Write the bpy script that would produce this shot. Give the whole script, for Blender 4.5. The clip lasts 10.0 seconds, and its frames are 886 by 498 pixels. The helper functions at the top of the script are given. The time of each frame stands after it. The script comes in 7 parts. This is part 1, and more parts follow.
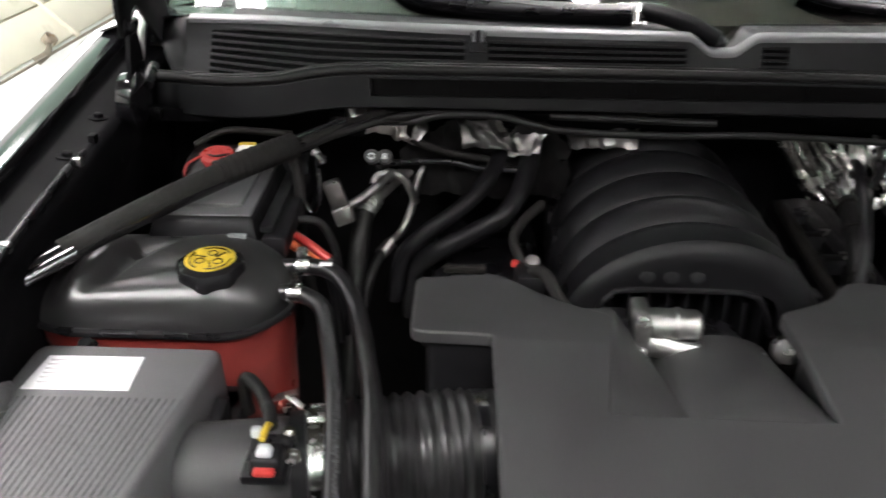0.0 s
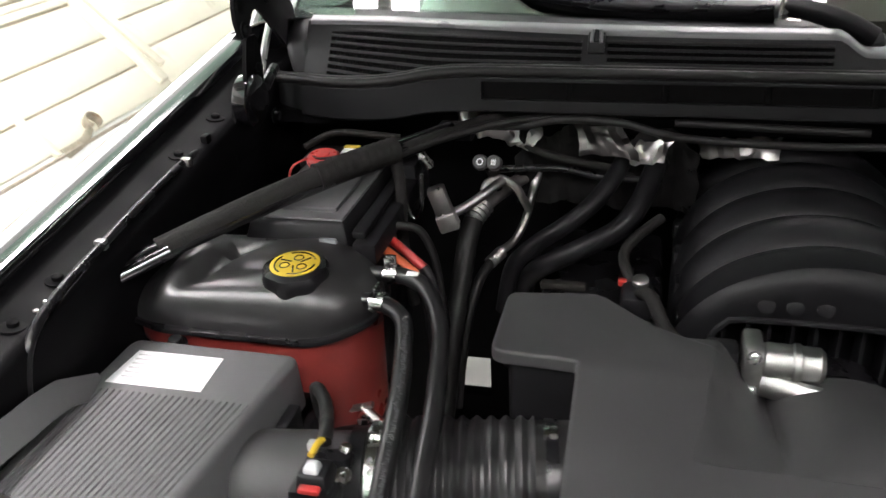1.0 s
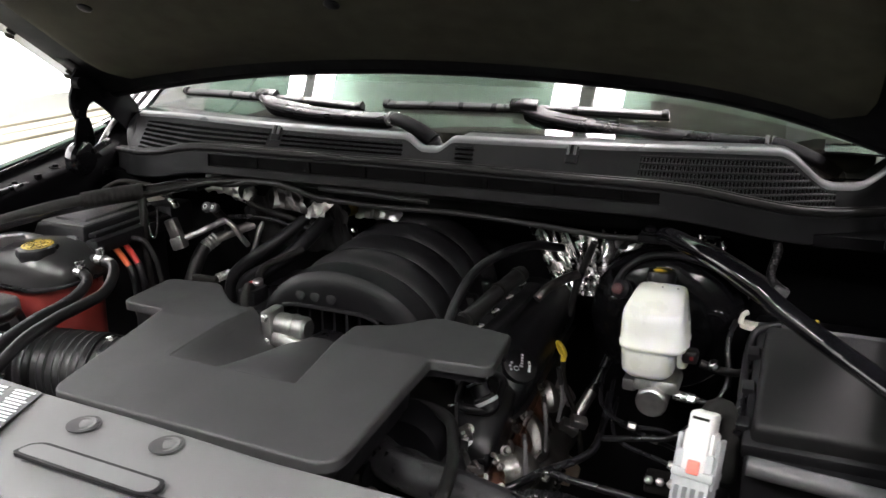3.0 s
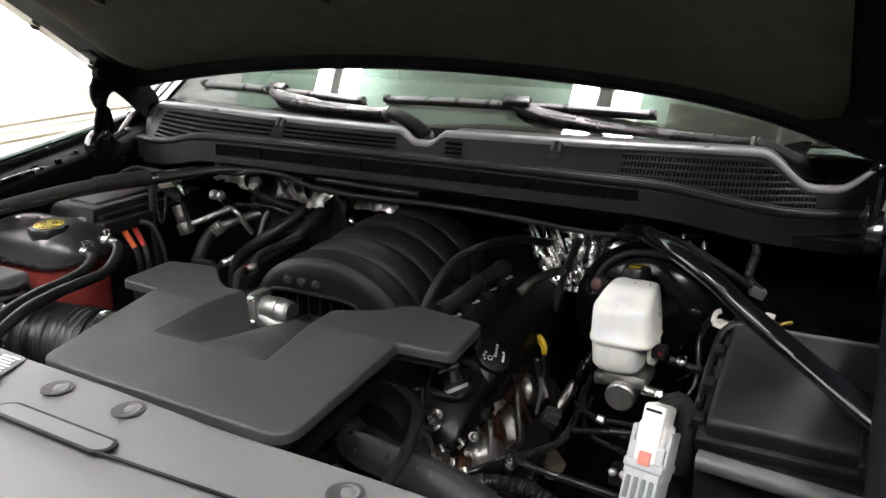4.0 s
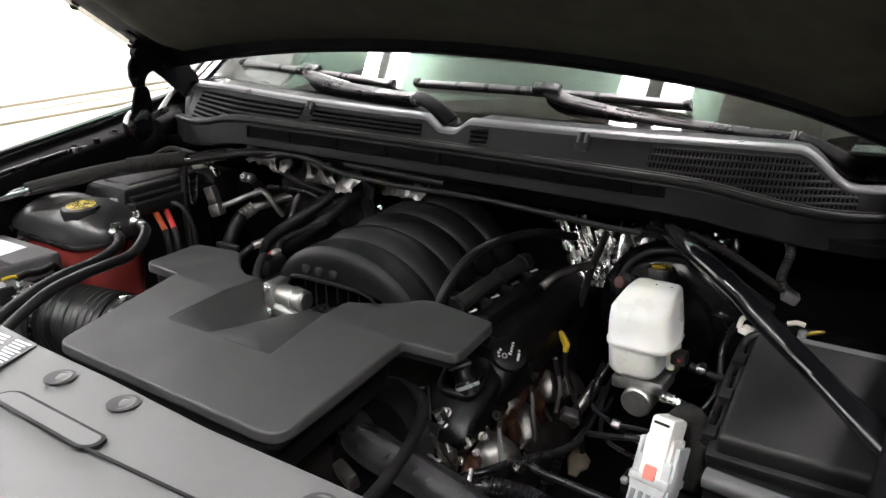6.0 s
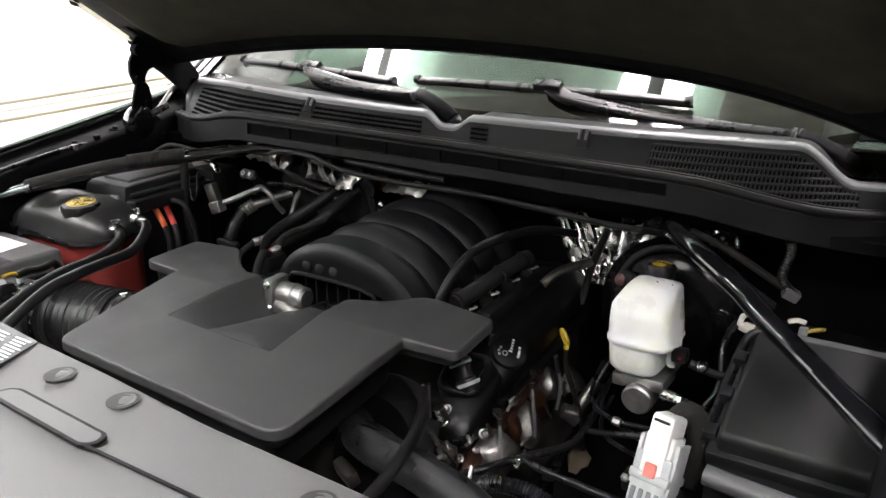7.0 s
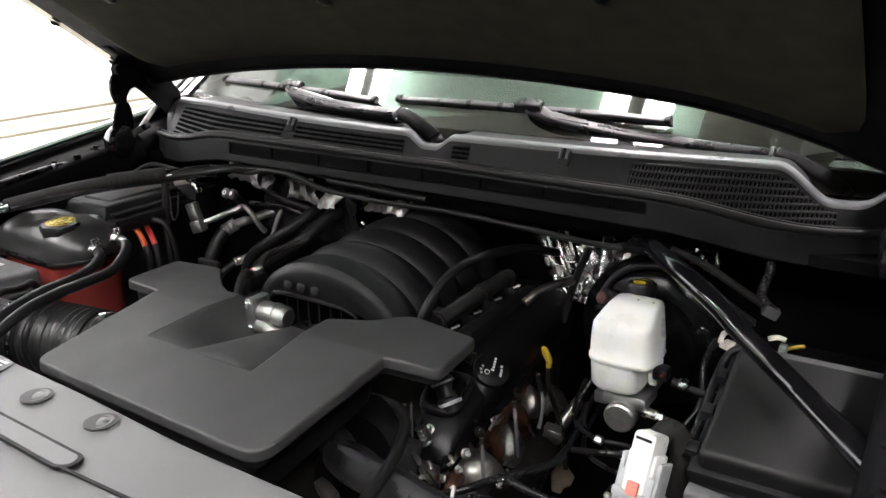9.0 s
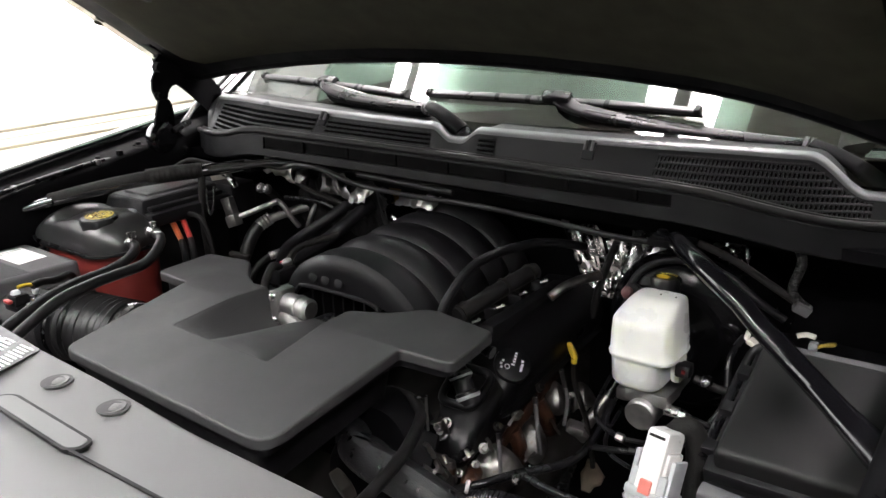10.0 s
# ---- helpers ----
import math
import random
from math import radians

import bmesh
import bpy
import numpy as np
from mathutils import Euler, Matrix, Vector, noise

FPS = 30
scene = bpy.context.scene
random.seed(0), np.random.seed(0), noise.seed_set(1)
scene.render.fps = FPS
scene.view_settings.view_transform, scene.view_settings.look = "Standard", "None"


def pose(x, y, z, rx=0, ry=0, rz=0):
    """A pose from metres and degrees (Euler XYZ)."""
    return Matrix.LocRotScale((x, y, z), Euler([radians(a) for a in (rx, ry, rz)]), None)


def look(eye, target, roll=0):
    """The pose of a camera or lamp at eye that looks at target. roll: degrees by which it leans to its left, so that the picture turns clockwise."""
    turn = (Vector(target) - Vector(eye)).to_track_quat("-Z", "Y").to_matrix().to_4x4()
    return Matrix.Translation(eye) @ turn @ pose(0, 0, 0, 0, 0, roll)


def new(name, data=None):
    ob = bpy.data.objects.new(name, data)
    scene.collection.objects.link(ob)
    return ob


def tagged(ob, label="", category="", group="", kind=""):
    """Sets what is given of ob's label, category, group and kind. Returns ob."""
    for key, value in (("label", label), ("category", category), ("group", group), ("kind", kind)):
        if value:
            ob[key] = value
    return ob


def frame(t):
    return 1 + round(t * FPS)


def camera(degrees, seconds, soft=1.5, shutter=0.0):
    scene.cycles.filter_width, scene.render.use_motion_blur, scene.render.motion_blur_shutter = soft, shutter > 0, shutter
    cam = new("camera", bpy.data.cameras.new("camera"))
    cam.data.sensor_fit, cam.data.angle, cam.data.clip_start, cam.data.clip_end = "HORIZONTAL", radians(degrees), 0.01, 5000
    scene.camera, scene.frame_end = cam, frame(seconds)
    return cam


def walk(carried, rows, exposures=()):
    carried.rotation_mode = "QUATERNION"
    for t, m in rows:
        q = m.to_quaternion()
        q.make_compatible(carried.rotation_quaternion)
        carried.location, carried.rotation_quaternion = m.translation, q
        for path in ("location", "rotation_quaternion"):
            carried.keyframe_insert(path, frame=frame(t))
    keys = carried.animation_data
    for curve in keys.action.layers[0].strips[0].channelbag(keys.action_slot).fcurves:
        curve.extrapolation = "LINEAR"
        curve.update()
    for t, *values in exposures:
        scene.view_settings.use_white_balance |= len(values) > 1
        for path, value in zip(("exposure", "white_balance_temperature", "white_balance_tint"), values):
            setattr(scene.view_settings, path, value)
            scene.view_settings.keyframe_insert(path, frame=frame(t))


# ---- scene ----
cam = camera(55.0, 10.0, shutter=0.4)
PATH = [
    (0, (-0.2881, -0.8033, 0.5220), (-0.3118, 0.9783, -0.3866), 0.66),
    (0.3, (-0.3420, -0.7355, 0.5179), (-0.4366, 1.0276, -0.4236), 1.09),
    (0.5, (-0.3369, -0.7130, 0.5091), (-0.5171, 1.0448, -0.4270), 0.38),
    (0.7, (-0.3035, -0.7134, 0.5200), (-0.5750, 1.0289, -0.4286), -0.40),
    (1, (-0.1868, -0.7344, 0.5129), (-0.6339, 0.9905, -0.3951), -3.03),
    (1.3, (-0.0872, -0.7829, 0.5115), (-0.5912, 0.9603, -0.3260), -2.80),
    (1.5, (0.0082, -0.8278, 0.5016), (-0.5134, 0.9402, -0.2733), -3.14),
    (1.7, (0.1117, -0.9028, 0.5213), (-0.3764, 0.8865, -0.2297), -1.89),
    (2, (0.2490, -0.9958, 0.4947), (-0.1958, 0.8409, -0.1617), -0.72),
    (2.2, (0.3340, -1.0518, 0.5062), (-0.0982, 0.7962, -0.1243), 0.28),
    (2.5, (0.5037, -1.0752, 0.5274), (-0.0512, 0.7436, -0.0938), 0.17),
    (2.8, (0.6703, -1.0534, 0.5320), (-0.0318, 0.7192, -0.0749), -0.41),
    (3, (0.7444, -1.0371, 0.5268), (-0.0242, 0.7096, -0.0737), -0.80),
    (4.5, (0.8967, -1.0060, 0.5144), (-0.0317, 0.6621, -0.0812), 0.22),
    (5, (0.9287, -0.9583, 0.5249), (-0.0657, 0.6648, -0.0908), -0.07),
    (5.5, (0.9377, -0.9369, 0.5423), (-0.0842, 0.6570, -0.1017), -0.32),
    (7, (0.9373, -0.9296, 0.5451), (-0.0878, 0.6523, -0.1244), -0.33),
    (7.5, (0.9348, -0.9330, 0.5445), (-0.0781, 0.6564, -0.1252), -0.27),
    (8, (0.9343, -0.9322, 0.5436), (-0.0708, 0.6663, -0.1152), -0.27),
    (8.5, (0.9386, -0.9281, 0.5450), (-0.0655, 0.6795, -0.0918), -0.28),
    (9, (0.9410, -0.9281, 0.5436), (-0.0602, 0.6861, -0.0821), -0.13),
    (9.5, (0.9686, -0.9071, 0.5398), (-0.0832, 0.6736, -0.0895), -0.63),
    (10, (0.9988, -0.8821, 0.5272), (-0.1298, 0.6464, -0.0948), -1.31),
]
walk(cam, [(t, look(eye, target, roll)) for t, eye, target, roll in PATH])

# ---- light ----
world = bpy.data.worlds.new("world")
scene.world = world
world.use_nodes = True
world.node_tree.nodes["Background"].inputs[0].default_value = (0.9, 0.95, 1.0, 1)
world.node_tree.nodes["Background"].inputs[1].default_value = 0.02
scene.view_settings.exposure = 0.0
TUBE_POWER = 64.0
GROUND, CEILING = -1.15, 1.75


# ---- materials ----
def material(name, colour, rough=0.5, metal=0.0, vary=0.15, scale=40.0, bump=0.1, grain=600.0, spec=0.5, coat=0.0,
             wear=None, wear_at=0.62, transmission=0.0, subsurface=0.0, rough_vary=0.12):
    """A surface with two scales of variation: broad stains and fine grain."""
    m = bpy.data.materials.new(name)
    m.use_nodes = True
    n, l = m.node_tree.nodes, m.node_tree.links
    b = n["Principled BSDF"]
    b.inputs["Metallic"].default_value = metal
    b.inputs["Specular IOR Level"].default_value = spec
    b.inputs["Coat Weight"].default_value = coat
    b.inputs["Coat Roughness"].default_value = 0.08
    b.inputs["Transmission Weight"].default_value = transmission
    b.inputs["Subsurface Weight"].default_value = subsurface
    b.inputs["Subsurface Radius"].default_value = (0.02, 0.02, 0.015)
    tc = n.new("ShaderNodeTexCoord")
    broad, fine = n.new("ShaderNodeTexNoise"), n.new("ShaderNodeTexNoise")
    broad.inputs["Scale"].default_value, broad.inputs["Detail"].default_value = scale, 5
    fine.inputs["Scale"].default_value, fine.inputs["Detail"].default_value = grain, 2
    for t in (broad, fine):
        l.new(tc.outputs["Object"], t.inputs["Vector"])
    ramp = n.new("ShaderNodeMapRange")
    ramp.inputs["From Min"].default_value, ramp.inputs["From Max"].default_value = 0.3, 0.7
    ramp.inputs["To Min"].default_value, ramp.inputs["To Max"].default_value = 1 - vary, 1 + vary
    l.new(broad.outputs["Fac"], ramp.inputs["Value"])
    mul = n.new("ShaderNodeMix")
    mul.data_type, mul.blend_type = "RGBA", "MULTIPLY"
    mul.inputs["Factor"].default_value = 1.0
    mul.inputs["A"].default_value = (*colour, 1)
    l.new(ramp.outputs["Result"], mul.inputs["B"])
    out = mul.outputs["Result"]
    if wear:
        mix = n.new("ShaderNodeMix")
        mix.data_type = "RGBA"
        step = n.new("ShaderNodeMapRange")
        step.inputs["From Min"].default_value, step.inputs["From Max"].default_value = wear_at, wear_at + 0.1
        l.new(broad.outputs["Fac"], step.inputs["Value"])
        l.new(step.outputs["Result"], mix.inputs["Factor"])
        l.new(out, mix.inputs["A"])
        mix.inputs["B"].default_value = (*wear, 1)
        out = mix.outputs["Result"]
    l.new(out, b.inputs["Base Color"])
    rr = n.new("ShaderNodeMapRange")
    rr.inputs["From Min"].default_value, rr.inputs["From Max"].default_value = 0.3, 0.7
    rr.inputs["To Min"].default_value, rr.inputs["To Max"].default_value = max(rough - rough_vary, 0.02), min(rough + rough_vary, 1)
    l.new(broad.outputs["Fac"], rr.inputs["Value"])
    l.new(rr.outputs["Result"], b.inputs["Roughness"])
    if bump:
        bp = n.new("ShaderNodeBump")
        bp.inputs["Strength"].default_value, bp.inputs["Distance"].default_value = bump, 0.002
        l.new(fine.outputs["Fac"], bp.inputs["Height"])
        l.new(bp.outputs["Normal"], b.inputs["Normal"])
    return m


COVER = material("grained_black_plastic", (0.036, 0.036, 0.037), 0.50, vary=0.12, scale=9, bump=0.25, grain=1400, spec=0.45)
SHROUD = material("grained_grey_black_plastic", (0.128, 0.128, 0.130), 0.42, vary=0.1, scale=6, bump=0.22, grain=1500)
PLASTIC = material("black_plastic", (0.008, 0.008, 0.009), 0.45, vary=0.2, scale=25, bump=0.15, grain=900, spec=0.2)
SATIN = material("satin_black_plastic", (0.007, 0.007, 0.008), 0.30, vary=0.2, scale=20, bump=0.08, grain=700, spec=0.35)
MANIFOLD = material("moulded_black_nylon", (0.008, 0.008, 0.009), 0.44, vary=0.18, scale=14, bump=0.2, grain=1100, spec=0.23)
RUBBER = material("black_rubber", (0.011, 0.011, 0.011), 0.48, vary=0.25, scale=50, bump=0.15, grain=800, spec=0.25)
TAPE = material("black_cloth_tape", (0.015, 0.0145, 0.014), 0.7, vary=0.3, scale=90, bump=0.6, grain=500, spec=0.15)
PAINT = material("gloss_black_paint", (0.006, 0.006, 0.007), 0.12, vary=0.1, scale=12, bump=0.0, coat=0.8, rough_vary=0.05)
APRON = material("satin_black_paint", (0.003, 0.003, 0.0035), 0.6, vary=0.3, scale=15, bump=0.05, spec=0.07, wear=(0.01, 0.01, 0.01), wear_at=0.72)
LINER = material("black_felt_liner", (0.037, 0.036, 0.025), 0.95, vary=0.25, scale=22, bump=0.5, grain=900, spec=0.1)
COWL = material("cowl_grey_black_plastic", (0.0095, 0.0098, 0.0105), 0.48, vary=0.16, scale=14, bump=0.18, grain=1000, spec=0.23)
STEEL = material("dull_steel", (0.42, 0.41, 0.40), 0.38, 1.0, vary=0.2, scale=60, bump=0.15, grain=500)
ZINC = material("bright_zinc", (0.75, 0.75, 0.74), 0.22, 1.0, vary=0.12, scale=80, bump=0.05)
ALUMINIUM = material("cast_aluminium", (0.42, 0.42, 0.41), 0.40, 1.0, vary=0.15, scale=70, bump=0.35, grain=700)
DARKMETAL = material("dark_cast_iron", (0.014, 0.013, 0.012), 0.55, 0.3, vary=0.35, scale=30, bump=0.4, grain=400, spec=0.2)
SHIELD = material("heat_stained_steel", (0.28, 0.268, 0.255), 0.40, 1.0, vary=0.4, scale=45, bump=0.2, grain=260, wear=(0.16, 0.10, 0.06), wear_at=0.62)
RUST = material("rusty_iron", (0.040, 0.015, 0.007), 0.5, 0.3, vary=0.7, scale=50, bump=0.5, grain=420)
NUT = material("dull_nut_steel", (0.17, 0.165, 0.16), 0.42, 1.0, vary=0.3, scale=60, bump=0.2)
TAN = material("dusty_tan_filler", (0.26, 0.21, 0.155), 0.7, vary=0.2, scale=30)
RED_TANK = material("red_tank_plastic", (0.185, 0.028, 0.024), 0.35, vary=0.15, scale=18, bump=0.1, grain=400, subsurface=0.15)
RED = material("red_plastic", (0.36, 0.032, 0.030), 0.35, vary=0.1)
ORANGE = material("orange_red_sleeve", (0.48, 0.095, 0.035), 0.5, vary=0.12, scale=60, bump=0.4, grain=500)
YELLOW = material("yellow_plastic", (0.50, 0.35, 0.03), 0.4, vary=0.08)
WHITE = material("white_plastic", (0.78, 0.78, 0.76), 0.35, vary=0.04, bump=0.05)
LABEL = material("white_paper_label", (0.82, 0.82, 0.84), 0.5, vary=0.03, bump=0.02)
INK = material("grey_print", (0.50, 0.50, 0.51), 0.6, vary=0.05, bump=0)
BLACK_STICKER = material("black_sticker", (0.02, 0.02, 0.021), 0.35, vary=0.05, bump=0.02)
ORANGE_STICKER = material("orange_sticker", (0.85, 0.27, 0.03), 0.4, vary=0.05, bump=0.02)
PALE_GREY = material("pale_grey_plastic", (0.42, 0.44, 0.45), 0.4, vary=0.1, scale=60)
MID_GREY = material("mid_grey_plastic", (0.16, 0.17, 0.175), 0.45, vary=0.12, scale=40)
RESERVOIR = material("milky_plastic", (0.75, 0.77, 0.73), 0.32, vary=0.05, scale=16, bump=0.08, grain=300, subsurface=0.6)
CREAM = material("cream_painted_steel", (0.77, 0.71, 0.60), 0.5, vary=0.06, scale=4, bump=0.1, grain=200, wear=(0.60, 0.54, 0.43), wear_at=0.62)
GREY_WALL = material("grey_block_wall_paint", (0.26, 0.26, 0.25), 0.7, vary=0.08, scale=3, bump=0.2, grain=150)
WALL = material("white_wall_paint", (0.80, 0.80, 0.78), 0.7, vary=0.04, scale=3, bump=0.15, grain=150)
CEIL = material("pale_green_ceiling_paint", (0.46, 0.66, 0.54), 0.8, vary=0.05, scale=2, bump=0.1, grain=120)
CONCRETE = material("pale_concrete", (0.30, 0.29, 0.275), 0.6, vary=0.2, scale=2.5, bump=0.3, grain=120, wear=(0.3, 0.29, 0.27), wear_at=0.64)
# for the unseen ceiling panel that darkens the lower windshield
DARK_REFLECTED = material("dark_brown_reflected_panel", (0.035, 0.030, 0.024), 0.75, vary=0.35, scale=5, bump=0.3, grain=90)
LID = material("grained_charcoal_plastic", (0.085, 0.085, 0.088), 0.46, vary=0.12, scale=9, bump=0.25, grain=1400)
BLUED = material("dark_bare_steel", (0.16, 0.16, 0.165), 0.22, 1.0, vary=0.2, scale=50, bump=0.05)
PRINT_AND_GLINT = material("pale_print_and_highlight", (0.045, 0.046, 0.048), 0.6, vary=0.2)
TANK_TOP = material("soft_sheen_black_plastic", (0.016, 0.016, 0.0165), 0.34, vary=0.25, scale=22, bump=0.03, grain=400, spec=0.7, rough_vary=0.04)
BELLOWS = material("dusty_black_rubber", (0.014, 0.014, 0.0145), 0.38, vary=0.2, scale=30, bump=0.1, grain=600, spec=0.5)
VALVE = material("black_valve_cover_plastic", (0.004, 0.004, 0.0045), 0.36, vary=0.2, scale=18, bump=0.1, grain=700, spec=0.22)
BOX_LID = material("grained_black_box_plastic", (0.008, 0.008, 0.0083), 0.5, vary=0.15, scale=9, bump=0.25, grain=1300, spec=0.35)
LATCH = material("worn_pale_steel", (0.34, 0.29, 0.23), 0.45, 0.4, vary=0.3, scale=30, bump=0.2, wear=(0.28, 0.16, 0.09), wear_at=0.60)
GAP = material("dusty_brown_gap", (0.46, 0.39, 0.30), 0.8, vary=0.3, scale=6)
HOSE = material("smooth_black_hose_rubber", (0.011, 0.011, 0.0115), 0.30, vary=0.1, scale=40, bump=0.02, grain=500, spec=0.55, rough_vary=0.02)
BRACE = material("gloss_black_tube_enamel", (0.004, 0.004, 0.005), 0.16, vary=0.15, scale=15, bump=0.02, spec=0.5)
PALE_WHITE = material("aged_white_plastic", (0.55, 0.53, 0.47), 0.45, vary=0.15, scale=40)
LEAD = material("grey_lead_sleeve", (0.13, 0.13, 0.132), 0.4, vary=0.15)
# lip colour raised above the cowl's to stand in for lamp sheen
LIP_SHEEN = material("cowl_lip_painted_sheen", (0.120, 0.122, 0.126), 0.36, vary=0.12, scale=14, bump=0.1, grain=900)
BLADE = material("grey_wiper_blade", (0.040, 0.040, 0.041), 0.34, vary=0.15, scale=30, bump=0.05)
ARM = material("gloss_black_wiper_arm", (0.005, 0.005, 0.006), 0.30, vary=0.2, scale=20, bump=0.03, spec=0.22)
# near-black that puts the shade of recesses and gaps into the colour
RECESS_SHADE = material("recess_shade_black", (0.003, 0.003, 0.003), 0.8, vary=0.1, scale=20, bump=0.0, spec=0.05)
TRIM = material("grey_interior_trim", (0.05, 0.05, 0.048), 0.7, vary=0.08, scale=20)
DASH = material("dark_dashboard", (0.014, 0.012, 0.008), 0.8, vary=0.2, scale=12)


def foil_material(name, tone, rough):
    m = material(name, (tone, tone * 0.98, tone * 0.96), rough, 1.0, vary=0.1, scale=30, bump=0.0)
    n, l = m.node_tree.nodes, m.node_tree.links
    tc, v, bp = n.new("ShaderNodeTexCoord"), n.new("ShaderNodeTexVoronoi"), n.new("ShaderNodeBump")
    v.inputs["Scale"].default_value = 17
    bp.inputs["Strength"].default_value, bp.inputs["Distance"].default_value = 0.04, 0.010
    l.new(tc.outputs["Object"], v.inputs["Vector"])
    l.new(v.outputs["Distance"], bp.inputs["Height"])
    l.new(bp.outputs["Normal"], n["Principled BSDF"].inputs["Normal"])
    return m


FOIL = foil_material("crumpled_foil", 0.43, 0.24)
# paler, rougher copy of the foil that adds light under the cowl
LIT_FOIL = foil_material("brightened_crumpled_foil", 0.62, 0.40)
# two foils of a darker tone than the ones above
PLATE = material("dark_foil_plate", (0.030, 0.030, 0.030), 0.38, 0.7, vary=0.3, scale=40, bump=0.15, spec=0.3)
SADDLE = material("dull_dark_foil", (0.15, 0.147, 0.143), 0.40, 1.0, vary=0.3, scale=40, bump=0.1)


def glass_material():
    m = bpy.data.materials.new("green_tinted_glass")
    m.use_nodes = True
    b = m.node_tree.nodes["Principled BSDF"]
    b.inputs["Base Color"].default_value = (0.84, 0.90, 0.85, 1)
    b.inputs["Roughness"].default_value = 0.01
    b.inputs["Transmission Weight"].default_value = 1.0
    b.inputs["IOR"].default_value = 1.52
    b.inputs["Coat Weight"].default_value = 0.0
    return m


GLASS = glass_material()


def glow(name, colour, strength):
    m = bpy.data.materials.new(name)
    m.use_nodes = True
    b = m.node_tree.nodes["Principled BSDF"]
    b.inputs["Base Color"].default_value = (0.8, 0.8, 0.8, 1)
    b.inputs["Emission Color"].default_value = (*colour, 1)
    b.inputs["Emission Strength"].default_value = strength
    return m


TUBE_LIGHT = glow("fluorescent_tube", (1.0, 0.905, 0.93), TUBE_POWER)
# glow that makes the upper side wall burn out to white
WALL_GLOW = glow("added_wall_glow", (1.0, 0.98, 1.0), 5.0)

BOOSTER = material("black_booster_enamel", (0.004, 0.004, 0.0045), 0.16, vary=0.15, scale=15, bump=0.02, spec=0.18)

# ---- building blocks ----
ORIGIN = {}


def mesh_object(name, bm, mat, angle=38):
    bmesh.ops.remove_doubles(bm, verts=bm.verts, dist=0.00002)
    bmesh.ops.recalc_face_normals(bm, faces=bm.faces)
    co = np.array([v.co for v in bm.verts])
    c = Vector((co.min(0) + co.max(0)) / 2)
    bmesh.ops.translate(bm, verts=bm.verts, vec=-c)
    me = bpy.data.meshes.new(name)
    bm.to_mesh(me)
    bm.free()
    for m in mat if isinstance(mat, (list, tuple)) else [mat]:
        me.materials.append(m)
    me.polygons.foreach_set("use_smooth", [True] * len(me.polygons))
    me.set_sharp_from_angle(angle=radians(angle))
    ob = new(name, me)
    ob.location = c
    ORIGIN[ob.name] = c
    return ob


def thing(name, base, label, category, group="", kind=""):
    ob = new(name)
    ob.location = base
    ob.empty_display_size = 0.02
    ORIGIN[ob.name] = Vector(base)
    return tagged(ob, label, category, group, kind)


def part(name, bm, mat, parent, label="", angle=38):
    ob = mesh_object(name, bm, mat, angle)
    ob.parent = parent
    ob.matrix_parent_inverse = Matrix.Translation(-ORIGIN[parent.name])
    return tagged(ob, label)


def solo(name, bm, mat, label, category, group="", kind="", angle=38):
    return tagged(mesh_object(name, bm, mat, angle), label, category, group, kind)


def put(bm, other, m=None):
    """Joins the bmesh other into bm, at the pose m."""
    if m is not None:
        bmesh.ops.transform(other, matrix=m, verts=other.verts)
    me = bpy.data.meshes.new("tmp")
    other.to_mesh(me)
    other.free()
    bm.from_mesh(me)
    bpy.data.meshes.remove(me)
    return bm


def box(x0, y0, z0, x1, y1, z1, bevel=0.003, seg=2, m=None):
    bm = bmesh.new()
    bmesh.ops.create_cube(bm, size=1)
    bmesh.ops.transform(bm, matrix=Matrix.Translation(((x0 + x1) / 2, (y0 + y1) / 2, (z0 + z1) / 2))
                        @ Matrix.Diagonal((x1 - x0, y1 - y0, z1 - z0, 1)), verts=bm.verts)
    if bevel:
        bmesh.ops.bevel(bm, geom=bm.edges[:], offset=bevel, segments=seg, affect="EDGES", profile=0.5)
    if m is not None:
        bmesh.ops.transform(bm, matrix=m, verts=bm.verts)
    return bm


def taper(bm, z0, z1, kx, ky, cx, cy):
    """Shrinks bm towards (cx, cy) by kx, ky at height z1."""
    for v in bm.verts:
        f = min(max((v.co.z - z0) / (z1 - z0), 0), 1)
        v.co.x = cx + (v.co.x - cx) * (1 + (kx - 1) * f)
        v.co.y = cy + (v.co.y - cy) * (1 + (ky - 1) * f)
    return bm


def rounded(poly, r, n=5):
    """Rounds a polygon's corners; r is one radius or one for each corner."""
    out, k = [], len(poly)
    rs = r if isinstance(r, (list, tuple)) else [r] * k
    for i in range(k):
        p, a, b = Vector(poly[i]), Vector(poly[i - 1]), Vector(poly[(i + 1) % k])
        d = min(rs[i], (a - p).length * 0.48, (b - p).length * 0.48)
        if d < 1e-4:
            out.append(p)
            continue
        u, v = p + (a - p).normalized() * d, p + (b - p).normalized() * d
        for j in range(n + 1):
            f = j / n
            out.append(u * (1 - f) ** 2 + p * 2 * f * (1 - f) + v * f * f)
    return out


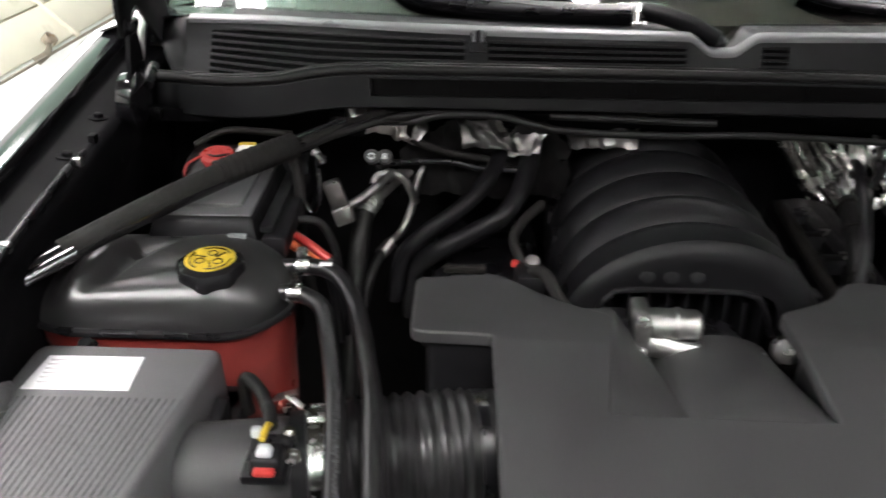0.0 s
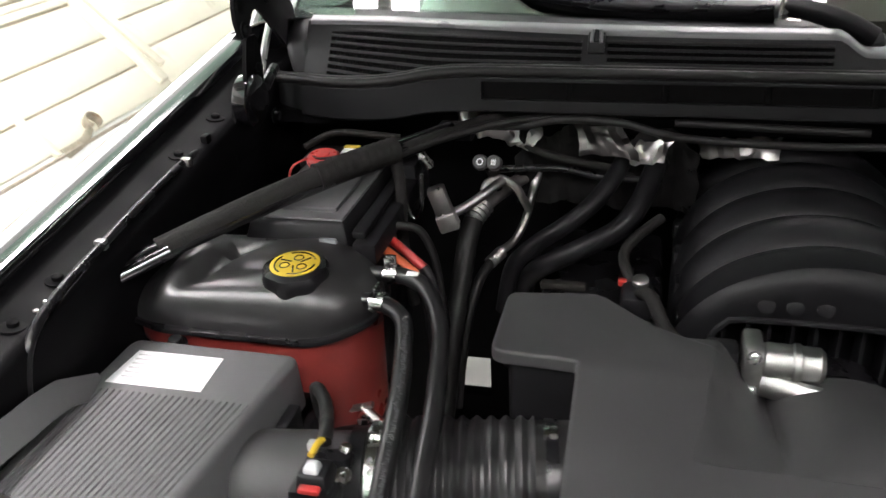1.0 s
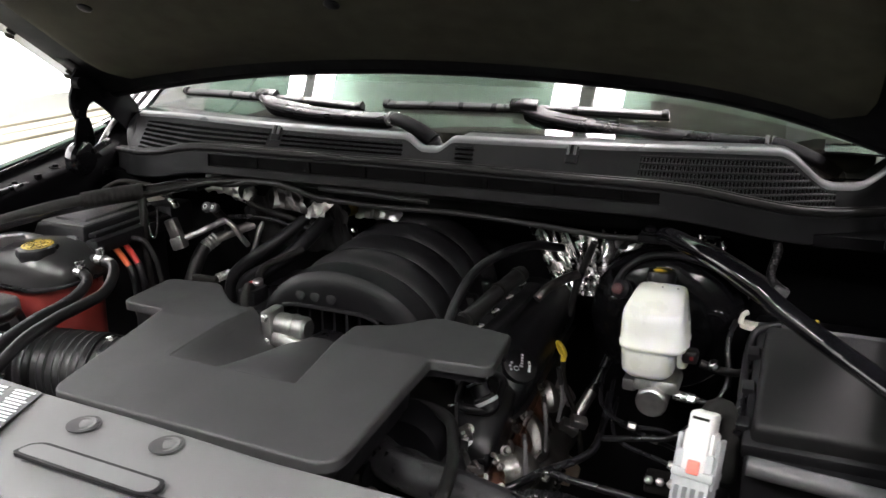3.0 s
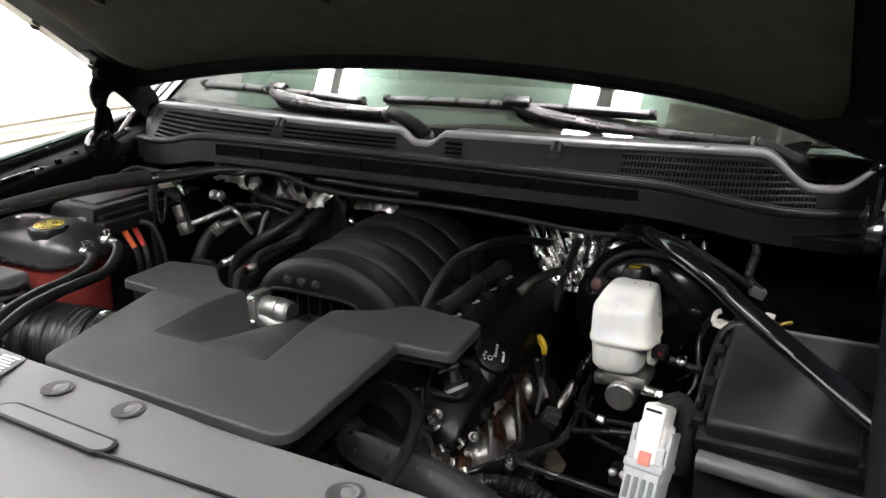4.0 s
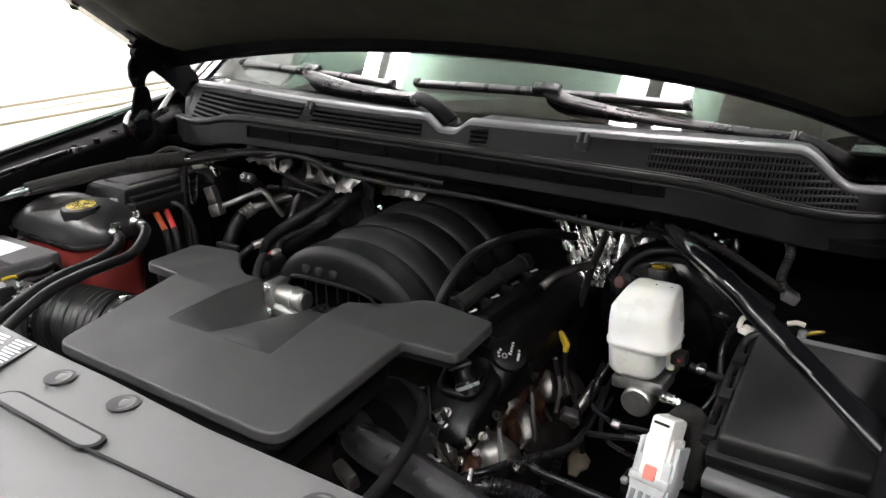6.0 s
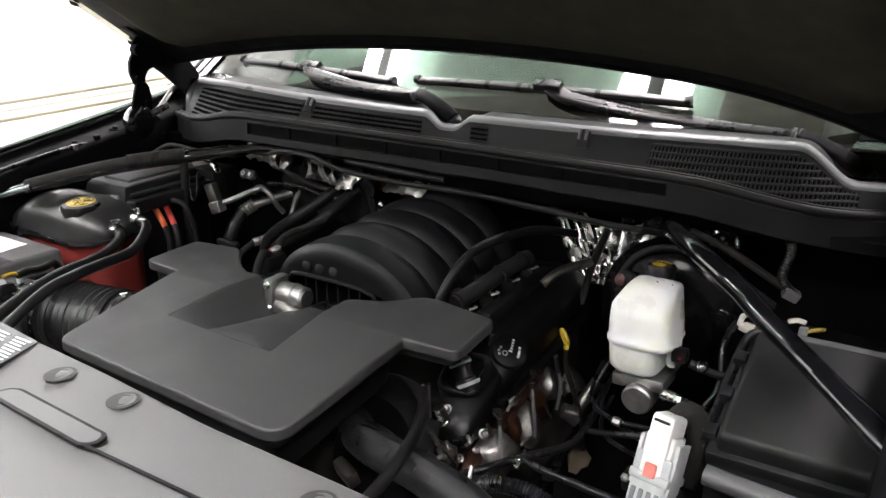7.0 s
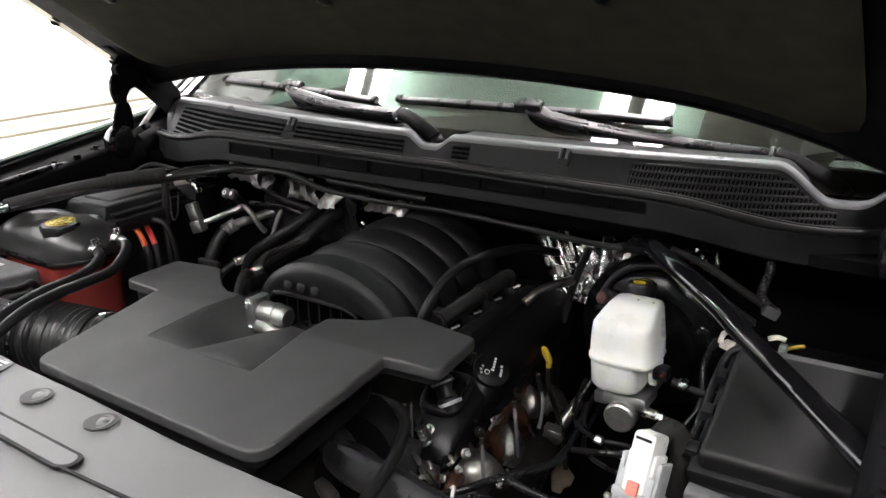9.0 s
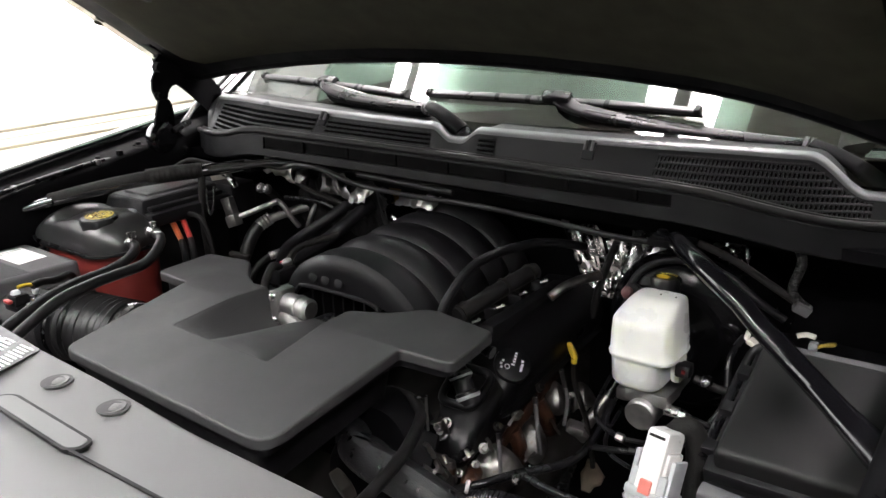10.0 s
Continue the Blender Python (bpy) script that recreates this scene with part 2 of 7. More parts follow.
def prism(poly, z0, z1, bevel=0.004, seg=3, lower=0.0):
    """An upright prism over a plan; its upper rim is rounded."""
    bm = bmesh.new()
    top = bm.faces.new([bm.verts.new((p[0], p[1], z1)) for p in poly])
    if top.normal.z < 0:
        top.normal_flip()
    ext = bmesh.ops.extrude_face_region(bm, geom=[top])
    low = [v for v in ext["geom"] if isinstance(v, bmesh.types.BMVert)]
    tops = [v for v in bm.verts if v not in low]
    for v in low:
        v.co.z = z0
    bm.normal_update()
    if bevel:
        rim = [e for e in bm.edges if e.verts[0].co.z > z1 - 1e-6 and e.verts[1].co.z > z1 - 1e-6]
        bmesh.ops.bevel(bm, geom=rim, offset=bevel, segments=seg, affect="EDGES", profile=0.5)
        tops = [f for f in bm.faces if f.calc_center_median().z > z1 - 1e-6 and len(f.verts) > 4]
        bmesh.ops.inset_region(bm, faces=tops, thickness=min(0.0015, bevel * 0.3))
    return bm


def smooth_path(pts, step=0.008, tension=0.5):
    pts = [Vector(p) for p in pts]
    if len(pts) < 3:
        return pts
    out = []
    for i in range(len(pts) - 1):
        p0, p1, p2 = pts[max(i - 1, 0)], pts[i], pts[i + 1]
        p3 = pts[min(i + 2, len(pts) - 1)]
        n = max(2, int((p2 - p1).length / step))
        for j in range(n):
            t = j / n
            a, b = (p2 - p0) * tension, (p3 - p1) * tension
            out.append(p1 * (2 * t ** 3 - 3 * t * t + 1) + a * (t ** 3 - 2 * t * t + t) + p2 * (3 * t * t - 2 * t ** 3) + b * (t ** 3 - t * t))
    return out + [pts[-1]]


def tube(pts, r, seg=10, step=0.008, rib=0.0, pitch=0.006, r1=None, flat=1.0, cap=True):
    """A pipe along pts; rib is the height of its rings, pitch their distance."""
    path = smooth_path(pts, min(step, pitch / 4) if rib else step)
    if rib:
        fine = []
        for a, b in zip(path, path[1:]):
            n = max(1, int((b - a).length / (pitch / 4)))
            fine += [a.lerp(b, j / n) for j in range(n)]
        path = fine + [path[-1]]
    bm, rings, s = bmesh.new(), [], 0.0
    total = sum((b - a).length for a, b in zip(path, path[1:]))
    side = None
    for i, p in enumerate(path):
        d = (path[min(i + 1, len(path) - 1)] - path[max(i - 1, 0)]).normalized()
        if side is None:
            side = d.orthogonal().normalized()
            if abs(d.z) < 0.9:
                side = d.cross(Vector((0, 0, 1))).normalized()
        side = (side - d * side.dot(d)).normalized()
        up = d.cross(side)
        if i:
            s += (p - path[i - 1]).length
        rad = r + ((r1 - r) * s / total if r1 is not None else 0) + (rib * 0.5 * (1 + math.cos(2 * math.pi * s / pitch)) if rib else 0)
        rings.append([bm.verts.new(p + side * rad * math.cos(2 * math.pi * k / seg) + up * rad * flat * math.sin(2 * math.pi * k / seg)) for k in range(seg)])
    for a, b in zip(rings, rings[1:]):
        for k in range(seg):
            bm.faces.new((a[k], a[(k + 1) % seg], b[(k + 1) % seg], b[k]))
    if cap:
        bm.faces.new(rings[0])
        bm.faces.new(rings[-1])
    return bm


def lathe(profile, m=None, seg=24, lobes=0, lobe=0.0):
    """Turns (radius, height) pairs round the z axis."""
    bm, rings = bmesh.new(), []
    for r, z in profile:
        ring = []
        for k in range(seg):
            a = 2 * math.pi * k / seg
            rr = r * (1 + (lobe * math.cos(lobes * a) if lobes else 0))
            ring.append(bm.verts.new((rr * math.cos(a), rr * math.sin(a), z)))
        rings.append(ring)
    for a, b in zip(rings, rings[1:]):
        for k in range(seg):
            bm.faces.new((a[k], a[(k + 1) % seg], b[(k + 1) % seg], b[k]))
    bm.faces.new(rings[0])
    bm.faces.new(rings[-1])
    if m is not None:
        bmesh.ops.transform(bm, matrix=m, verts=bm.verts)
    return bm


def bar(pts, up, w, h, w1=None, h1=None, round_=0.35, step=0.008):
    """A rounded flat bar along pts; w is its width, h its height along up."""
    path, up = smooth_path(pts, step), Vector(up).normalized()
    corner = rounded([(-0.5, -0.5), (0.5, -0.5), (0.5, 0.5), (-0.5, 0.5)], round_, 4)
    rows = []
    for i, p in enumerate(path):
        f = i / (len(path) - 1)
        d = (path[min(i + 1, len(path) - 1)] - path[max(i - 1, 0)]).normalized()
        side = d.cross(up).normalized()
        top = side.cross(d).normalized()
        ww, hh = w + ((w1 or w) - w) * f, h + ((h1 or h) - h) * f
        rows.append([p + side * (q[0] * ww) + top * (q[1] * hh) for q in corner])
    return loft(rows, True, True)


def along(p, d, roll=0):
    """A pose at p whose z axis points along d."""
    return Matrix.Translation(p) @ Vector(d).to_track_quat("Z", "Y").to_matrix().to_4x4() @ pose(0, 0, 0, 0, 0, roll)


def loft(rows, close=False, cap=False):
    """A skin over rows of points, all of one length."""
    bm = bmesh.new()
    vs = [[bm.verts.new(p) for p in row] for row in rows]
    for a, b in zip(vs, vs[1:]):
        for k in range(len(a) - (0 if close else 1)):
            j = (k + 1) % len(a)
            bm.faces.new((a[k], a[j], b[j], b[k]))
    if cap:
        bm.faces.new(vs[0])
        bm.faces.new(vs[-1])
    return bm


def thicken(bm, t):
    bmesh.ops.recalc_face_normals(bm, faces=bm.faces)
    bmesh.ops.solidify(bm, geom=bm.faces[:], thickness=t)
    return bm


def bolt(p, d, r=0.008, h=0.007):
    bm = lathe([(r * 1.6, 0), (r * 1.6, h * 0.25), (r, h * 0.3), (r, h * 0.9), (r * 0.85, h)], along(p, d), 12)
    return bm


def wobble(bm, amount, scale, seed=0.0):
    for v in bm.verts:
        v.co += noise.noise_vector(v.co * scale + Vector((seed, seed, seed))) * amount
    return bm


# ---- the garage ----
solo("floor", box(-3.3, -5.0, GROUND - 0.1, 4.2, 6.5, GROUND, 0), CONCRETE, "pale concrete garage floor", "floor", kind="structure")
solo("ceiling", box(-3.3, -5.0, CEILING, 4.2, 6.5, CEILING + 0.1, 0), CEIL, "pale green painted garage ceiling", "ceiling", kind="structure")
# unseen dark panel, added so the lower windshield reflects a dark band
solo("ceiling_dark_bay", put(put(box(-2.28, -0.6, CEILING - 0.03, 4.0, 0.74, CEILING, 0), box(0.36, 0.74, CEILING - 0.03, 4.0, 0.88, CEILING, 0)), box(-2.28, 0.74, CEILING - 0.03, -1.50, 0.95, CEILING, 0)), DARK_REFLECTED, "dark brown ceiling panel added to darken the windshield reflection", "ceiling", kind="structure")
# unseen white strip, added for the pale patch reflected at the windshield's end
solo("ceiling_white_bay", box(-3.0, -4.85, CEILING - 0.02, -2.285, 6.35, CEILING, 0), WALL, "white ceiling strip added to whiten the windshield reflection", "ceiling", kind="structure")
solo("wall_east", box(4.0, -5.0, GROUND, 4.15, 6.5, CEILING, 0), GREY_WALL, "plain grey painted garage wall", "wall", kind="structure")
solo("wall_south", box(-3.1, -5.0, GROUND, 4.0, -4.85, CEILING, 0), GREY_WALL, "plain grey painted garage wall", "wall", kind="structure")
solo("wall_north", box(-3.1, 6.35, GROUND, 4.0, 6.5, CEILING, 0), GREY_WALL, "plain grey painted garage wall", "wall", kind="structure")


solo("wall_west", put(put(put(box(-3.16, -5.0, GROUND, -3.0, 6.5, -0.02, 0), box(-3.16, -5.0, 1.6, -3.0, 6.5, CEILING, 0)), box(-3.16, -5.0, -0.02, -3.0, -1.5, 1.6, 0)), box(-3.16, 6.0, -0.02, -3.0, 6.5, 1.6, 0)), WALL, "white painted garage wall round the added glowing panes", "wall", kind="structure")


def window():
    # made-up window: its glow replaces an overlit white wall
    t = thing("window_1", (-3.08, 2.2, -0.02), "wide row of glowing white panes added for the overlit wall", "window", kind="structure")
    for y0, y1 in ((-1.5, 0.7), (0.7, 4.6), (4.6, 6.0)):
        part("pane", box(-3.10, y0 + 0.01, 0.0, -3.09, y1 - 0.01, 1.58, 0), WALL_GLOW, t, "glowing white pane added for the overlit wall")
        part("mullion", box(-3.13, y0 - 0.012, -0.02, -3.06, y0 + 0.012, 1.6, 0.003), WHITE, t)
    part("sill", box(-3.12, -1.5, -0.02, -3.04, 6.0, 0.0, 0.004), WHITE, t)


window()
SLOPE = Matrix.Translation((-2.9, 0, -0.18)) @ Matrix(((0.732, 0, 0.681), (0, 1, 0), (-0.681, 0, 0.732))).to_4x4()


def ledge():
    """The garage door, built as a sloping panelled ledge; on the slope x runs down, y along, z out."""
    t = thing("panelled_ledge", (-2.5, 1.5, GROUND), "cream sectional garage door built as sloping panels and rails", "ledge", kind="structure")
    # white slope added in place of floor that is brightly lit
    part("low_wall", loft([[(-2.95, y, -0.60), (-2.47, y, -0.60), (-1.75, y, GROUND + 0.02), (-1.75, y, GROUND), (-2.95, y, GROUND)] for y in (-4.85, -2, 0, 2, 4, 6.35)], True, True), WALL, t, "white slope standing in for the brightly lit floor")
    part("backing", box(-0.13, -4.8, -0.05, 0.63, 6.3, -0.016, 0, m=SLOPE), GAP, t)
    for y0, y1, shift in ((-4.8, -1.1, 0.0), (-1.1, 0.9, 0.03), (0.9, 2.92, 0.0), (2.92, 4.94, -0.06), (4.94, 6.3, 0.0)):
        edges = [0.03, 0.255 + shift, 0.445 + shift, 0.625]
        for a, b in zip(edges, edges[1:]):
            part("panel", box(a + 0.006, y0 + 0.006, -0.02, b - 0.006, y1 - 0.006, 0.0, 0.003, m=SLOPE), CREAM, t)
    for a, b, h in ((-0.10, -0.065, 0.014), (-0.055, -0.02, 0.008), (-0.012, 0.028, 0.011)):
        part("rail", box(a, -4.8, -0.02, b, 6.3, h, 0.005, m=SLOPE), CREAM, t)
    for y in (-3.2, -1.1, 0.9, 2.92, 4.94):
        part("stile", box(-0.09, y - 0.075, -0.01, 0.58, y - 0.008, 0.028, 0.005, m=SLOPE), CREAM, t)
        part("stile", box(-0.09, y + 0.030, -0.01, 0.50, y + 0.085, 0.022, 0.005, m=SLOPE), CREAM, t)
    for y in (-2.1, -0.1, 1.98, 4.0):
        part("thin_stile", box(0.30, y - 0.016, -0.01, 0.64, y + 0.016, 0.02, 0.005, m=SLOPE), CREAM, t)
    part("lock_bar", tube([SLOPE @ Vector((0.66, y, 0.035)) for y in (-4.0, 0.0, 3.0, 6.0)], 0.008, 8, 0.5), LATCH, t, "thin worn steel bar")
    for y in (-1.8, 0.2, 2.20, 3.62):
        bracket = part("bracket", bar([SLOPE @ Vector((0.655, y - 0.22, 0.03)), SLOPE @ Vector((0.65, y - 0.10, 0.04)), SLOPE @ Vector((0.62, y - 0.02, 0.05))], (0.68, 0, 0.73), 0.05, 0.008, 0.03), LATCH, t, "worn steel strap")
        curl = [SLOPE @ Vector((0.60 + 0.036 * math.cos(a), y + 0.02 + 0.036 * math.sin(a), 0.05)) for a in np.linspace(0.6, 5.4, 14)]
        part("curl", bar(curl, SLOPE.to_3x3() @ Vector((0, 0, 1)), 0.006, 0.045), LATCH, bracket, "curled steel strap end")


ledge()


def strip_light(x, y):
    t = thing("strip_light", (x, y, CEILING), "white hanging fixture with two bright fluorescent strips", "ceiling light", "ceiling strip lights")
    part("housing", box(x - 0.030, y - 0.66, CEILING - 0.17, x + 0.030, y + 0.66, CEILING - 0.12, 0.008), WHITE, t)
    for d in (-0.5, 0.5):
        part("rod", tube([(x, y + d, CEILING), (x, y + d, CEILING - 0.125)], 0.006, 8), WHITE, t)
    for s in (-1, 1):
        part("tube", box(x + s * 0.088 - 0.058, y - 0.62, CEILING - 0.165, x + s * 0.088 + 0.058, y + 0.62, CEILING - 0.142, 0.01), TUBE_LIGHT, t, "glowing white fluorescent strip")


for lx in (-1.30, 0.11, 1.52):
    for ly in (1.0, -1.35):
        strip_light(lx, ly)


# ---- the truck's body round the engine bay ----
def rail_z(y):
    return 0.136 + 0.134 * y


def fender(s, label, off=0.0):
    """s is -1 or 1, the side; the crown, the inner gutter with its bolts, and the apron below."""
    t = thing("front_fender", (s * 0.9 + off, 0.0, -0.6), label, "fender", "front fenders")
    rows = []
    for i in range(25):
        y = -0.75 + i * 0.055
        z = rail_z(y) - (0.10 * max(0, -0.35 - y) if y < -0.35 else 0)
        rows.append([(s * x + off, y, z + dz) for x, dz in ((0.812, -0.022), (0.812, -0.004), (0.815, 0.001), (0.824, 0.004), (0.840, 0.004), (0.858, 0.000), (0.876, -0.008), (0.892, -0.022), (0.903, -0.05), (0.910, -0.10), (0.914, -0.25), (0.916, -0.5), (0.916, -0.72))])
    part("outer_panel", loft(rows), PAINT, t, "gloss black painted crown and side")
    rows = []
    for i in range(25):
        y = -0.75 + i * 0.055
        z = rail_z(y)
        rows.append([(s * x + off, y, z + dz) for x, dz in ((0.811, -0.012), (0.807, -0.022), (0.801, -0.027), (0.766, -0.031), (0.757, -0.034), (0.751, -0.043), (0.752, -0.08), (0.76, -0.16), (0.80, -0.35), (0.82, -0.9))])
    part("apron", loft(rows), APRON, t, "black inner apron with a stepped flange")
    for y in (-0.42, -0.145, -0.07, 0.2, 0.31):
        p = Vector((s * 0.778 + off, y, rail_z(y) - 0.0305))
        w = part("washer", lathe([(0.0135, 0), (0.0135, 0.0015), (0.008, 0.002)], along(p, (-s * 0.1, 0, 1)), 24), APRON, t)
        part("bolt", bolt(p, (-s * 0.1, 0, 1), 0.0062, 0.007), APRON, w)
    for y, m in ((-0.105, ZINC), (-0.12, STEEL), (-0.045, STEEL), (-0.01, ZINC)) if s < 0 else ():
        part("rivet", lathe([(0.003, 0), (0.003, 0.002), (0.001, 0.003)], along((s * 0.770 + off, y, rail_z(y) - 0.0308), (0, 0, 1)), 10), m, t)
    for y in (0.07, 0.24):
        part("clip", box(s * 0.762 + off - 0.005, y, rail_z(y) - 0.036, s * 0.762 + off + 0.005, y + 0.014, rail_z(y) - 0.022, 0.002), APRON, t)
    return t


fender(-1, "gloss black front fender with a bolted inner flange")
fender(1, "gloss black front fender beside the electrical box", 0.155)


def firewall():
    bm = box(-0.82, 0.60, -0.420, 0.98, 0.63, 0.2, 0.0)
    for x0, x1, z0, z1 in ((-0.82, -0.532, -0.75, -0.420), (-0.450, 0.98, -0.75, -0.420), (-0.532, -0.450, -0.75, -0.510), (-0.532, -0.500, -0.440, -0.420)):
        put(bm, box(x0, 0.60, z0, x1, 0.63, z1, 0.0))
    put(bm, box(-0.82, 0.44, 0.10, 0.98, 0.60, 0.12, 0.0))
    solo("firewall", bm, APRON, "black painted steel firewall behind the engine", "firewall", kind="structure")
    for x in (-0.815, 0.955):
        solo("cowl_side", box(x, 0.44, -0.75, x + 0.015, 0.60, 0.10, 0.002), APRON, "black painted inner side panel at the firewall", "body panel", kind="structure")
    bm = box(-0.80, -0.62, -0.75, 0.96, -0.58, -0.08, 0.006)
    put(bm, box(-0.80, -0.60, -0.12, 0.96, -0.32, -0.08, 0.006))
    solo("radiator_support", bm, APRON, "black painted radiator support crossmember", "crossmember", kind="structure")
    for s in (-1, 1):
        solo("frame_rail", box(s * 0.5 - 0.05, -0.6, -0.72, s * 0.5 + 0.05, 0.62, -0.58, 0.01), DARKMETAL, "dark steel frame rail under the engine bay", "frame rail", kind="structure")


firewall()


MID = 0.07


def glass_y(x, z):
    return 0.482 + 0.165 * (x - MID) ** 2 + (z - 0.245) / math.tan(radians(35))


def windshield():
    t = thing("windshield", (0, 0.5, 0.2), "green-tinted windshield glass reflecting ceiling lights", "windshield")
    rows = []
    for j in range(10):
        z = 0.20 + j * 0.085
        w = 0.84 - 0.10 * j / 9
        rows.append([(MID + x, glass_y(MID + x, z), z) for x in np.linspace(-w, w, 33)])
    part("pane", thicken(loft(rows), 0.005), GLASS, t)
    for s in (-1, 1):
        pts = [(MID + s * (0.865 - 0.10 * j / 9), glass_y(MID + 0.855, 0.20 + j * 0.085) + 0.0, 0.205 + j * 0.085) for j in range(10)]
        part("pillar", tube(pts, 0.035, 10, 0.05, flat=0.7), PAINT, t, "gloss black pillar beside the glass")
        pts = [(MID + s * (0.70 - 0.10 * j / 9), glass_y(MID + 0.70, 0.20 + j * 0.085) + 0.14, 0.22 + j * 0.085) for j in range(10)]
        part("pillar_trim", tube(pts, 0.07, 10, 0.05, flat=0.5), TRIM, t, "grey inner pillar trim")
    solo("dashboard", loft([[(x, y, z) for x in np.linspace(-0.85, 0.85, 9)] for y, z in ((0.56, 0.10), (0.60, 0.22), (0.9, 0.27), (1.25, 0.24), (1.4, 0.0), (1.45, -0.4))]), DASH, "dark dashboard seen through the windshield", "dashboard")
    solo("cab_back", box(-0.9, 1.9, -0.5, 0.9, 1.95, 1.0, 0.01), DASH, "dark cab interior behind the windshield", "cab interior", kind="structure")
    for s in (-1, 1):
        solo("cab_side", box(MID + s * 0.95 - 0.03, 0.75, -0.75, MID + s * 0.95 + 0.03, 1.95, 0.45, 0.02), PAINT, "gloss black cab side", "cab side", kind="structure")
    solo("cab_roof", box(-0.72, 1.38, 0.96, 0.72, 1.95, 1.0, 0.015), PAINT, "gloss black cab roof", "cab roof", kind="structure")


windshield()


# ---- the cowl ----
SEAL = ((-0.80, 0.160), (-0.74, 0.168), (-0.70, 0.173), (-0.62, 0.180), (-0.57, 0.186), (-0.53, 0.193), (-0.49, 0.203), (-0.45, 0.208), (-0.40, 0.2095), (-0.1, 0.2085),
        (0.2, 0.2065), (0.40, 0.2035), (0.52, 0.2025), (0.575, 0.199), (0.62, 0.191), (0.66, 0.182), (0.70, 0.173), (0.74, 0.165), (0.79, 0.159), (0.95, 0.154))


def seal_y(x):
    return 0.372 + 1.1 * max(0, abs(x - 0.03) - 0.48) ** 2


def seal_z(x):
    return float(np.interp(x, [p[0] for p in SEAL], [p[1] for p in SEAL])) - 0.006


def lip_y(x):
    return 0.400 + 0.17 * (x - MID) ** 2


def notch(x):
    """How far the lip dips where a wiper's pivot comes through."""
    d = 0.0
    for c, w, flat in ((0.088, 0.052, 0.012), (0.800, 0.105, 0.016)):
        d = max(d, min(1.0, max(0.0, (w - abs(x - c)) / (w - flat))))
    return d * d * (3 - 2 * d)


def lip_z(x):
    n = notch(x)
    deep = 0.022 if x < 0.4 else 0.056
    return 0.2475 - deep * n - 0.05 * max(0, -0.55 - x) ** 1.2


def slope_at(x, f, out=0.0):
    """A place on the sloping face between the seal, f = 0, and the lip, f = 1, pushed out of it."""
    a = Vector((x, seal_y(x) + 0.014, seal_z(x) + 0.001))
    b = Vector((x, lip_y(x) - 0.002, lip_z(x) - 0.004))
    d = b - a
    n = Vector((0, -d.z, d.y)).normalized() if d.length > 1e-6 else Vector((0, -0.7, 0.7))
    return a + d * f + n * out


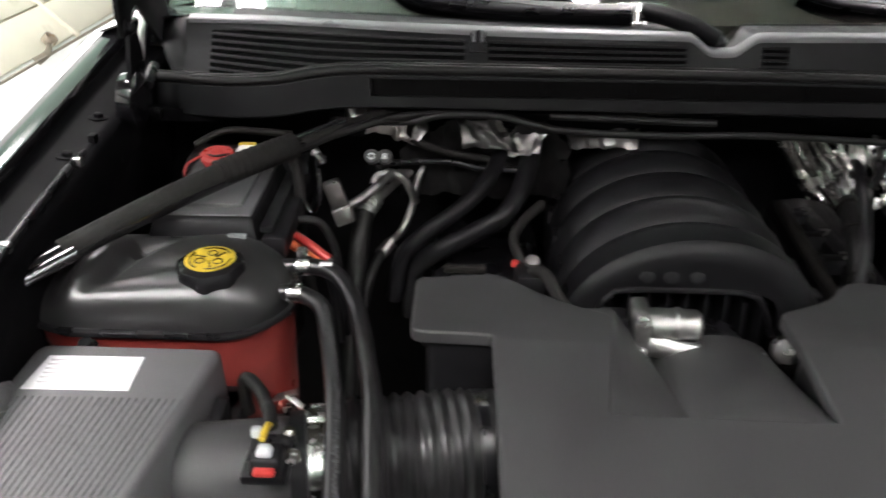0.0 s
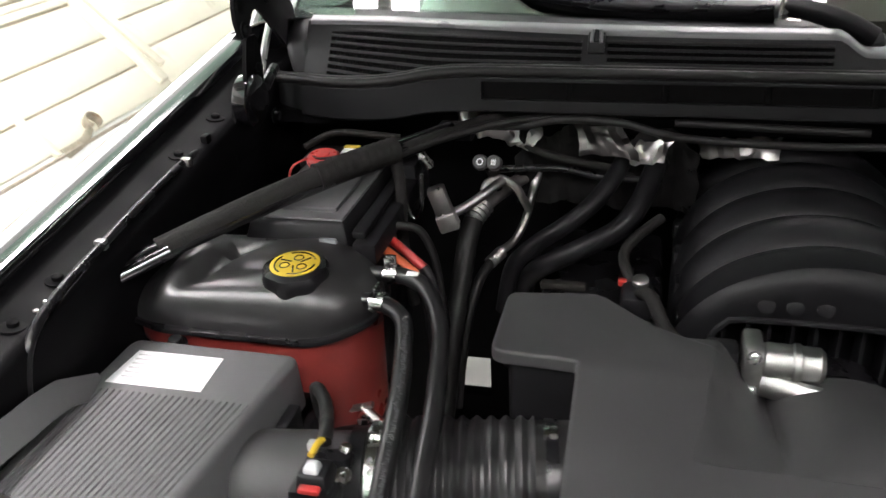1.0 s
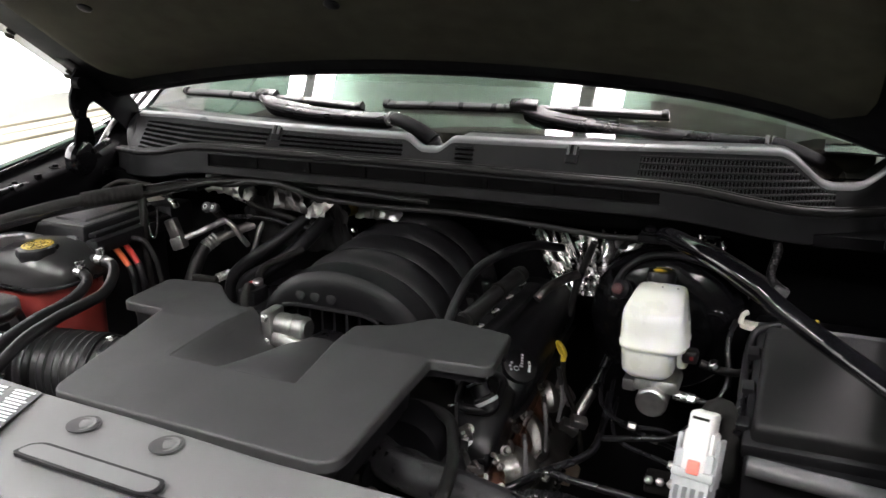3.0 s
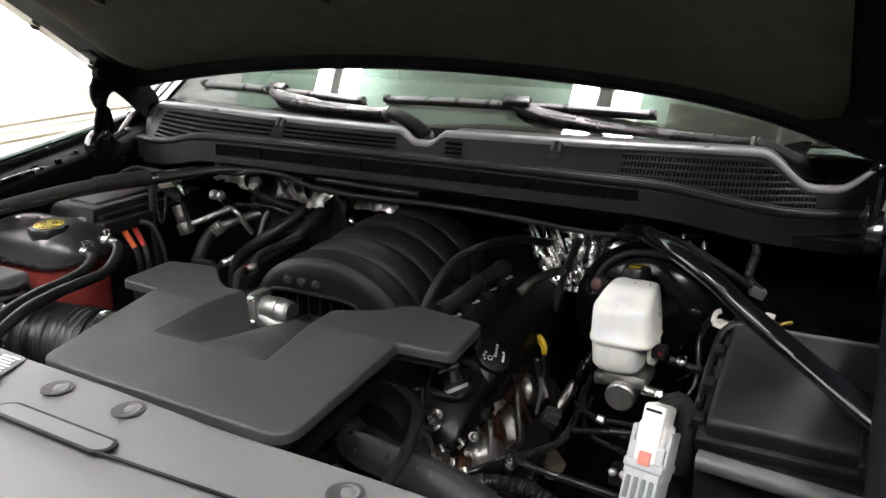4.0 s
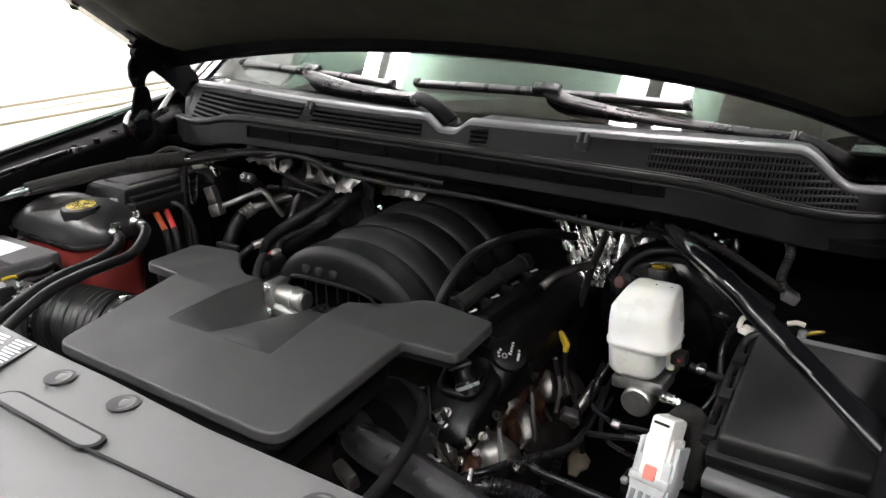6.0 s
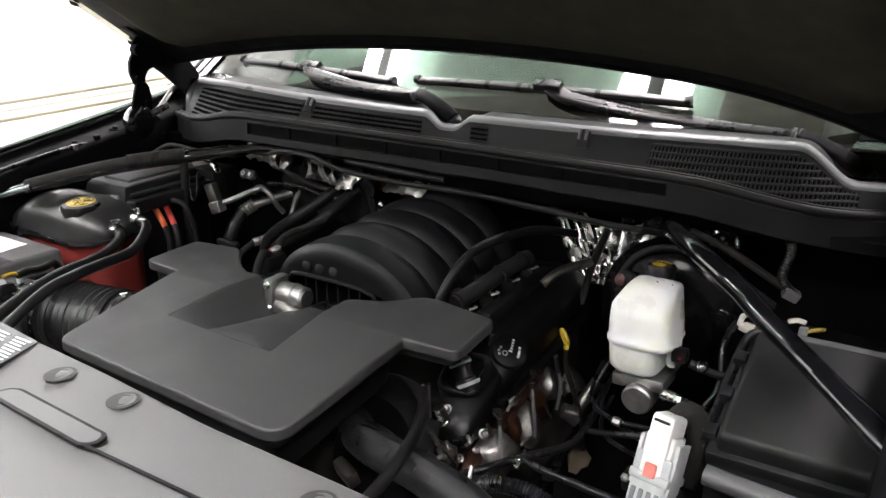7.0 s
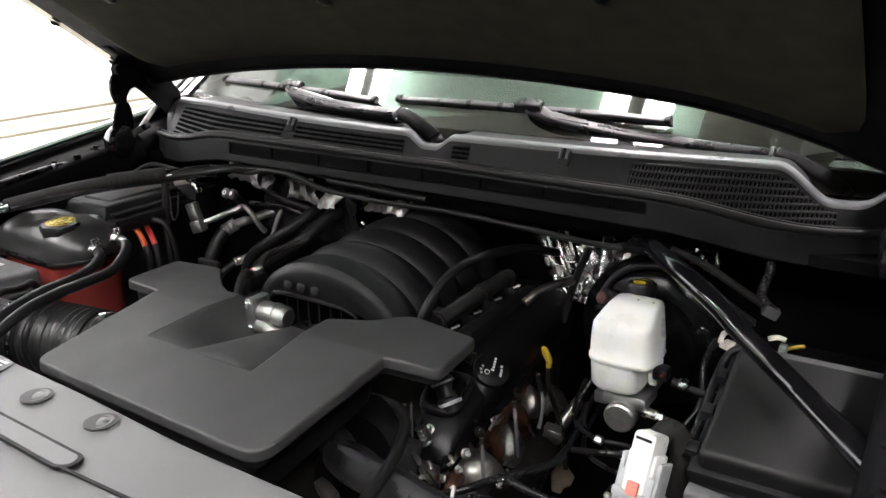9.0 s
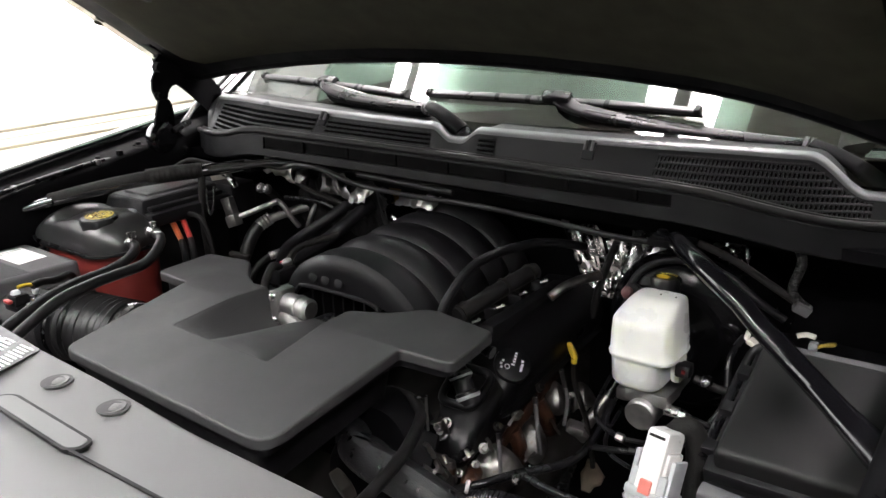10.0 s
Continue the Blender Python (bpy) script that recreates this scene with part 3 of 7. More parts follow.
def cowl():
    t = thing("windshield_cowl", (0, 0.42, 0.12), "dark grey plastic cowl panel with louvred grilles", "cowl panel")
    xs = np.linspace(-0.700, 0.90, 161)
    rows = []
    for x in xs:
        n, ly, lz = notch(x), lip_y(x), lip_z(x)
        back = glass_y(x, 0.246) + 0.006
        rear = 0.2485 - 0.03 * n * (1 if x < 0.4 else 1.6)
        rows.append([tuple(slope_at(x, -0.35, -0.02)), tuple(slope_at(x, 0.0)), tuple(slope_at(x, 0.5)), tuple(slope_at(x, 0.93)), (x, ly, lz), (x, ly + 0.003, lz + 0.0008),
                     (x, max(ly + 0.004, min(back, ly + 0.013)), lz + 0.001), (x, max(back, ly + 0.02), min(rear, lz + 0.004)), (x, max(back, ly + 0.02) + 0.012, rear - 0.04)])
    part("top_panel", thicken(loft(rows), 0.002), COWL, t, angle=28)
    # the rolled lip along the top and both wiper notches, its sheen painted pale
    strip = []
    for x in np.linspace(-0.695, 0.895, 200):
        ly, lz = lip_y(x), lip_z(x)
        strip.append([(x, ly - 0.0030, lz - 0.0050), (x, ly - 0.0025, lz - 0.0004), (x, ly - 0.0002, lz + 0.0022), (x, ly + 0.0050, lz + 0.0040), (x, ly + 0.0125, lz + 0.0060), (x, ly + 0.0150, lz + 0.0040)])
    part("top_lip", loft(strip), LIP_SHEEN, t, "cowl top lip with its sheen painted pale", angle=50)
    # front wall with one long recessed slot
    rows = []
    wall = sorted(list(np.linspace(-0.79, 0.94, 90)) + [-0.4085, -0.4080, 0.5210, 0.5215])
    for x in wall:
        sy, sz = seal_y(x), seal_z(x)
        deep = 0.014 if -0.4082 < x < 0.5212 else 0.0
        top, low, end = min(0.190, sz - 0.012), min(0.165, sz - 0.024), sz - 0.056
        rows.append([(x, sy + 0.03, sz - 0.004), (x, sy + 0.002, sz - 0.005), (x, sy - 0.001, sz - 0.009), (x, sy - 0.001, top), (x, sy - 0.001 + deep, top - 0.0004), (x, sy - 0.002 + deep, low + 0.0004),
                     (x, sy - 0.002, low), (x, sy - 0.003, end + 0.003), (x, sy, end), (x, sy + 0.05, end - 0.010)])
    part("front_wall", loft(rows), COWL, t, angle=30)
    # webs and slot floor painted black for the recess's shade
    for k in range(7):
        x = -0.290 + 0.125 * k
        part("web", box(x - 0.004, 0.3715, 0.1655, x + 0.004, 0.378, 0.1895, 0.001), RECESS_SHADE, t)
    part("slot_floor", box(-0.4075, 0.3745, 0.1656, 0.5205, 0.3845, 0.1896, 0.0), RECESS_SHADE, t, "slot floor with its shade painted black")
    pts = [(x, seal_y(x) + 0.001, seal_z(x)) for x in np.linspace(-0.79, 0.94, 90)]
    part("rubber_seal", tube(pts, 0.0068, 10, 0.02), RUBBER, t, "black rubber bulb seal")
    pts = [(x, seal_y(x) + 0.0135, seal_z(x) + 0.004) for x in np.linspace(-0.775, 0.93, 90)]
    part("rubber_seal", tube(pts, 0.0036, 8, 0.02), RUBBER, t)
    # grilles: a black sheet for the gaps' shade, level bars at even drops below the lip and fine uprights between them
    for a, b, pitch, mesh in ((-0.655, -0.277, 0.0092, RECESS_SHADE), (-0.243, 0.034, 0.0092, RECESS_SHADE), (0.142, 0.178, 0.0092, RECESS_SHADE), (0.478, 0.790, 0.0112, COWL)):
        def share(x, drop):
            return 1 - (drop - (0.2475 - lip_z(x))) / max(0.012, lip_z(x) - seal_z(x))
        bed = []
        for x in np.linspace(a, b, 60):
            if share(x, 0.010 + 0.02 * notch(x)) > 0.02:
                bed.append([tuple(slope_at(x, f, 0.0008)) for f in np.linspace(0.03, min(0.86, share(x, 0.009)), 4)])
        part("grille_bed", loft(bed), RECESS_SHADE, t, "black sheet painting the shade behind the grille")
        for k in range(8):
            line = [slope_at(x, share(x, 0.0095 + pitch * k), 0.0020) for x in np.linspace(a, b, 60) if 0.02 < share(x, 0.0095 + pitch * k) < 0.90]
            if len(line) > 4:
                part("fin", bar(line, (0, -0.75, 0.65), 0.0042, 0.0016, step=0.02), COWL, t)
        bm = bmesh.new()
        for i in range(int((b - a) / 0.0062)):
            x = a + (i + 0.5) * 0.0062
            f1 = min(0.86, share(x, 0.009))
            if f1 > 0.10:
                put(bm, bar([slope_at(x, 0.03, 0.0012), slope_at(x, 0.5 * f1, 0.0012), slope_at(x, f1, 0.0012)], (0, -0.75, 0.65), 0.0027, 0.0012, step=0.03))
        tagged(part("grille_mesh", bm, mesh, t), kind="stuff")
    for x in (-0.258, 0.360):
        clip = part("clip", bar([slope_at(x, 0.45, 0.002), slope_at(x, 0.8, 0.003), slope_at(x, 1.02, 0.003)], (0, -0.75, 0.65), 0.022, 0.006), COWL, t)
        for o in (-0.006, 0.006):
            part("clip_jaw", bar([slope_at(x + o, 0.72, 0.006), slope_at(x + o, 1.06, 0.007)], (0, -0.75, 0.65), 0.0045, 0.007), LIP_SHEEN, clip)
        part("clip_slot", bar([slope_at(x, 0.74, 0.006), slope_at(x, 1.07, 0.006)], (0, -0.75, 0.65), 0.0065, 0.004), PLASTIC, clip)
    # side pads where the cowl meets the body
    part("end_pad", bar([(-0.690, 0.470, 0.150), (-0.715, 0.50, 0.205), (-0.712, 0.53, 0.232)], (1, -0.4, 0.2), 0.03, 0.05), COWL, t)
    part("end_pad", bar([(0.893, 0.500, 0.120), (0.910, 0.53, 0.170), (0.918, 0.55, 0.198)], (-1, -0.4, 0.2), 0.03, 0.05), COWL, t)


cowl()
for s, edge, reach in ((-1, "beside the hinge", 0.640), (1, "beside the long wiper", 0.695)):
    rim = ((reach, 0.508, 0.2460), (0.74, 0.512, 0.2465), (0.79, 0.515, 0.2440), (0.86, 0.520, 0.2360), (0.92, 0.53, 0.215))
    solo("body_corner", thicken(loft([[(MID + s * a, b + 0.030 * k, c + 0.001 * k) for a, b, c in rim] for k in range(8)]), 0.003), PAINT, "gloss black body corner " + edge, "body corner", kind="structure")


def wiper(pivot, knee, join, end_a, end_b, label):
    """join is where the arm's end meets the blade's adapter."""
    t = thing("windshield_wiper", pivot, label, "wiper", "windshield wipers")
    pv, kn, jo = Vector(pivot), Vector(knee), Vector(join)
    up = Vector((0, -0.57, 0.82))
    part("pivot_cap", lathe([(0.015, -0.02), (0.015, 0.004), (0.011, 0.009), (0.003, 0.010)], along(pv, up), 20), SATIN, t)
    part("arm_head", bar([pv + up * 0.004, pv.lerp(kn, 0.35) + up * 0.013, pv.lerp(kn, 0.75) + up * 0.010, kn + up * 0.002], up, 0.030, 0.020, 0.024, 0.020), APRON, t, "black cranked arm head")
    u = (jo - kn).normalized()
    across = u.cross(up).normalized()
    for o in (0.0, 0.011):
        part("hinge_collar", bar([kn + u * (o - 0.003), kn + u * (o + 0.003)], up, 0.028, 0.022), BLADE, t, "worn grey hinge collar")
    part("hinge_pin", tube([kn - across * 0.016, kn + across * 0.016], 0.0045, 10), ZINC, t)
    low = up * -0.017
    sag = Vector((0, -0.016, -0.013))
    path = [kn + u * 0.012, kn.lerp(jo, 0.25) + sag * 0.5, kn.lerp(jo, 0.60) + sag, kn.lerp(jo, 0.90) + sag * 0.8, jo]
    part("arm", bar(path, up, 0.021, 0.015, 0.031, 0.013, step=0.014), ARM, t)
    part("arm_skirt", bar([p + low - across * 0.008 for p in path], up, 0.014, 0.040, 0.010, 0.032, step=0.014), APRON, t)
    for k in range(3):
        c = kn.lerp(jo, 0.45 + k * 0.17) + sag * (0.8 + 0.1 * k) + up * 0.0072
        part("arm_slot", bar([c - u * 0.030, c + u * 0.030], up, 0.0042, 0.001), RUBBER, t)
    part("arm_spring", tube([kn.lerp(jo, 0.62) - up * 0.012, kn.lerp(jo, 0.93) - up * 0.008], 0.0042, 8, rib=0.0012, pitch=0.004), STEEL, t)
    a, b = Vector(end_a), Vector(end_b)
    along_blade = (b - a).normalized()
    c = a.lerp(b, (jo - a).dot(b - a) / (b - a).length_squared)
    part("blade_adapter", bar([c - along_blade * 0.026 + up * 0.010, c + up * 0.012, c + along_blade * 0.026 + up * 0.010], up, 0.022, 0.020, round_=0.25), SATIN, t, "black plastic blade adapter")
    part("arm_hook", bar([jo, jo.lerp(c, 0.5) + up * 0.012, c + along_blade * 0.020 + up * 0.014], up, 0.024, 0.010, 0.016, 0.010), ARM, t)
    bow = up * 0.004
    part("blade_spine", bar([a, a.lerp(b, 0.25) + bow, a.lerp(b, 0.5) + bow, a.lerp(b, 0.75) + bow, b], up, 0.014, 0.009, step=0.02), BLADE, t)
    part("blade_rubber", bar([a - up * 0.008, a.lerp(b, 0.5) - up * 0.006, b - up * 0.008], up, 0.004, 0.012, step=0.03), RUBBER, t)
    for f in (0.012, 0.30, 0.42, 0.70, 0.988):
        p = a.lerp(b, f) + bow * 0.8
        part("claw", bar([p - along_blade * 0.005, p + along_blade * 0.005], up, 0.0165, 0.012), PLASTIC if f in (0.30, 0.42, 0.70) else RUBBER, t)


wiper((0.790, 0.535, 0.196), (0.682, 0.545, 0.247), (0.232, 0.530, 0.297), (-0.070, 0.524, 0.288), (0.502, 0.538, 0.290), "black wiper arm and long blade resting on the windshield")
wiper((0.084, 0.428, 0.234), (-0.018, 0.466, 0.268), (-0.378, 0.548, 0.291), (-0.648, 0.606, 0.284), (-0.115, 0.516, 0.282), "black wiper with a cranked arm resting on the windshield")


# ---- the hood ----
HOOD_SLOPE = 0.62


def hood_rear(x):
    return 0.368 - 0.12 * (x - MID) ** 2 - 0.30 * max(0, x - MID - 0.45) ** 2


def hood():
    t = thing("hood", (0, 0.42, 0.33), "raised black hood with a dark felt liner", "hood")
    xs = np.linspace(MID - 0.89, MID + 0.89, 45)
    depth = 1.25

    def at(x, v, off=0.0):
        edge = max(0, (abs(x - MID) - 0.80) / 0.09)
        y = 0.425 - v * depth + 0.05 * (x - MID) ** 2
        z = hood_rear(x) + v * depth * HOOD_SLOPE + 0.05 * math.sin(math.pi * min(v * 1.2, 1)) * 0.6 + 0.02 * edge
        return (x, y + off * 0.53, z + off * 0.85)

    part("outer_skin", thicken(loft([[at(x, v, 0.03) for x in xs] for v in np.linspace(-0.02, 1, 24)]), 0.0015), PAINT, t, "gloss black painted outer skin")
    rows = []
    for v in np.linspace(0, 1, 24):
        rows.append([at(x, v, 0.004) for x in xs])
    part("inner_frame", thicken(loft(rows), 0.0015), APRON, t, "satin black inner frame")
    # rolled rear lip
    part("rear_lip", tube([at(x, -0.008, 0.014) for x in xs], 0.014, 10, 0.05, flat=1.0), APRON, t)
    for s in (-1, 1):
        part("side_flange", thicken(loft([[at(MID + s * 0.89, v, 0.03), at(MID + s * 0.896, v, 0.012), at(MID + s * 0.888, v, 0.002), at(MID + s * 0.845, v, 0.002)] for v in np.linspace(0, 1, 24)]), 0.0015), PAINT, t, "gloss black folded edge flange")
        for k in range(9):
            v = 0.05 + 0.11 * k
            c = Vector(at(MID + s * 0.867, v, -0.001))
            part("hole_plug", lathe([(0.010, 0), (0.010, 0.004), (0.006, 0.006)], along(c, (0, -0.53, -0.85)), 12), LINER, t)
    # the liner, a soft pad with rounded corners
    rows = []
    n = 40
    for v in np.linspace(0.03, 0.98, 30):
        row = []
        for k in range(n + 1):
            x = -0.755 + 1.51 * k / n
            inset = max(0, 0.11 - v) / 0.08
            w = 0.755 - 0.06 * (1 - math.sqrt(max(0, 1 - inset * inset)))
            x = x / 0.755 * w
            e = min((w - abs(x)) / 0.03, 1) * min((v - 0.03) / 0.02, 1)
            row.append(at(MID + x, v, -0.004 - 0.014 * math.sqrt(max(e, 0)) - 0.006 * math.exp(-((v - 0.30) / 0.05) ** 2)))
        rows.append(row)
    part("liner", loft(rows), LINER, t, "dark felt insulation pad")
    for x, v in ((-0.5, 0.2), (0.0, 0.16), (0.5, 0.2), (-0.6, 0.5), (0.6, 0.5), (0.0, 0.5)):
        part("liner_clip", lathe([(0.014, 0), (0.014, 0.003), (0.009, 0.006)], along(at(x, v, -0.017), (0, -0.53, -0.85)), 14), PLASTIC, t)
    return t


HOOD = hood()


def hinge(s):
    X = s * 0.742 + (0.14 if s > 0 else 0)

    def plate(poly, x, w=0.006):
        bm = bmesh.new()
        f = bm.faces.new([bm.verts.new((x, p[0], p[1])) for p in poly])
        r = bmesh.ops.extrude_face_region(bm, geom=[f])
        bmesh.ops.translate(bm, verts=[v for v in r["geom"] if isinstance(v, bmesh.types.BMVert)], vec=(w, 0, 0))
        return bm

    outer = rounded([(0.384, 0.37), (0.354, 0.338), (0.356, 0.322), (0.343, 0.300), (0.341, 0.274), (0.352, 0.246), (0.380, 0.245), (0.383, 0.262), (0.394, 0.277), (0.411, 0.281), (0.436, 0.262), (0.467, 0.233), (0.50, 0.203), (0.546, 0.203), (0.542, 0.255), (0.482, 0.325), (0.43, 0.38)], 0.006)
    hole = [Vector((0.362 + 0.009 * math.cos(a), 0.291 + 0.009 * math.sin(a))) for a in np.linspace(math.pi, -math.pi, 17)]
    near = min(range(len(outer)), key=lambda k: (outer[k] - hole[0]).length)
    t = part("hinge", plate(outer[:near + 1] + hole + [outer[near] + Vector((0, -0.0004))] + outer[near + 1:], X + s * 0.004), APRON, HOOD, "black steel hood hinge with round pivot")
    part("base_plate", plate(rounded([(0.30, 0.08), (0.42, 0.09), (0.43, 0.15), (0.38, 0.185), (0.33, 0.18)], 0.02), X + s * 0.016), APRON, t)
    part("pivot_disc", lathe([(0.036, -0.01), (0.038, 0.0), (0.038, 0.010), (0.030, 0.016), (0.012, 0.017)], along((X, 0.350, 0.162), (-s, 0, 0)), 28), PAINT, t, "round gloss black pivot housing")
    part("lower_arm", plate(rounded([(0.350, 0.252), (0.380, 0.250), (0.388, 0.222), (0.384, 0.165), (0.322, 0.165), (0.338, 0.222)], 0.008), X - s * 0.004), APRON, t)
    part("hood_strap", box(X - 0.02, 0.33, 0.352, X + 0.02, 0.47, 0.364, 0.004, m=Matrix.Translation((0, 0.38, 0.355)) @ pose(0, 0, 0, -28, 0, 0) @ Matrix.Translation((0, -0.38, -0.355))), APRON, t)
    for y, z in ((0.352, 0.262), (0.350, 0.163), (0.44, 0.292), (0.41, 0.12), (0.37, 0.205)):
        part("pivot_bolt", bolt((X - s * 0.006, y, z), (-s, 0, 0), 0.007, 0.010), APRON, t)
    part("lug", lathe([(0.012, 0), (0.012, 0.02)], along((X - s * 0.01, 0.352, 0.328), (-s, 0, 0)), 14), APRON, t)
    part("link", tube([(X - s * 0.015, 0.375, 0.175), (X - s * 0.012, 0.40, 0.182), (X - s * 0.008, 0.43, 0.188)], 0.008, 8), SATIN, t)
    part("stay_rod", tube([(X + s * 0.01, 0.41, 0.17), (X + s * 0.02, 0.47, 0.215), (X + s * 0.03, 0.52, 0.24)], 0.006, 8), STEEL, t)


hinge(-1)
hinge(1)


# ---- engine cover ----
def cover_z(y):
    return 0.145 * y if y < 0 else 0.01 * y


def drop_to(bm, f):
    """Bends a flat slab so that its plan height 0 follows f(y)."""
    for y in (-0.006, 0, 0.006):
        bmesh.ops.bisect_plane(bm, geom=bm.verts[:] + bm.edges[:] + bm.faces[:], plane_co=(0, y, 0), plane_no=(0, 1, 0))
    for v in bm.verts:
        v.co.z += f(v.co.y)
    return bm


def scoop_z(x, y):
    """The sunken scoop: a floor leaning in from one side, a half-round duct, and a steep far wall."""
    f = min(max((y + 0.110) / 0.17, 0.0), 1.0)
    crest = -0.0165 - 0.021 * f
    fall = 0.010 + 0.030 * f
    d = (x - 0.030) / 0.071
    if abs(d) < 1:
        return crest - fall * (1 - math.sqrt(1 - d * d))
    if d > 0:
        return crest - fall
    left = -0.124 + 0.026 * f
    k = min(max((-0.041 - x) / (-0.041 - left), 0.0), 1.0)
    return (crest - fall) * (1 - k) + (cover_z(y) - 0.004) * k


def engine_cover():
    t = thing("engine_cover", (0.03, -0.05, -0.12), "matte black grained plastic engine cover with a rear scoop", "engine cover")
    plan = [(-0.240, -0.238), (0.252, -0.260), (0.266, -0.004), (0.360, -0.001), (0.349, 0.124), (0.208, 0.150), (0.172, 0.100), (0.100, 0.068),
            (0.104, -0.114), (-0.124, -0.107), (-0.096, 0.058), (-0.150, 0.082), (-0.187, 0.112), (-0.228, 0.154), (-0.335, 0.140), (-0.336, 0.016), (-0.242, 0.010)]
    radii = [0.024, 0.040, 0.006, 0.018, 0.012, 0.03, 0.03, 0.012, 0.003, 0.003, 0.012, 0.04, 0.04, 0.02, 0.014, 0.018, 0.006]
    bm = prism(rounded(plan, radii), -0.016, 0.0, 0.004, 3)
    part("top_panel", drop_to(bm, cover_z), COVER, t)
    rim = rounded([(-0.230, -0.230), (0.240, -0.250), (0.256, 0.002), (0.345, 0.006), (0.338, 0.112), (0.2, 0.12), (0.17, 0.06), (0.11, 0.04), (0.112, -0.12), (-0.132, -0.115), (-0.11, 0.04), (-0.2, 0.10), (-0.232, 0.142), (-0.324, 0.130), (-0.325, 0.026), (-0.232, 0.020)], 0.014)
    part("edge_flange", drop_to(prism(rim, -0.030, -0.014, 0.0), cover_z), PLASTIC, t)
    # dark boxes added under the cover in place of its shaded hollow
    body = [(-0.226, -0.226), (0.228, -0.244), (0.236, 0.03), (0.114, 0.03), (0.114, -0.12), (-0.09, -0.12), (-0.09, 0.03), (-0.222, 0.03)]
    part("skirt", drop_to(taper(prism(rounded(body, 0.02), -0.100, -0.014, 0.0), -0.014, -0.100, 0.93, 0.95, 0.0, -0.1), cover_z), PLASTIC, t, "near-black box filling the shaded hollow underneath")
    for wing in ([(0.228, 0.020), (0.335, 0.020), (0.330, 0.104), (0.235, 0.125)], [(-0.22, 0.13), (-0.315, 0.12), (-0.318, 0.022), (-0.218, 0.017)]):
        part("wing_skirt", drop_to(prism(rounded(wing, 0.012), -0.036 if wing[0][0] > 0 else -0.10, -0.014, 0.0), cover_z), PLASTIC, t)
    rows = []
    for y in np.linspace(-0.116, 0.072, 27):
        rows.append([(x, y, min(scoop_z(x, y), cover_z(y) - 0.0035)) for x in np.linspace(-0.128, 0.108, 60)])
    part("scoop", thicken(loft(rows), 0.003), COVER, t, "sunken scoop with a half-round duct")


engine_cover()


# ---- radiator shroud cover in front ----
def shroud():
    t = thing("radiator_cover", (0, -0.5, -0.02), "grey-black grained plastic radiator cover with push pins", "radiator cover")
    rear = [(0.62, -0.352), (0.41, -0.343), (0.22, -0.338), (0.0, -0.318), (-0.158, -0.309), (-0.384, -0.297), (-0.54, -0.297), (-0.64, -0.32)]
    plan = rounded([(-0.72, -0.80), (0.72, -0.80), (0.70, -0.40)] + rear + [(-0.70, -0.38)], 0.03)
    bm = prism(plan, -0.03, 0.010, 0.006, 3)
    for v in bm.verts:
        v.co.z += -0.10 * max(0, -0.46 - v.co.y)
    part("panel", bm, SHROUD, t)
    # raised inset panel with a dark groove round it
    inset = [(-0.0735, -0.4385), (0.130, -0.4505), (0.1445, -0.437), (0.138, -0.4165), (-0.0515, -0.4062), (-0.0675, -0.4152)]
    part("groove", prism(rounded(inset, 0.008), 0.006, 0.0106, 0.0), PLASTIC, t, "dark groove round the inset")
    small = [(-0.069, -0.4345), (0.127, -0.4462), (0.1390, -0.4350), (0.1335, -0.4206), (-0.051, -0.4107), (-0.0635, -0.4175)]
    part("inset", prism(rounded(small, 0.008), 0.006, 0.0113, 0.0004, 1), SHROUD, t)
    part("groove", box(0.134, -0.4475, 0.008, 0.50, -0.4432, 0.0106, 0), PLASTIC, t)
    for x, y in ((-0.383, -0.333), (-0.044, -0.356), (0.086, -0.356), (0.43, -0.385), (-0.60, -0.37), (0.34, -0.50)):
        pin = part("push_pin", lathe([(0.0165, 0), (0.0163, 0.0010), (0.0152, 0.0015), (0.0124, 0.0008), (0.0108, 0.0008), (0.0098, 0.0014), (0.002, 0.0016)], Matrix.Translation((x, y, 0.0098)) @ pose(0, 0, 0, 2, -3, 0), 28), SHROUD, t, "round flush push pin")
        part("pin_rim", lathe([(0.0212, 0), (0.0212, 0.0009), (0.0160, 0.0010)], Matrix.Translation((x, y, 0.0100)), 28), COVER, pin)
    # caution label, its writing as plain bars
    lab = tagged(mesh_object("caution_label", prism(rounded([(-0.363, -0.294), (-0.158, -0.314), (-0.126, -0.424), (-0.317, -0.428)], 0.006), 0.0105, 0.0118, 0.0), BLACK_STICKER), "black caution sticker with white bars and an orange stripe", "sticker")
    part("orange_stripe", prism([(-0.359, -0.297), (-0.322, -0.301), (-0.292, -0.415), (-0.318, -0.418)], 0.0115, 0.0126, 0.0), ORANGE_STICKER, lab)
    part("drawing_panel", prism([(-0.307, -0.341), (-0.243, -0.341), (-0.222, -0.418), (-0.286, -0.418)], 0.0115, 0.0127, 0.0), BLACK_STICKER, lab)
    rnd = random.Random(4)
    for k in range(4):
        x = -0.312 + 0.020 * k
        part("heading", box(x, -0.326 - 0.0025 * k, 0.0115, x + 0.015, -0.316 - 0.0025 * k, 0.0124, 0), LABEL, lab)
    for col, (xa, xb, n) in enumerate(((-0.243, -0.206, 13), (-0.196, -0.150, 14))):
        for k in range(n):
            f = k / (n - 1)
            y = -0.320 - 0.098 * f
            x0 = xa + (xb - xa) * f - 0.006 * rnd.random()
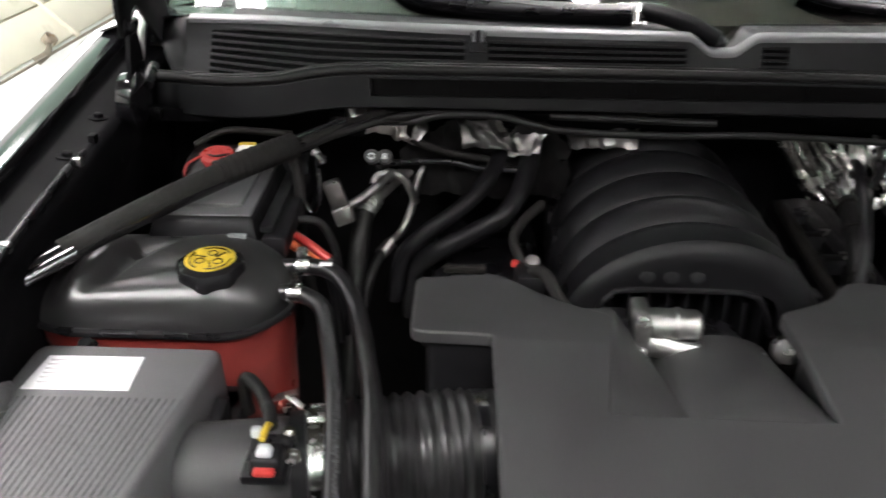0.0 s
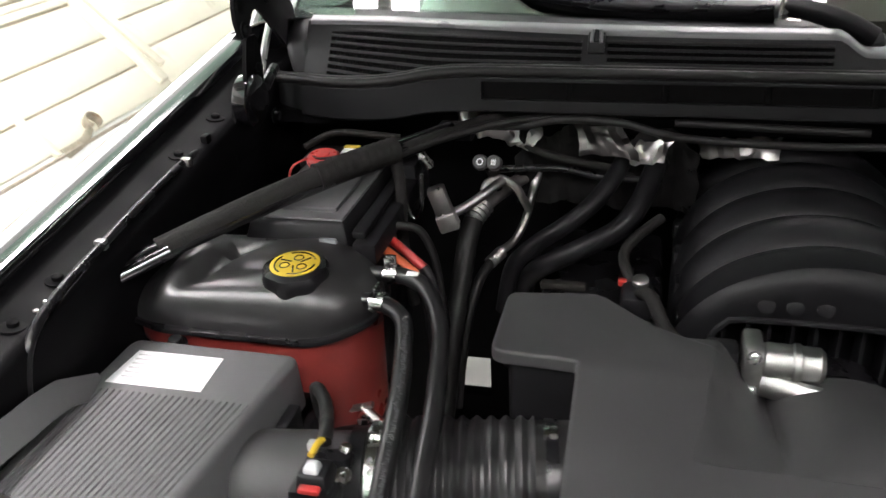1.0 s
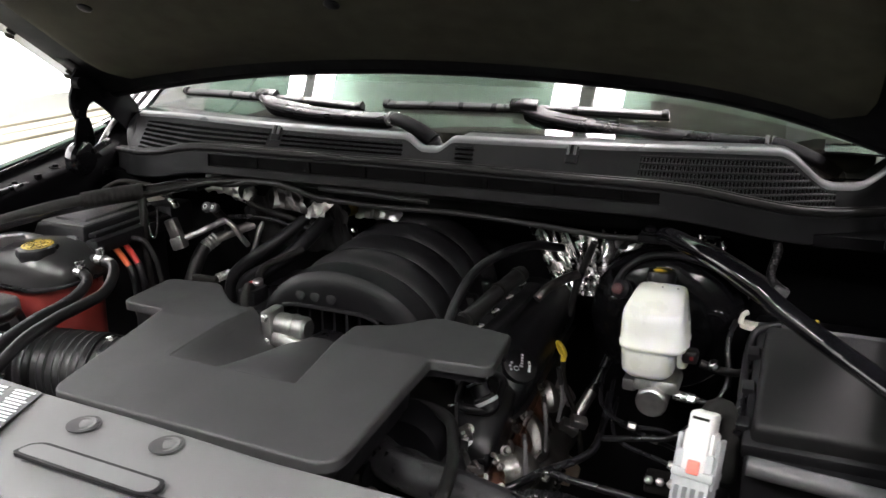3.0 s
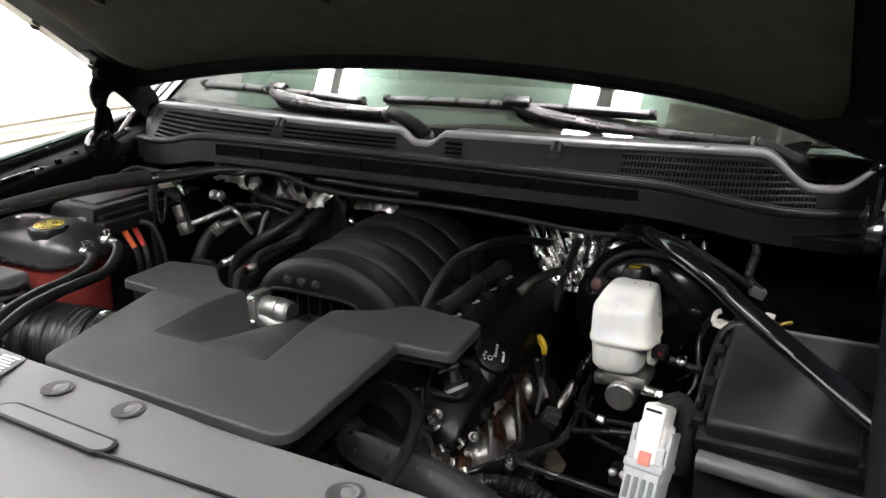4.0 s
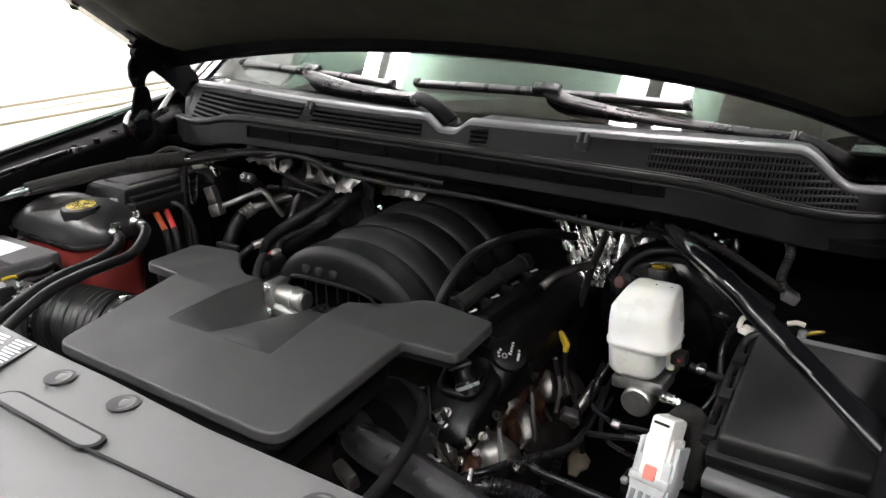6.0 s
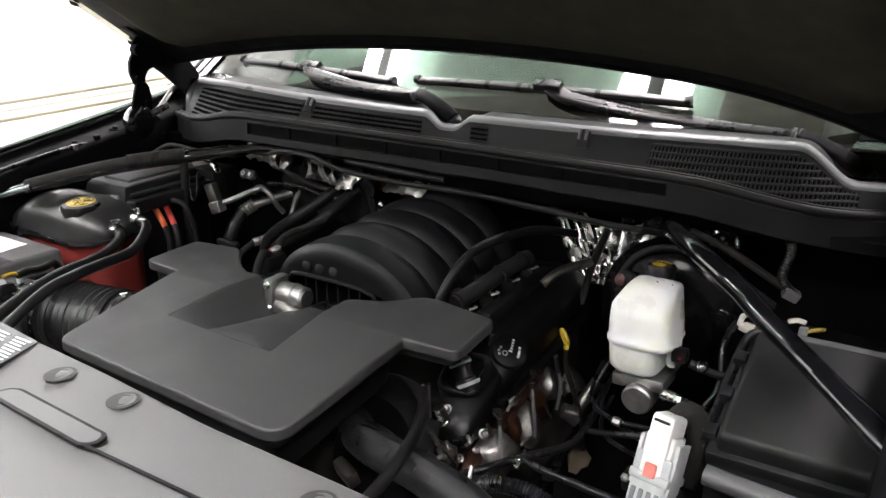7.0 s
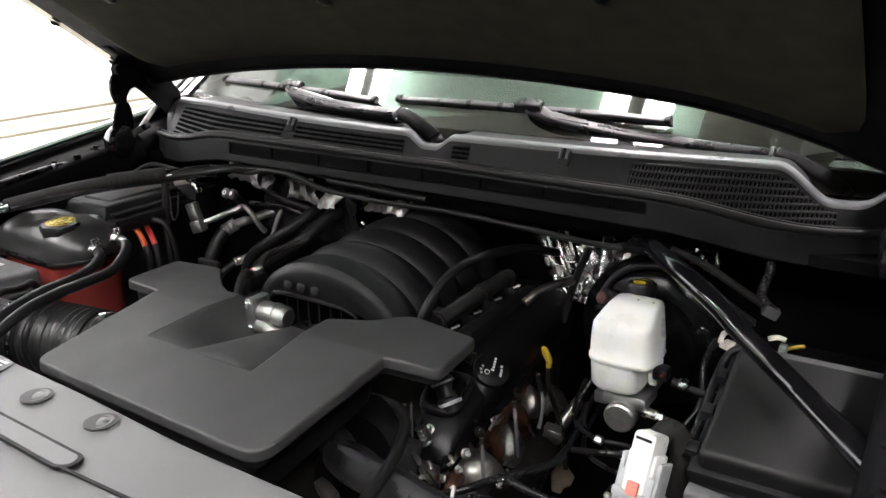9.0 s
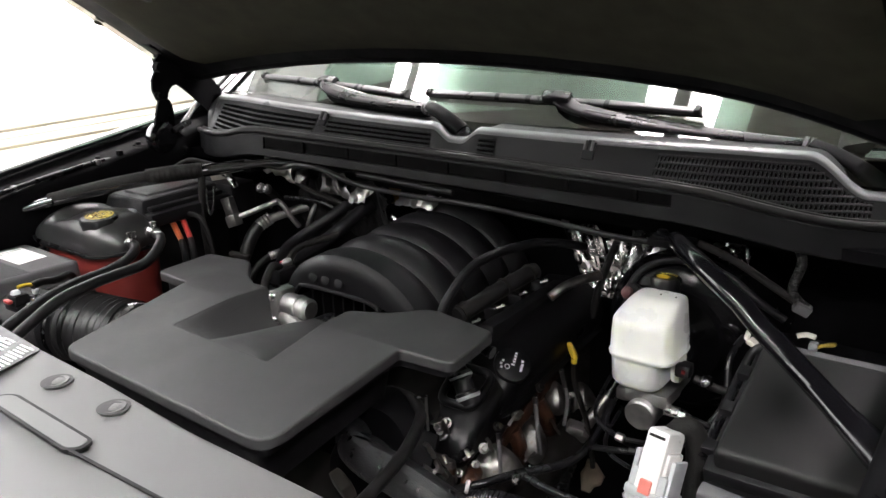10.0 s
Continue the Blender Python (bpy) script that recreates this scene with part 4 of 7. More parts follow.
            part("text_bar", box(x0, y - 0.0036, 0.0115, x0 + (0.040 - 0.012 * f) * rnd.uniform(0.7, 1.0), y, 0.0124, 0), LABEL, lab)
    # line drawings: rounded outlines
    for cx, cy, rx, ry in ((-0.291, -0.354, 0.009, 0.006), (-0.265, -0.360, 0.017, 0.0025), (-0.282, -0.380, 0.011, 0.006), (-0.252, -0.384, 0.015, 0.007), (-0.272, -0.404, 0.011, 0.004), (-0.245, -0.407, 0.009, 0.004)):
        part("drawing", tube([(cx + rx * math.cos(a), cy + ry * math.sin(a), 0.0128) for a in np.linspace(0, 6.28, 13)], 0.0012, 5, 0.004), LABEL, lab)


shroud()


# ---- intake manifold ----
def manifold():
    t = thing("intake_manifold", (0.03, 0.3, -0.15), "ribbed black moulded plastic intake manifold", "intake manifold")
    rows = []
    ny = 120
    for i in range(ny + 1):
        y = 0.146 + 0.375 * i / ny
        f = i / ny
        # five rounded runners, one behind the other
        ph = (f * 5.0) % 1.0
        bulge = 0.024 if f < 0.1 else 0.024 * (math.sin(math.pi * ph) ** 0.7)
        w, h = 0.163 - 0.016 * f + bulge * 0.5, 0.138 + bulge
        row = []
        for k in range(49):
            a = math.pi * k / 48
            row.append((0.025 - w * math.cos(a), y + 0.018 * (1 - math.sin(a)), -0.105 + 0.024 * f + h * math.sin(a) ** 0.92))
        rows.append([(row[0][0], row[0][1], -0.14)] + row + [(row[-1][0], row[-1][1], -0.14)])
    part("runner_cover", loft(rows), MANIFOLD, t)
    # the mouth: a flat-topped rim over a hollow, its shade a near-black sheet
    rim = [(-0.104, -0.080), (-0.100, -0.040), (-0.086, -0.020), (-0.062, -0.012), (0.080, -0.014), (0.106, -0.030), (0.126, -0.066), (0.130, -0.085)]
    part("mouth_rim", tube([(x, 0.139 + 0.012 * (z < -0.05), z) for x, z in rim], 0.0042, 8, 0.012), MANIFOLD, t)
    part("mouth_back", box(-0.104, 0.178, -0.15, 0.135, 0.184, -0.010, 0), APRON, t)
    for k in range(9):
        x = -0.085 + 0.025 * k
        part("mouth_web", box(x - 0.002, 0.147, -0.13, x + 0.002, 0.180, -0.016 if 0 < k < 7 else -0.035, 0), PLASTIC, t)
    rows = []
    inner = []
    for k in range(33):
        a = math.pi * k / 32
        x = 0.016 - 0.118 * math.copysign(abs(math.cos(a)) ** 0.50, math.cos(a))
        z = -0.082 + 0.069 * abs(math.sin(a)) ** 0.45
        inner.append((x, 0.139 + 0.012 * (1 - abs(math.sin(a))), z))
    for y, g in ((0.1345, -0.034), (0.1330, -0.026), (0.1345, -0.015), (0.1385, -0.006), (0.1465, 0.0)):
        row = []
        for k in range(33):
            a = math.pi * k / 32
            row.append((0.025 - (0.175 + g) * math.cos(a), y + 0.018 * (1 - math.sin(a)), -0.105 + (0.162 + g) * math.sin(a) ** 0.92))
        rows.append(row)
    part("front_face", loft([inner] + rows), MANIFOLD, t)
    for x in (-0.044, -0.014, 0.018):
        part("boss", lathe([(0.0095, 0), (0.0095, 0.0022), (0.0070, 0.0032)], along((x, 0.1365, 0.009), (0, -1, 0.25)), 16), MANIFOLD, t)
    part("side_ear", box(-0.150, 0.135, -0.09, -0.118, 0.165, -0.055, 0.008), MANIFOLD, t)
    for i in range(4):
        y = 0.17 + 0.085 * i
        part("flange_lug", box(0.165, y, -0.06, 0.20, y + 0.03, -0.035, 0.006), MANIFOLD, t)
        part("flange_lug", box(-0.14, y, -0.06, -0.11, y + 0.03, -0.035, 0.006), MANIFOLD, t)


manifold()


def throttle():
    t = thing("throttle_body", (0.02, 0.08, -0.10), "bare cast aluminium throttle body with motor housing", "throttle body")
    part("motor", lathe([(0.015, 0), (0.019, 0.003), (0.020, 0.008), (0.0195, 0.030), (0.0215, 0.032), (0.0215, 0.038), (0.0195, 0.040), (0.0195, 0.058), (0.015, 0.063)], along((-0.052, 0.075, -0.022), (1, -0.05, 0)), 24), ALUMINIUM, t)
    part("flange", box(-0.072, 0.052, -0.055, -0.052, 0.098, 0.004, 0.005), ALUMINIUM, t)
    bm = tube([(-0.05, 0.065, -0.045), (0.0, 0.05, -0.048), (0.05, 0.045, -0.050), (0.085, 0.05, -0.058)], 0.012, 10, r1=0.009, flat=1.3)
    part("linkage", bm, ALUMINIUM, t)
    part("bore", lathe([(0.058, -0.04), (0.060, 0.0), (0.060, 0.02), (0.05, 0.022), (0.046, 0.0), (0.046, -0.04)], along((0.03, 0.075, -0.095), (0, -1, 0)), 30), SATIN, t, "black rubber intake collar")
    for dx, dz in ((-0.062, -0.005), (-0.062, -0.048), (0.086, -0.055)):
        part("screw", bolt((dx, 0.052, dz), (0, -1, 0.2), 0.005, 0.005), ZINC, t)
    part("plug", box(-0.110, 0.068, -0.048, -0.074, 0.10, -0.012, 0.006), PLASTIC, t, "black electrical plug")
    part("plug_tab", box(-0.098, 0.066, -0.030, -0.084, 0.070, -0.024, 0.001), ORANGE, t)
    part("cap", lathe([(0.018, 0), (0.02, 0.006), (0.016, 0.012)], along((0.115, 0.06, -0.045), (-0.3, -1, 0.3)), 16), ZINC, t)


throttle()


# ---- coolant tank, its hoses, the air box and the battery ----
def tank_outline(grow=0.0):
    return rounded([(-0.790 - grow, 0.035 - grow), (-0.745, 0.006 - grow), (-0.535, 0.004 - grow), (-0.480 + grow, 0.045 - grow), (-0.480 + grow, 0.135 + grow), (-0.55, 0.175 + grow), (-0.76, 0.165 + grow), (-0.790 - grow, 0.12)], [0.02, 0.05, 0.05, 0.04, 0.04, 0.04, 0.04, 0.03], 6)


def tank():
    t = thing("coolant_tank", (-0.63, 0.09, -0.16), "coolant tank, black lumpy top over red lower half", "coolant tank")
    base = tank_outline()
    cx, cy = -0.635, 0.09
    rows = []
    for k in range(29):
        f = (k / 28) ** 0.8
        s = math.cos(f * math.pi / 2) ** 0.52 if f < 1 else 0.0
        row = []
        for p in base:
            x, y = cx + (p[0] - cx) * max(s, 0.02), cy + (p[1] - cy) * max(s, 0.02)
            groove = x + 0.668 - 0.35 * (y - 0.09)
            top = 0.058 + 0.008 * math.exp(-((x + 0.545) / 0.05) ** 2) - 0.017 * math.exp(-(groove / 0.015) ** 2) - 0.013 * math.exp(-((x + 0.742) / 0.015) ** 2) - 0.016 * max(0, min(1, (-0.715 - x) / 0.06)) ** 1.5
            top += 0.006 * math.exp(-((x + 0.705) / 0.022) ** 2 - ((y - 0.085) / 0.04) ** 2) - 0.008 * math.exp(-((y - 0.060 - 0.2 * (x + 0.62)) / 0.014) ** 2) * math.exp(-((x + 0.625) / 0.035) ** 2)
            z = -0.002 + (top + 0.002) * math.sin(f * math.pi / 2) ** 0.85
            row.append((x, y, z))
        rows.append(row)
    part("upper_half", loft(rows, True, True), TANK_TOP, t, "glossy black lumpy upper shell", angle=60)
    out = tank_outline(0.006)
    bm = prism(out, -0.006, 0.0, 0.002, 2)
    for v in bm.verts:
        v.co.z += 0.004 * math.sin((v.co.x + 0.5) * 42)
    part("seam", bm, SATIN, t, "wavy welded seam")
    rows = []
    for k in range(11):
        f = k / 10
        row = []
        for p in tank_outline(-0.004):
            x, y = p[0], p[1]
            # the lower shell draws in towards the hose side
            left = -0.79 + 0.20 * f ** 1.3
            x = max(x, left)
            x = -0.50 + (x + 0.50) * (1 - 0.10 * f)
            row.append((x, cy + (y - cy) * (1 - 0.15 * f), -0.005 - 0.15 * f))
        rows.append(row)
    part("lower_half", loft(rows, True, True), RED_TANK, t, "translucent red lower shell")
    part("drain_neck", tube([(-0.50, 0.05, -0.135), (-0.478, 0.035, -0.14), (-0.46, 0.02, -0.145)], 0.012, 12), RED_TANK, t)
    cap = part("cap", lathe([(0.036, 0), (0.039, 0.004), (0.039, 0.022), (0.036, 0.028), (0.028, 0.030)], Matrix.Translation((-0.566, 0.055, 0.036)) @ pose(0, 0, 0, 3, 0, 0), 48, 8, 0.03), SATIN, t, "black ridged screw cap")
    part("cap_print", lathe([(0.027, 0), (0.029, 0.0012), (0.028, 0.0015)], Matrix.Translation((-0.566, 0.055, 0.0655)) @ pose(0, 0, 0, 3, 0, 0), 32), YELLOW, cap, "yellow printed disc")
    top = Matrix.Translation((-0.566, 0.055, 0.0668)) @ pose(0, 0, 0, 3, 0, 0)
    for k in range(3):
        a0 = 2.094 * k + 0.5
        part("cap_symbol", tube([top @ Vector((0.0235 * math.cos(a), 0.0235 * math.sin(a), 0.0002)) for a in np.linspace(a0, a0 + 1.6, 9)], 0.0011, 5), SATIN, cap)
        part("cap_symbol", tube([top @ Vector((0.006 * math.cos(a0), 0.006 * math.sin(a0), 0.0002)), top @ Vector((0.020 * math.cos(a0 + 0.25), 0.020 * math.sin(a0 + 0.25), 0.0002))], 0.0012, 5), SATIN, cap)
        part("cap_symbol", tube([top @ Vector((0.012 * math.cos(a0 + 1.05) + 0.0055 * math.cos(b), 0.012 * math.sin(a0 + 1.05) + 0.0055 * math.sin(b), 0.0002)) for b in np.linspace(0, 6.28, 11)], 0.0009, 5), SATIN, cap)
    for (x, y, z) in ((-0.501, 0.063, 0.018), (-0.499, 0.113, 0.026)):
        part("nozzle", tube([(x - 0.03, y, z - 0.002), (x + 0.012, y - 0.002, z)], 0.008, 12), SATIN, t)
    part("corner_tab", box(-0.794, 0.012, -0.022, -0.778, 0.026, 0.0, 0.004), material("dull_pink_plastic", (0.35, 0.12, 0.11), 0.5), t, "dull pink tab at the seam")
    part("screw", bolt((-0.512, 0.035, 0.012), (0.4, -1, 0.6), 0.006, 0.006), ZINC, t)


tank()


def clamp(p, d, r, w=0.012):
    bm = lathe([(r, -w / 2), (r + 0.0016, -w / 2), (r + 0.0016, w / 2), (r, w / 2)], along(p, d), 20)
    s = Vector(d).cross((0, 0, 1)).normalized() if abs(Vector(d).z) < 0.9 else Vector((1, 0, 0))
    up = s.cross(Vector(d)).normalized()
    for o in (-0.004, 0.004):
        put(bm, box(-0.002, -0.006, 0, 0.002, 0.006, 0.013, 0.001, m=along(Vector(p) + up * r + s * o, up)))
    return bm


def coolant_hoses():
    a = thing("coolant_hose", (-0.50, 0.06, 0.0), "black rubber coolant hose with pale print and zinc clamp", "hose", "coolant tank hoses")
    pa = [(-0.506, 0.063, 0.018), (-0.470, 0.060, 0.020), (-0.440, 0.042, 0.014), (-0.428, 0.005, 0.002), (-0.416, -0.050, -0.001), (-0.405, -0.11, 0.000), (-0.396, -0.18, -0.010), (-0.389, -0.26, -0.036), (-0.38, -0.36, -0.08)]
    part("hose", tube(pa, 0.0100, 14), HOSE, a)
    part("clamp", clamp((-0.472, 0.0605, 0.0200), (1, -0.1, 0), 0.0108, 0.016), ZINC, a, "bright spring clamp")
    path = smooth_path(pa)
    rnd = random.Random(2)
    i = 9
    while i < len(path) - 8:
        d = (path[i + 1] - path[i]).normalized()
        up = Vector((0.25, -0.35, 1)).normalized()
        up = (up - d * up.dot(d)).normalized()
        for q in range(3):
            L, W = rnd.uniform(0.0012, 0.0028), rnd.uniform(0.0008, 0.0030)
            o = rnd.uniform(-0.002, 0.002)
            part("print", box(o - W, -L / 2, -0.0004, o + W, L / 2, 0.0003, 0, m=Matrix.Translation(path[i] + d * (0.0026 * q) + up * 0.0099) @ Matrix((d.cross(up), d, up)).transposed().to_4x4()), PRINT_AND_GLINT, a)
        i += 1
    b = thing("coolant_hose", (-0.50, 0.11, 0.0), "plain black rubber coolant hose with zinc clamp", "hose", "coolant tank hoses")
    part("hose", tube([(-0.504, 0.113, 0.026), (-0.465, 0.110, 0.030), (-0.430, 0.098, 0.026), (-0.406, 0.066, 0.012), (-0.392, 0.025, 0.000), (-0.378, -0.05, 0.002), (-0.367, -0.11, 0.003), (-0.359, -0.19, -0.010), (-0.35, -0.34, -0.08)], 0.0100, 14), HOSE, b)
    part("clamp", clamp((-0.470, 0.1105, 0.0298), (1, -0.05, 0.05), 0.0108, 0.016), ZINC, b, "bright spring clamp")
    part("label", box(-0.449, 0.096, 0.0372, -0.434, 0.105, 0.0392, 0.001), LABEL, b, "small white paper label")


coolant_hoses()


def air_box():
    t = thing("air_filter_box", (-0.64, -0.15, -0.25), "black ribbed air filter box with a white label", "air filter box")
    lid = rounded([(-0.755, -0.285), (-0.565, -0.285), (-0.538, -0.014), (-0.750, -0.010)], [0.02, 0.02, 0.015, 0.02])
    bm = taper(prism(lid, -0.075, -0.006, 0.009, 4), -0.075, -0.006, 0.97, 0.98, -0.65, -0.15)
    part("lid", bm, LID, t)
    body = rounded([(-0.775, -0.30), (-0.55, -0.30), (-0.52, -0.005), (-0.77, 0.0)], 0.02)
    part("body", prism(body, -0.26, -0.07, 0.006, 2), PLASTIC, t)
    part("flange", prism(rounded([(-0.785, -0.305), (-0.54, -0.305), (-0.515, 0.0), (-0.78, 0.004)], 0.02), -0.082, -0.070, 0.003, 2), PLASTIC, t)
    for k in range(24):
        f = (k + 0.5) / 24
        xa, xb = -0.738 + 0.160 * f, -0.738 + 0.182 * f
        part("rib", tube([(xa, -0.270, -0.0065), (xb, -0.112, -0.0065)], 0.0023, 6), LID, t)
    lab = part("label", prism([(-0.729, -0.100), (-0.618, -0.100), (-0.621, -0.040), (-0.724, -0.040)], -0.007, -0.0052, 0.0), LABEL, t, "white paper label with faint print")
    for k in range(6):
        y = -0.047 - k * 0.008
        part("text_bar", box(-0.719 + 0.0005 * k, y - 0.003, -0.0053, -0.700, y, -0.0047, 0), INK, lab)
    for x, y in ((-0.535, -0.08), (-0.545, -0.24)):
        part("catch", box(x - 0.006, y - 0.02, -0.085, x + 0.008, y + 0.02, -0.04, 0.003), PLASTIC, t)
    part("corner_stud", bolt((-0.70, -0.004, -0.02), (0, -0.2, 1), 0.008, 0.012), PLASTIC, t)


air_box()


def intake_duct():
    t = thing("intake_duct", (-0.4, -0.11, -0.14), "black corrugated intake duct with a steel band clamp", "intake duct")

    def run(a, b, r, r1=None, rib=0.0, lift=0.0):
        """A stretch of the duct between two places along the truck's width."""
        pts = [(x, -0.140 + 0.16 * (x + 0.56), -0.086 + lift + 0.005 * (x + 0.56)) for x in np.linspace(a, b, 4)]
        return tube(pts, r, 36, 0.003 if rib else 0.02, rib=rib, pitch=0.0145, r1=r1)

    part("sensor_housing", run(-0.56, -0.432, 0.057, 0.055), COVER, t, "smooth black sensor housing")
    part("collar", run(-0.450, -0.434, 0.060), PLASTIC, t)
    part("band_clamp", run(-0.432, -0.414, 0.0585), ZINC, t, "bright steel band clamp")
    part("clamp_screw", box(-0.434, -0.112, -0.032, -0.412, -0.092, -0.022, 0.002), ZINC, t)
    part("bellows", run(-0.414, -0.272, 0.061, rib=0.0055, lift=0.006), BELLOWS, t, "black rubber bellows")
    part("cuff", run(-0.275, -0.19, 0.060, lift=0.008), RUBBER, t)
    part("cuff_band", run(-0.262, -0.250, 0.0615, lift=0.008), SATIN, t)
    part("band_screw", box(-0.264, -0.10, -0.020, -0.250, -0.084, -0.012, 0.002), ZINC, t)
    s = thing("air_sensor_plug", (-0.46, -0.18, -0.022), "black sensor plug with red locking tab and yellow wires", "sensor plug")
    part("sensor_body", box(-0.482, -0.205, -0.034, -0.438, -0.140, -0.022, 0.004), SATIN, s)
    part("plug_body", taper(box(-0.474, -0.205, -0.024, -0.442, -0.172, -0.004, 0.004), -0.024, -0.004, 0.85, 0.8, -0.458, -0.188), PLASTIC, s)
    part("plug_cap", taper(box(-0.467, -0.200, -0.006, -0.451, -0.184, 0.003, 0.003), -0.006, 0.003, 0.75, 0.7, -0.459, -0.190), PALE_GREY, s, "aged white plug cap")
    part("wire", tube([(-0.462, -0.186, 0.006), (-0.461, -0.170, 0.007), (-0.460, -0.156, 0.002)], 0.0032, 8), YELLOW, s, "yellow wire")
    part("plug_tab", box(-0.467, -0.213, -0.016, -0.447, -0.204, -0.010, 0.002), RED, s, "red locking tab")
    part("washer", lathe([(0.0035, 0), (0.0035, 0.002), (0.0085, 0.002), (0.0085, 0)], along((-0.437, -0.178, -0.021), (0.2, -0.4, 1)), 18), ZINC, s)
    part("white_clip", box(-0.482, -0.152, -0.022, -0.472, -0.142, -0.012, 0.002), PALE_GREY, s, "pale clip")
    part("screw", bolt((-0.446, -0.142, -0.020), (0.2, -0.2, 1), 0.004, 0.005), ZINC, s)
    part("lead", tube([(-0.459, -0.160, 0.001), (-0.464, -0.140, 0.002), (-0.474, -0.115, -0.006), (-0.484, -0.092, -0.010), (-0.497, -0.072, -0.012), (-0.508, -0.058, -0.018), (-0.514, -0.045, -0.04), (-0.515, -0.035, -0.08)], 0.0072, 12), RUBBER, s)
    p = thing("pipe_clip", (-0.47, 0.01, -0.1), "zinc spring clip on a short black pipe", "pipe clip")
    part("pipe", tube([(-0.53, 0.0, -0.14), (-0.49, -0.015, -0.115), (-0.45, -0.03, -0.10), (-0.42, -0.03, -0.10)], 0.013, 12), RUBBER, p)
    part("clip", clamp((-0.465, -0.025, -0.105), (1, -0.3, 0.3), 0.0138), ZINC, p)
    for a, b in (((-0.490, -0.008, -0.082), (-0.462, -0.016, -0.066)), ((-0.484, -0.018, -0.070), (-0.470, 0.000, -0.078)), ((-0.476, -0.012, -0.072), (-0.458, -0.020, -0.084))):
        part("clip_prong", wobble(bar([a, b], (0, -0.4, 0.9), 0.008, 0.005), 0.003, 80, a[0]), STEEL, p)


intake_duct()


def battery():
    t = thing("battery_fuse_box", (-0.60, 0.24, -0.1), "black battery with a stepped fuse box lid on top", "battery box")
    part("case", box(-0.665, 0.135, -0.20, -0.520, 0.345, 0.036, 0.006), PLASTIC, t)
    part("lid_rim", box(-0.672, 0.122, 0.034, -0.512, 0.350, 0.046, 0.003), PLASTIC, t)
    part("lid", taper(box(-0.668, 0.126, 0.044, -0.526, 0.345, 0.080, 0.006), 0.044, 0.080, 0.86, 0.90, -0.590, 0.235), PLASTIC, t)
    # steps paler than the lid below: the lit top is put into the colour
    part("lid_step", box(-0.652, 0.142, 0.076, -0.538, 0.332, 0.0825, 0.003), LID, t)
    part("lid_step", box(-0.634, 0.162, 0.081, -0.552, 0.315, 0.0885, 0.003), LID, t)
    part("side_ledge", box(-0.524, 0.128, 0.030, -0.494, 0.340, 0.058, 0.004), PLASTIC, t)
    part("side_step", box(-0.528, 0.140, 0.058, -0.510, 0.330, 0.068, 0.003), PLASTIC, t)
    part("latch", box(-0.563, 0.1195, 0.046, -0.540, 0.1265, 0.066, 0.003), MID_GREY, t, "grey latch tab")
    part("latch_slot", box(-0.558, 0.1185, 0.053, -0.545, 0.120, 0.058, 0.0005), PLASTIC, t)
    for x0 in (-0.635, -0.612, -0.592):
        part("slot", box(x0, 0.1245, 0.052, x0 + 0.016, 0.1285, 0.058, 0.001), SATIN, t)
    part("latch", box(-0.650, 0.118, 0.040, -0.630, 0.124, 0.046, 0.001), MID_GREY, t)
    part("rear_shelf", box(-0.680, 0.346, 0.0, -0.50, 0.42, 0.075, 0.01), PLASTIC, t)
    c = thing("battery_terminal_cover", (-0.612, 0.281, 0.086), "red plastic positive terminal cover with a pale tag", "terminal cover")
    part("dome", lathe([(0.018, -0.018), (0.023, -0.006), (0.023, -0.001), (0.020, 0.002), (0.010, 0.003), (0.009, 0.0045), (0.003, 0.005)], along((-0.612, 0.283, 0.108), (0, -0.15, 1)), 28), RED, c)
    part("loop", tube([(-0.630, 0.272, 0.108), (-0.646, 0.262, 0.102), (-0.650, 0.252, 0.092), (-0.643, 0.244, 0.084), (-0.632, 0.250, 0.086)], 0.0018, 8), RED, c)
    part("tag", box(-0.582, 0.268, 0.108, -0.552, 0.292, 0.120, 0.003), LABEL, c, "pale yellow and white tag")
    part("tag_print", box(-0.582, 0.286, 0.1085, -0.560, 0.2945, 0.1215, 0.001), YELLOW, c)
    part("post", lathe([(0.017, 0), (0.017, 0.03)], Matrix.Translation((-0.610, 0.285, 0.080)), 16), PLASTIC, c)
    part("terminal", tube([(-0.65, 0.315, 0.108), (-0.61, 0.325, 0.126), (-0.56, 0.335, 0.122), (-0.52, 0.345, 0.115)], 0.005, 10), DARKMETAL, c)
    for a, b, mt, lb in (((-0.514, 0.188, 0.030), (-0.455, 0.165, 0.000), ORANGE, "orange-red sleeved battery cable"), ((-0.510, 0.213, 0.030), (-0.450, 0.184, 0.000), RED, "red sleeved battery cable")):
        w = thing("battery_cable", a, lb, "cable", "battery cables")
        p, q = Vector(a), Vector(b)
        part("sleeve", tube([p, p.lerp(q, 0.5) + Vector((0, 0, 0.001)), q], 0.0062, 12), mt, w)
        part("conduit", tube([p.lerp(q, 0.97), q + (q - p) * 0.2 + Vector((0, 0, -0.02)), q + (q - p) * 0.3 + Vector((0, 0, -0.10))], 0.0068, 12), PLASTIC, w)
        part("boot", tube([p - (q - p) * 0.30 + Vector((0, 0, -0.004)), p, p.lerp(q, 0.05)], 0.0078, 12), PLASTIC, w)
    w = thing("battery_cable", (-0.47, 0.25, -0.06), "thin black battery cable", "cable", "battery cables")
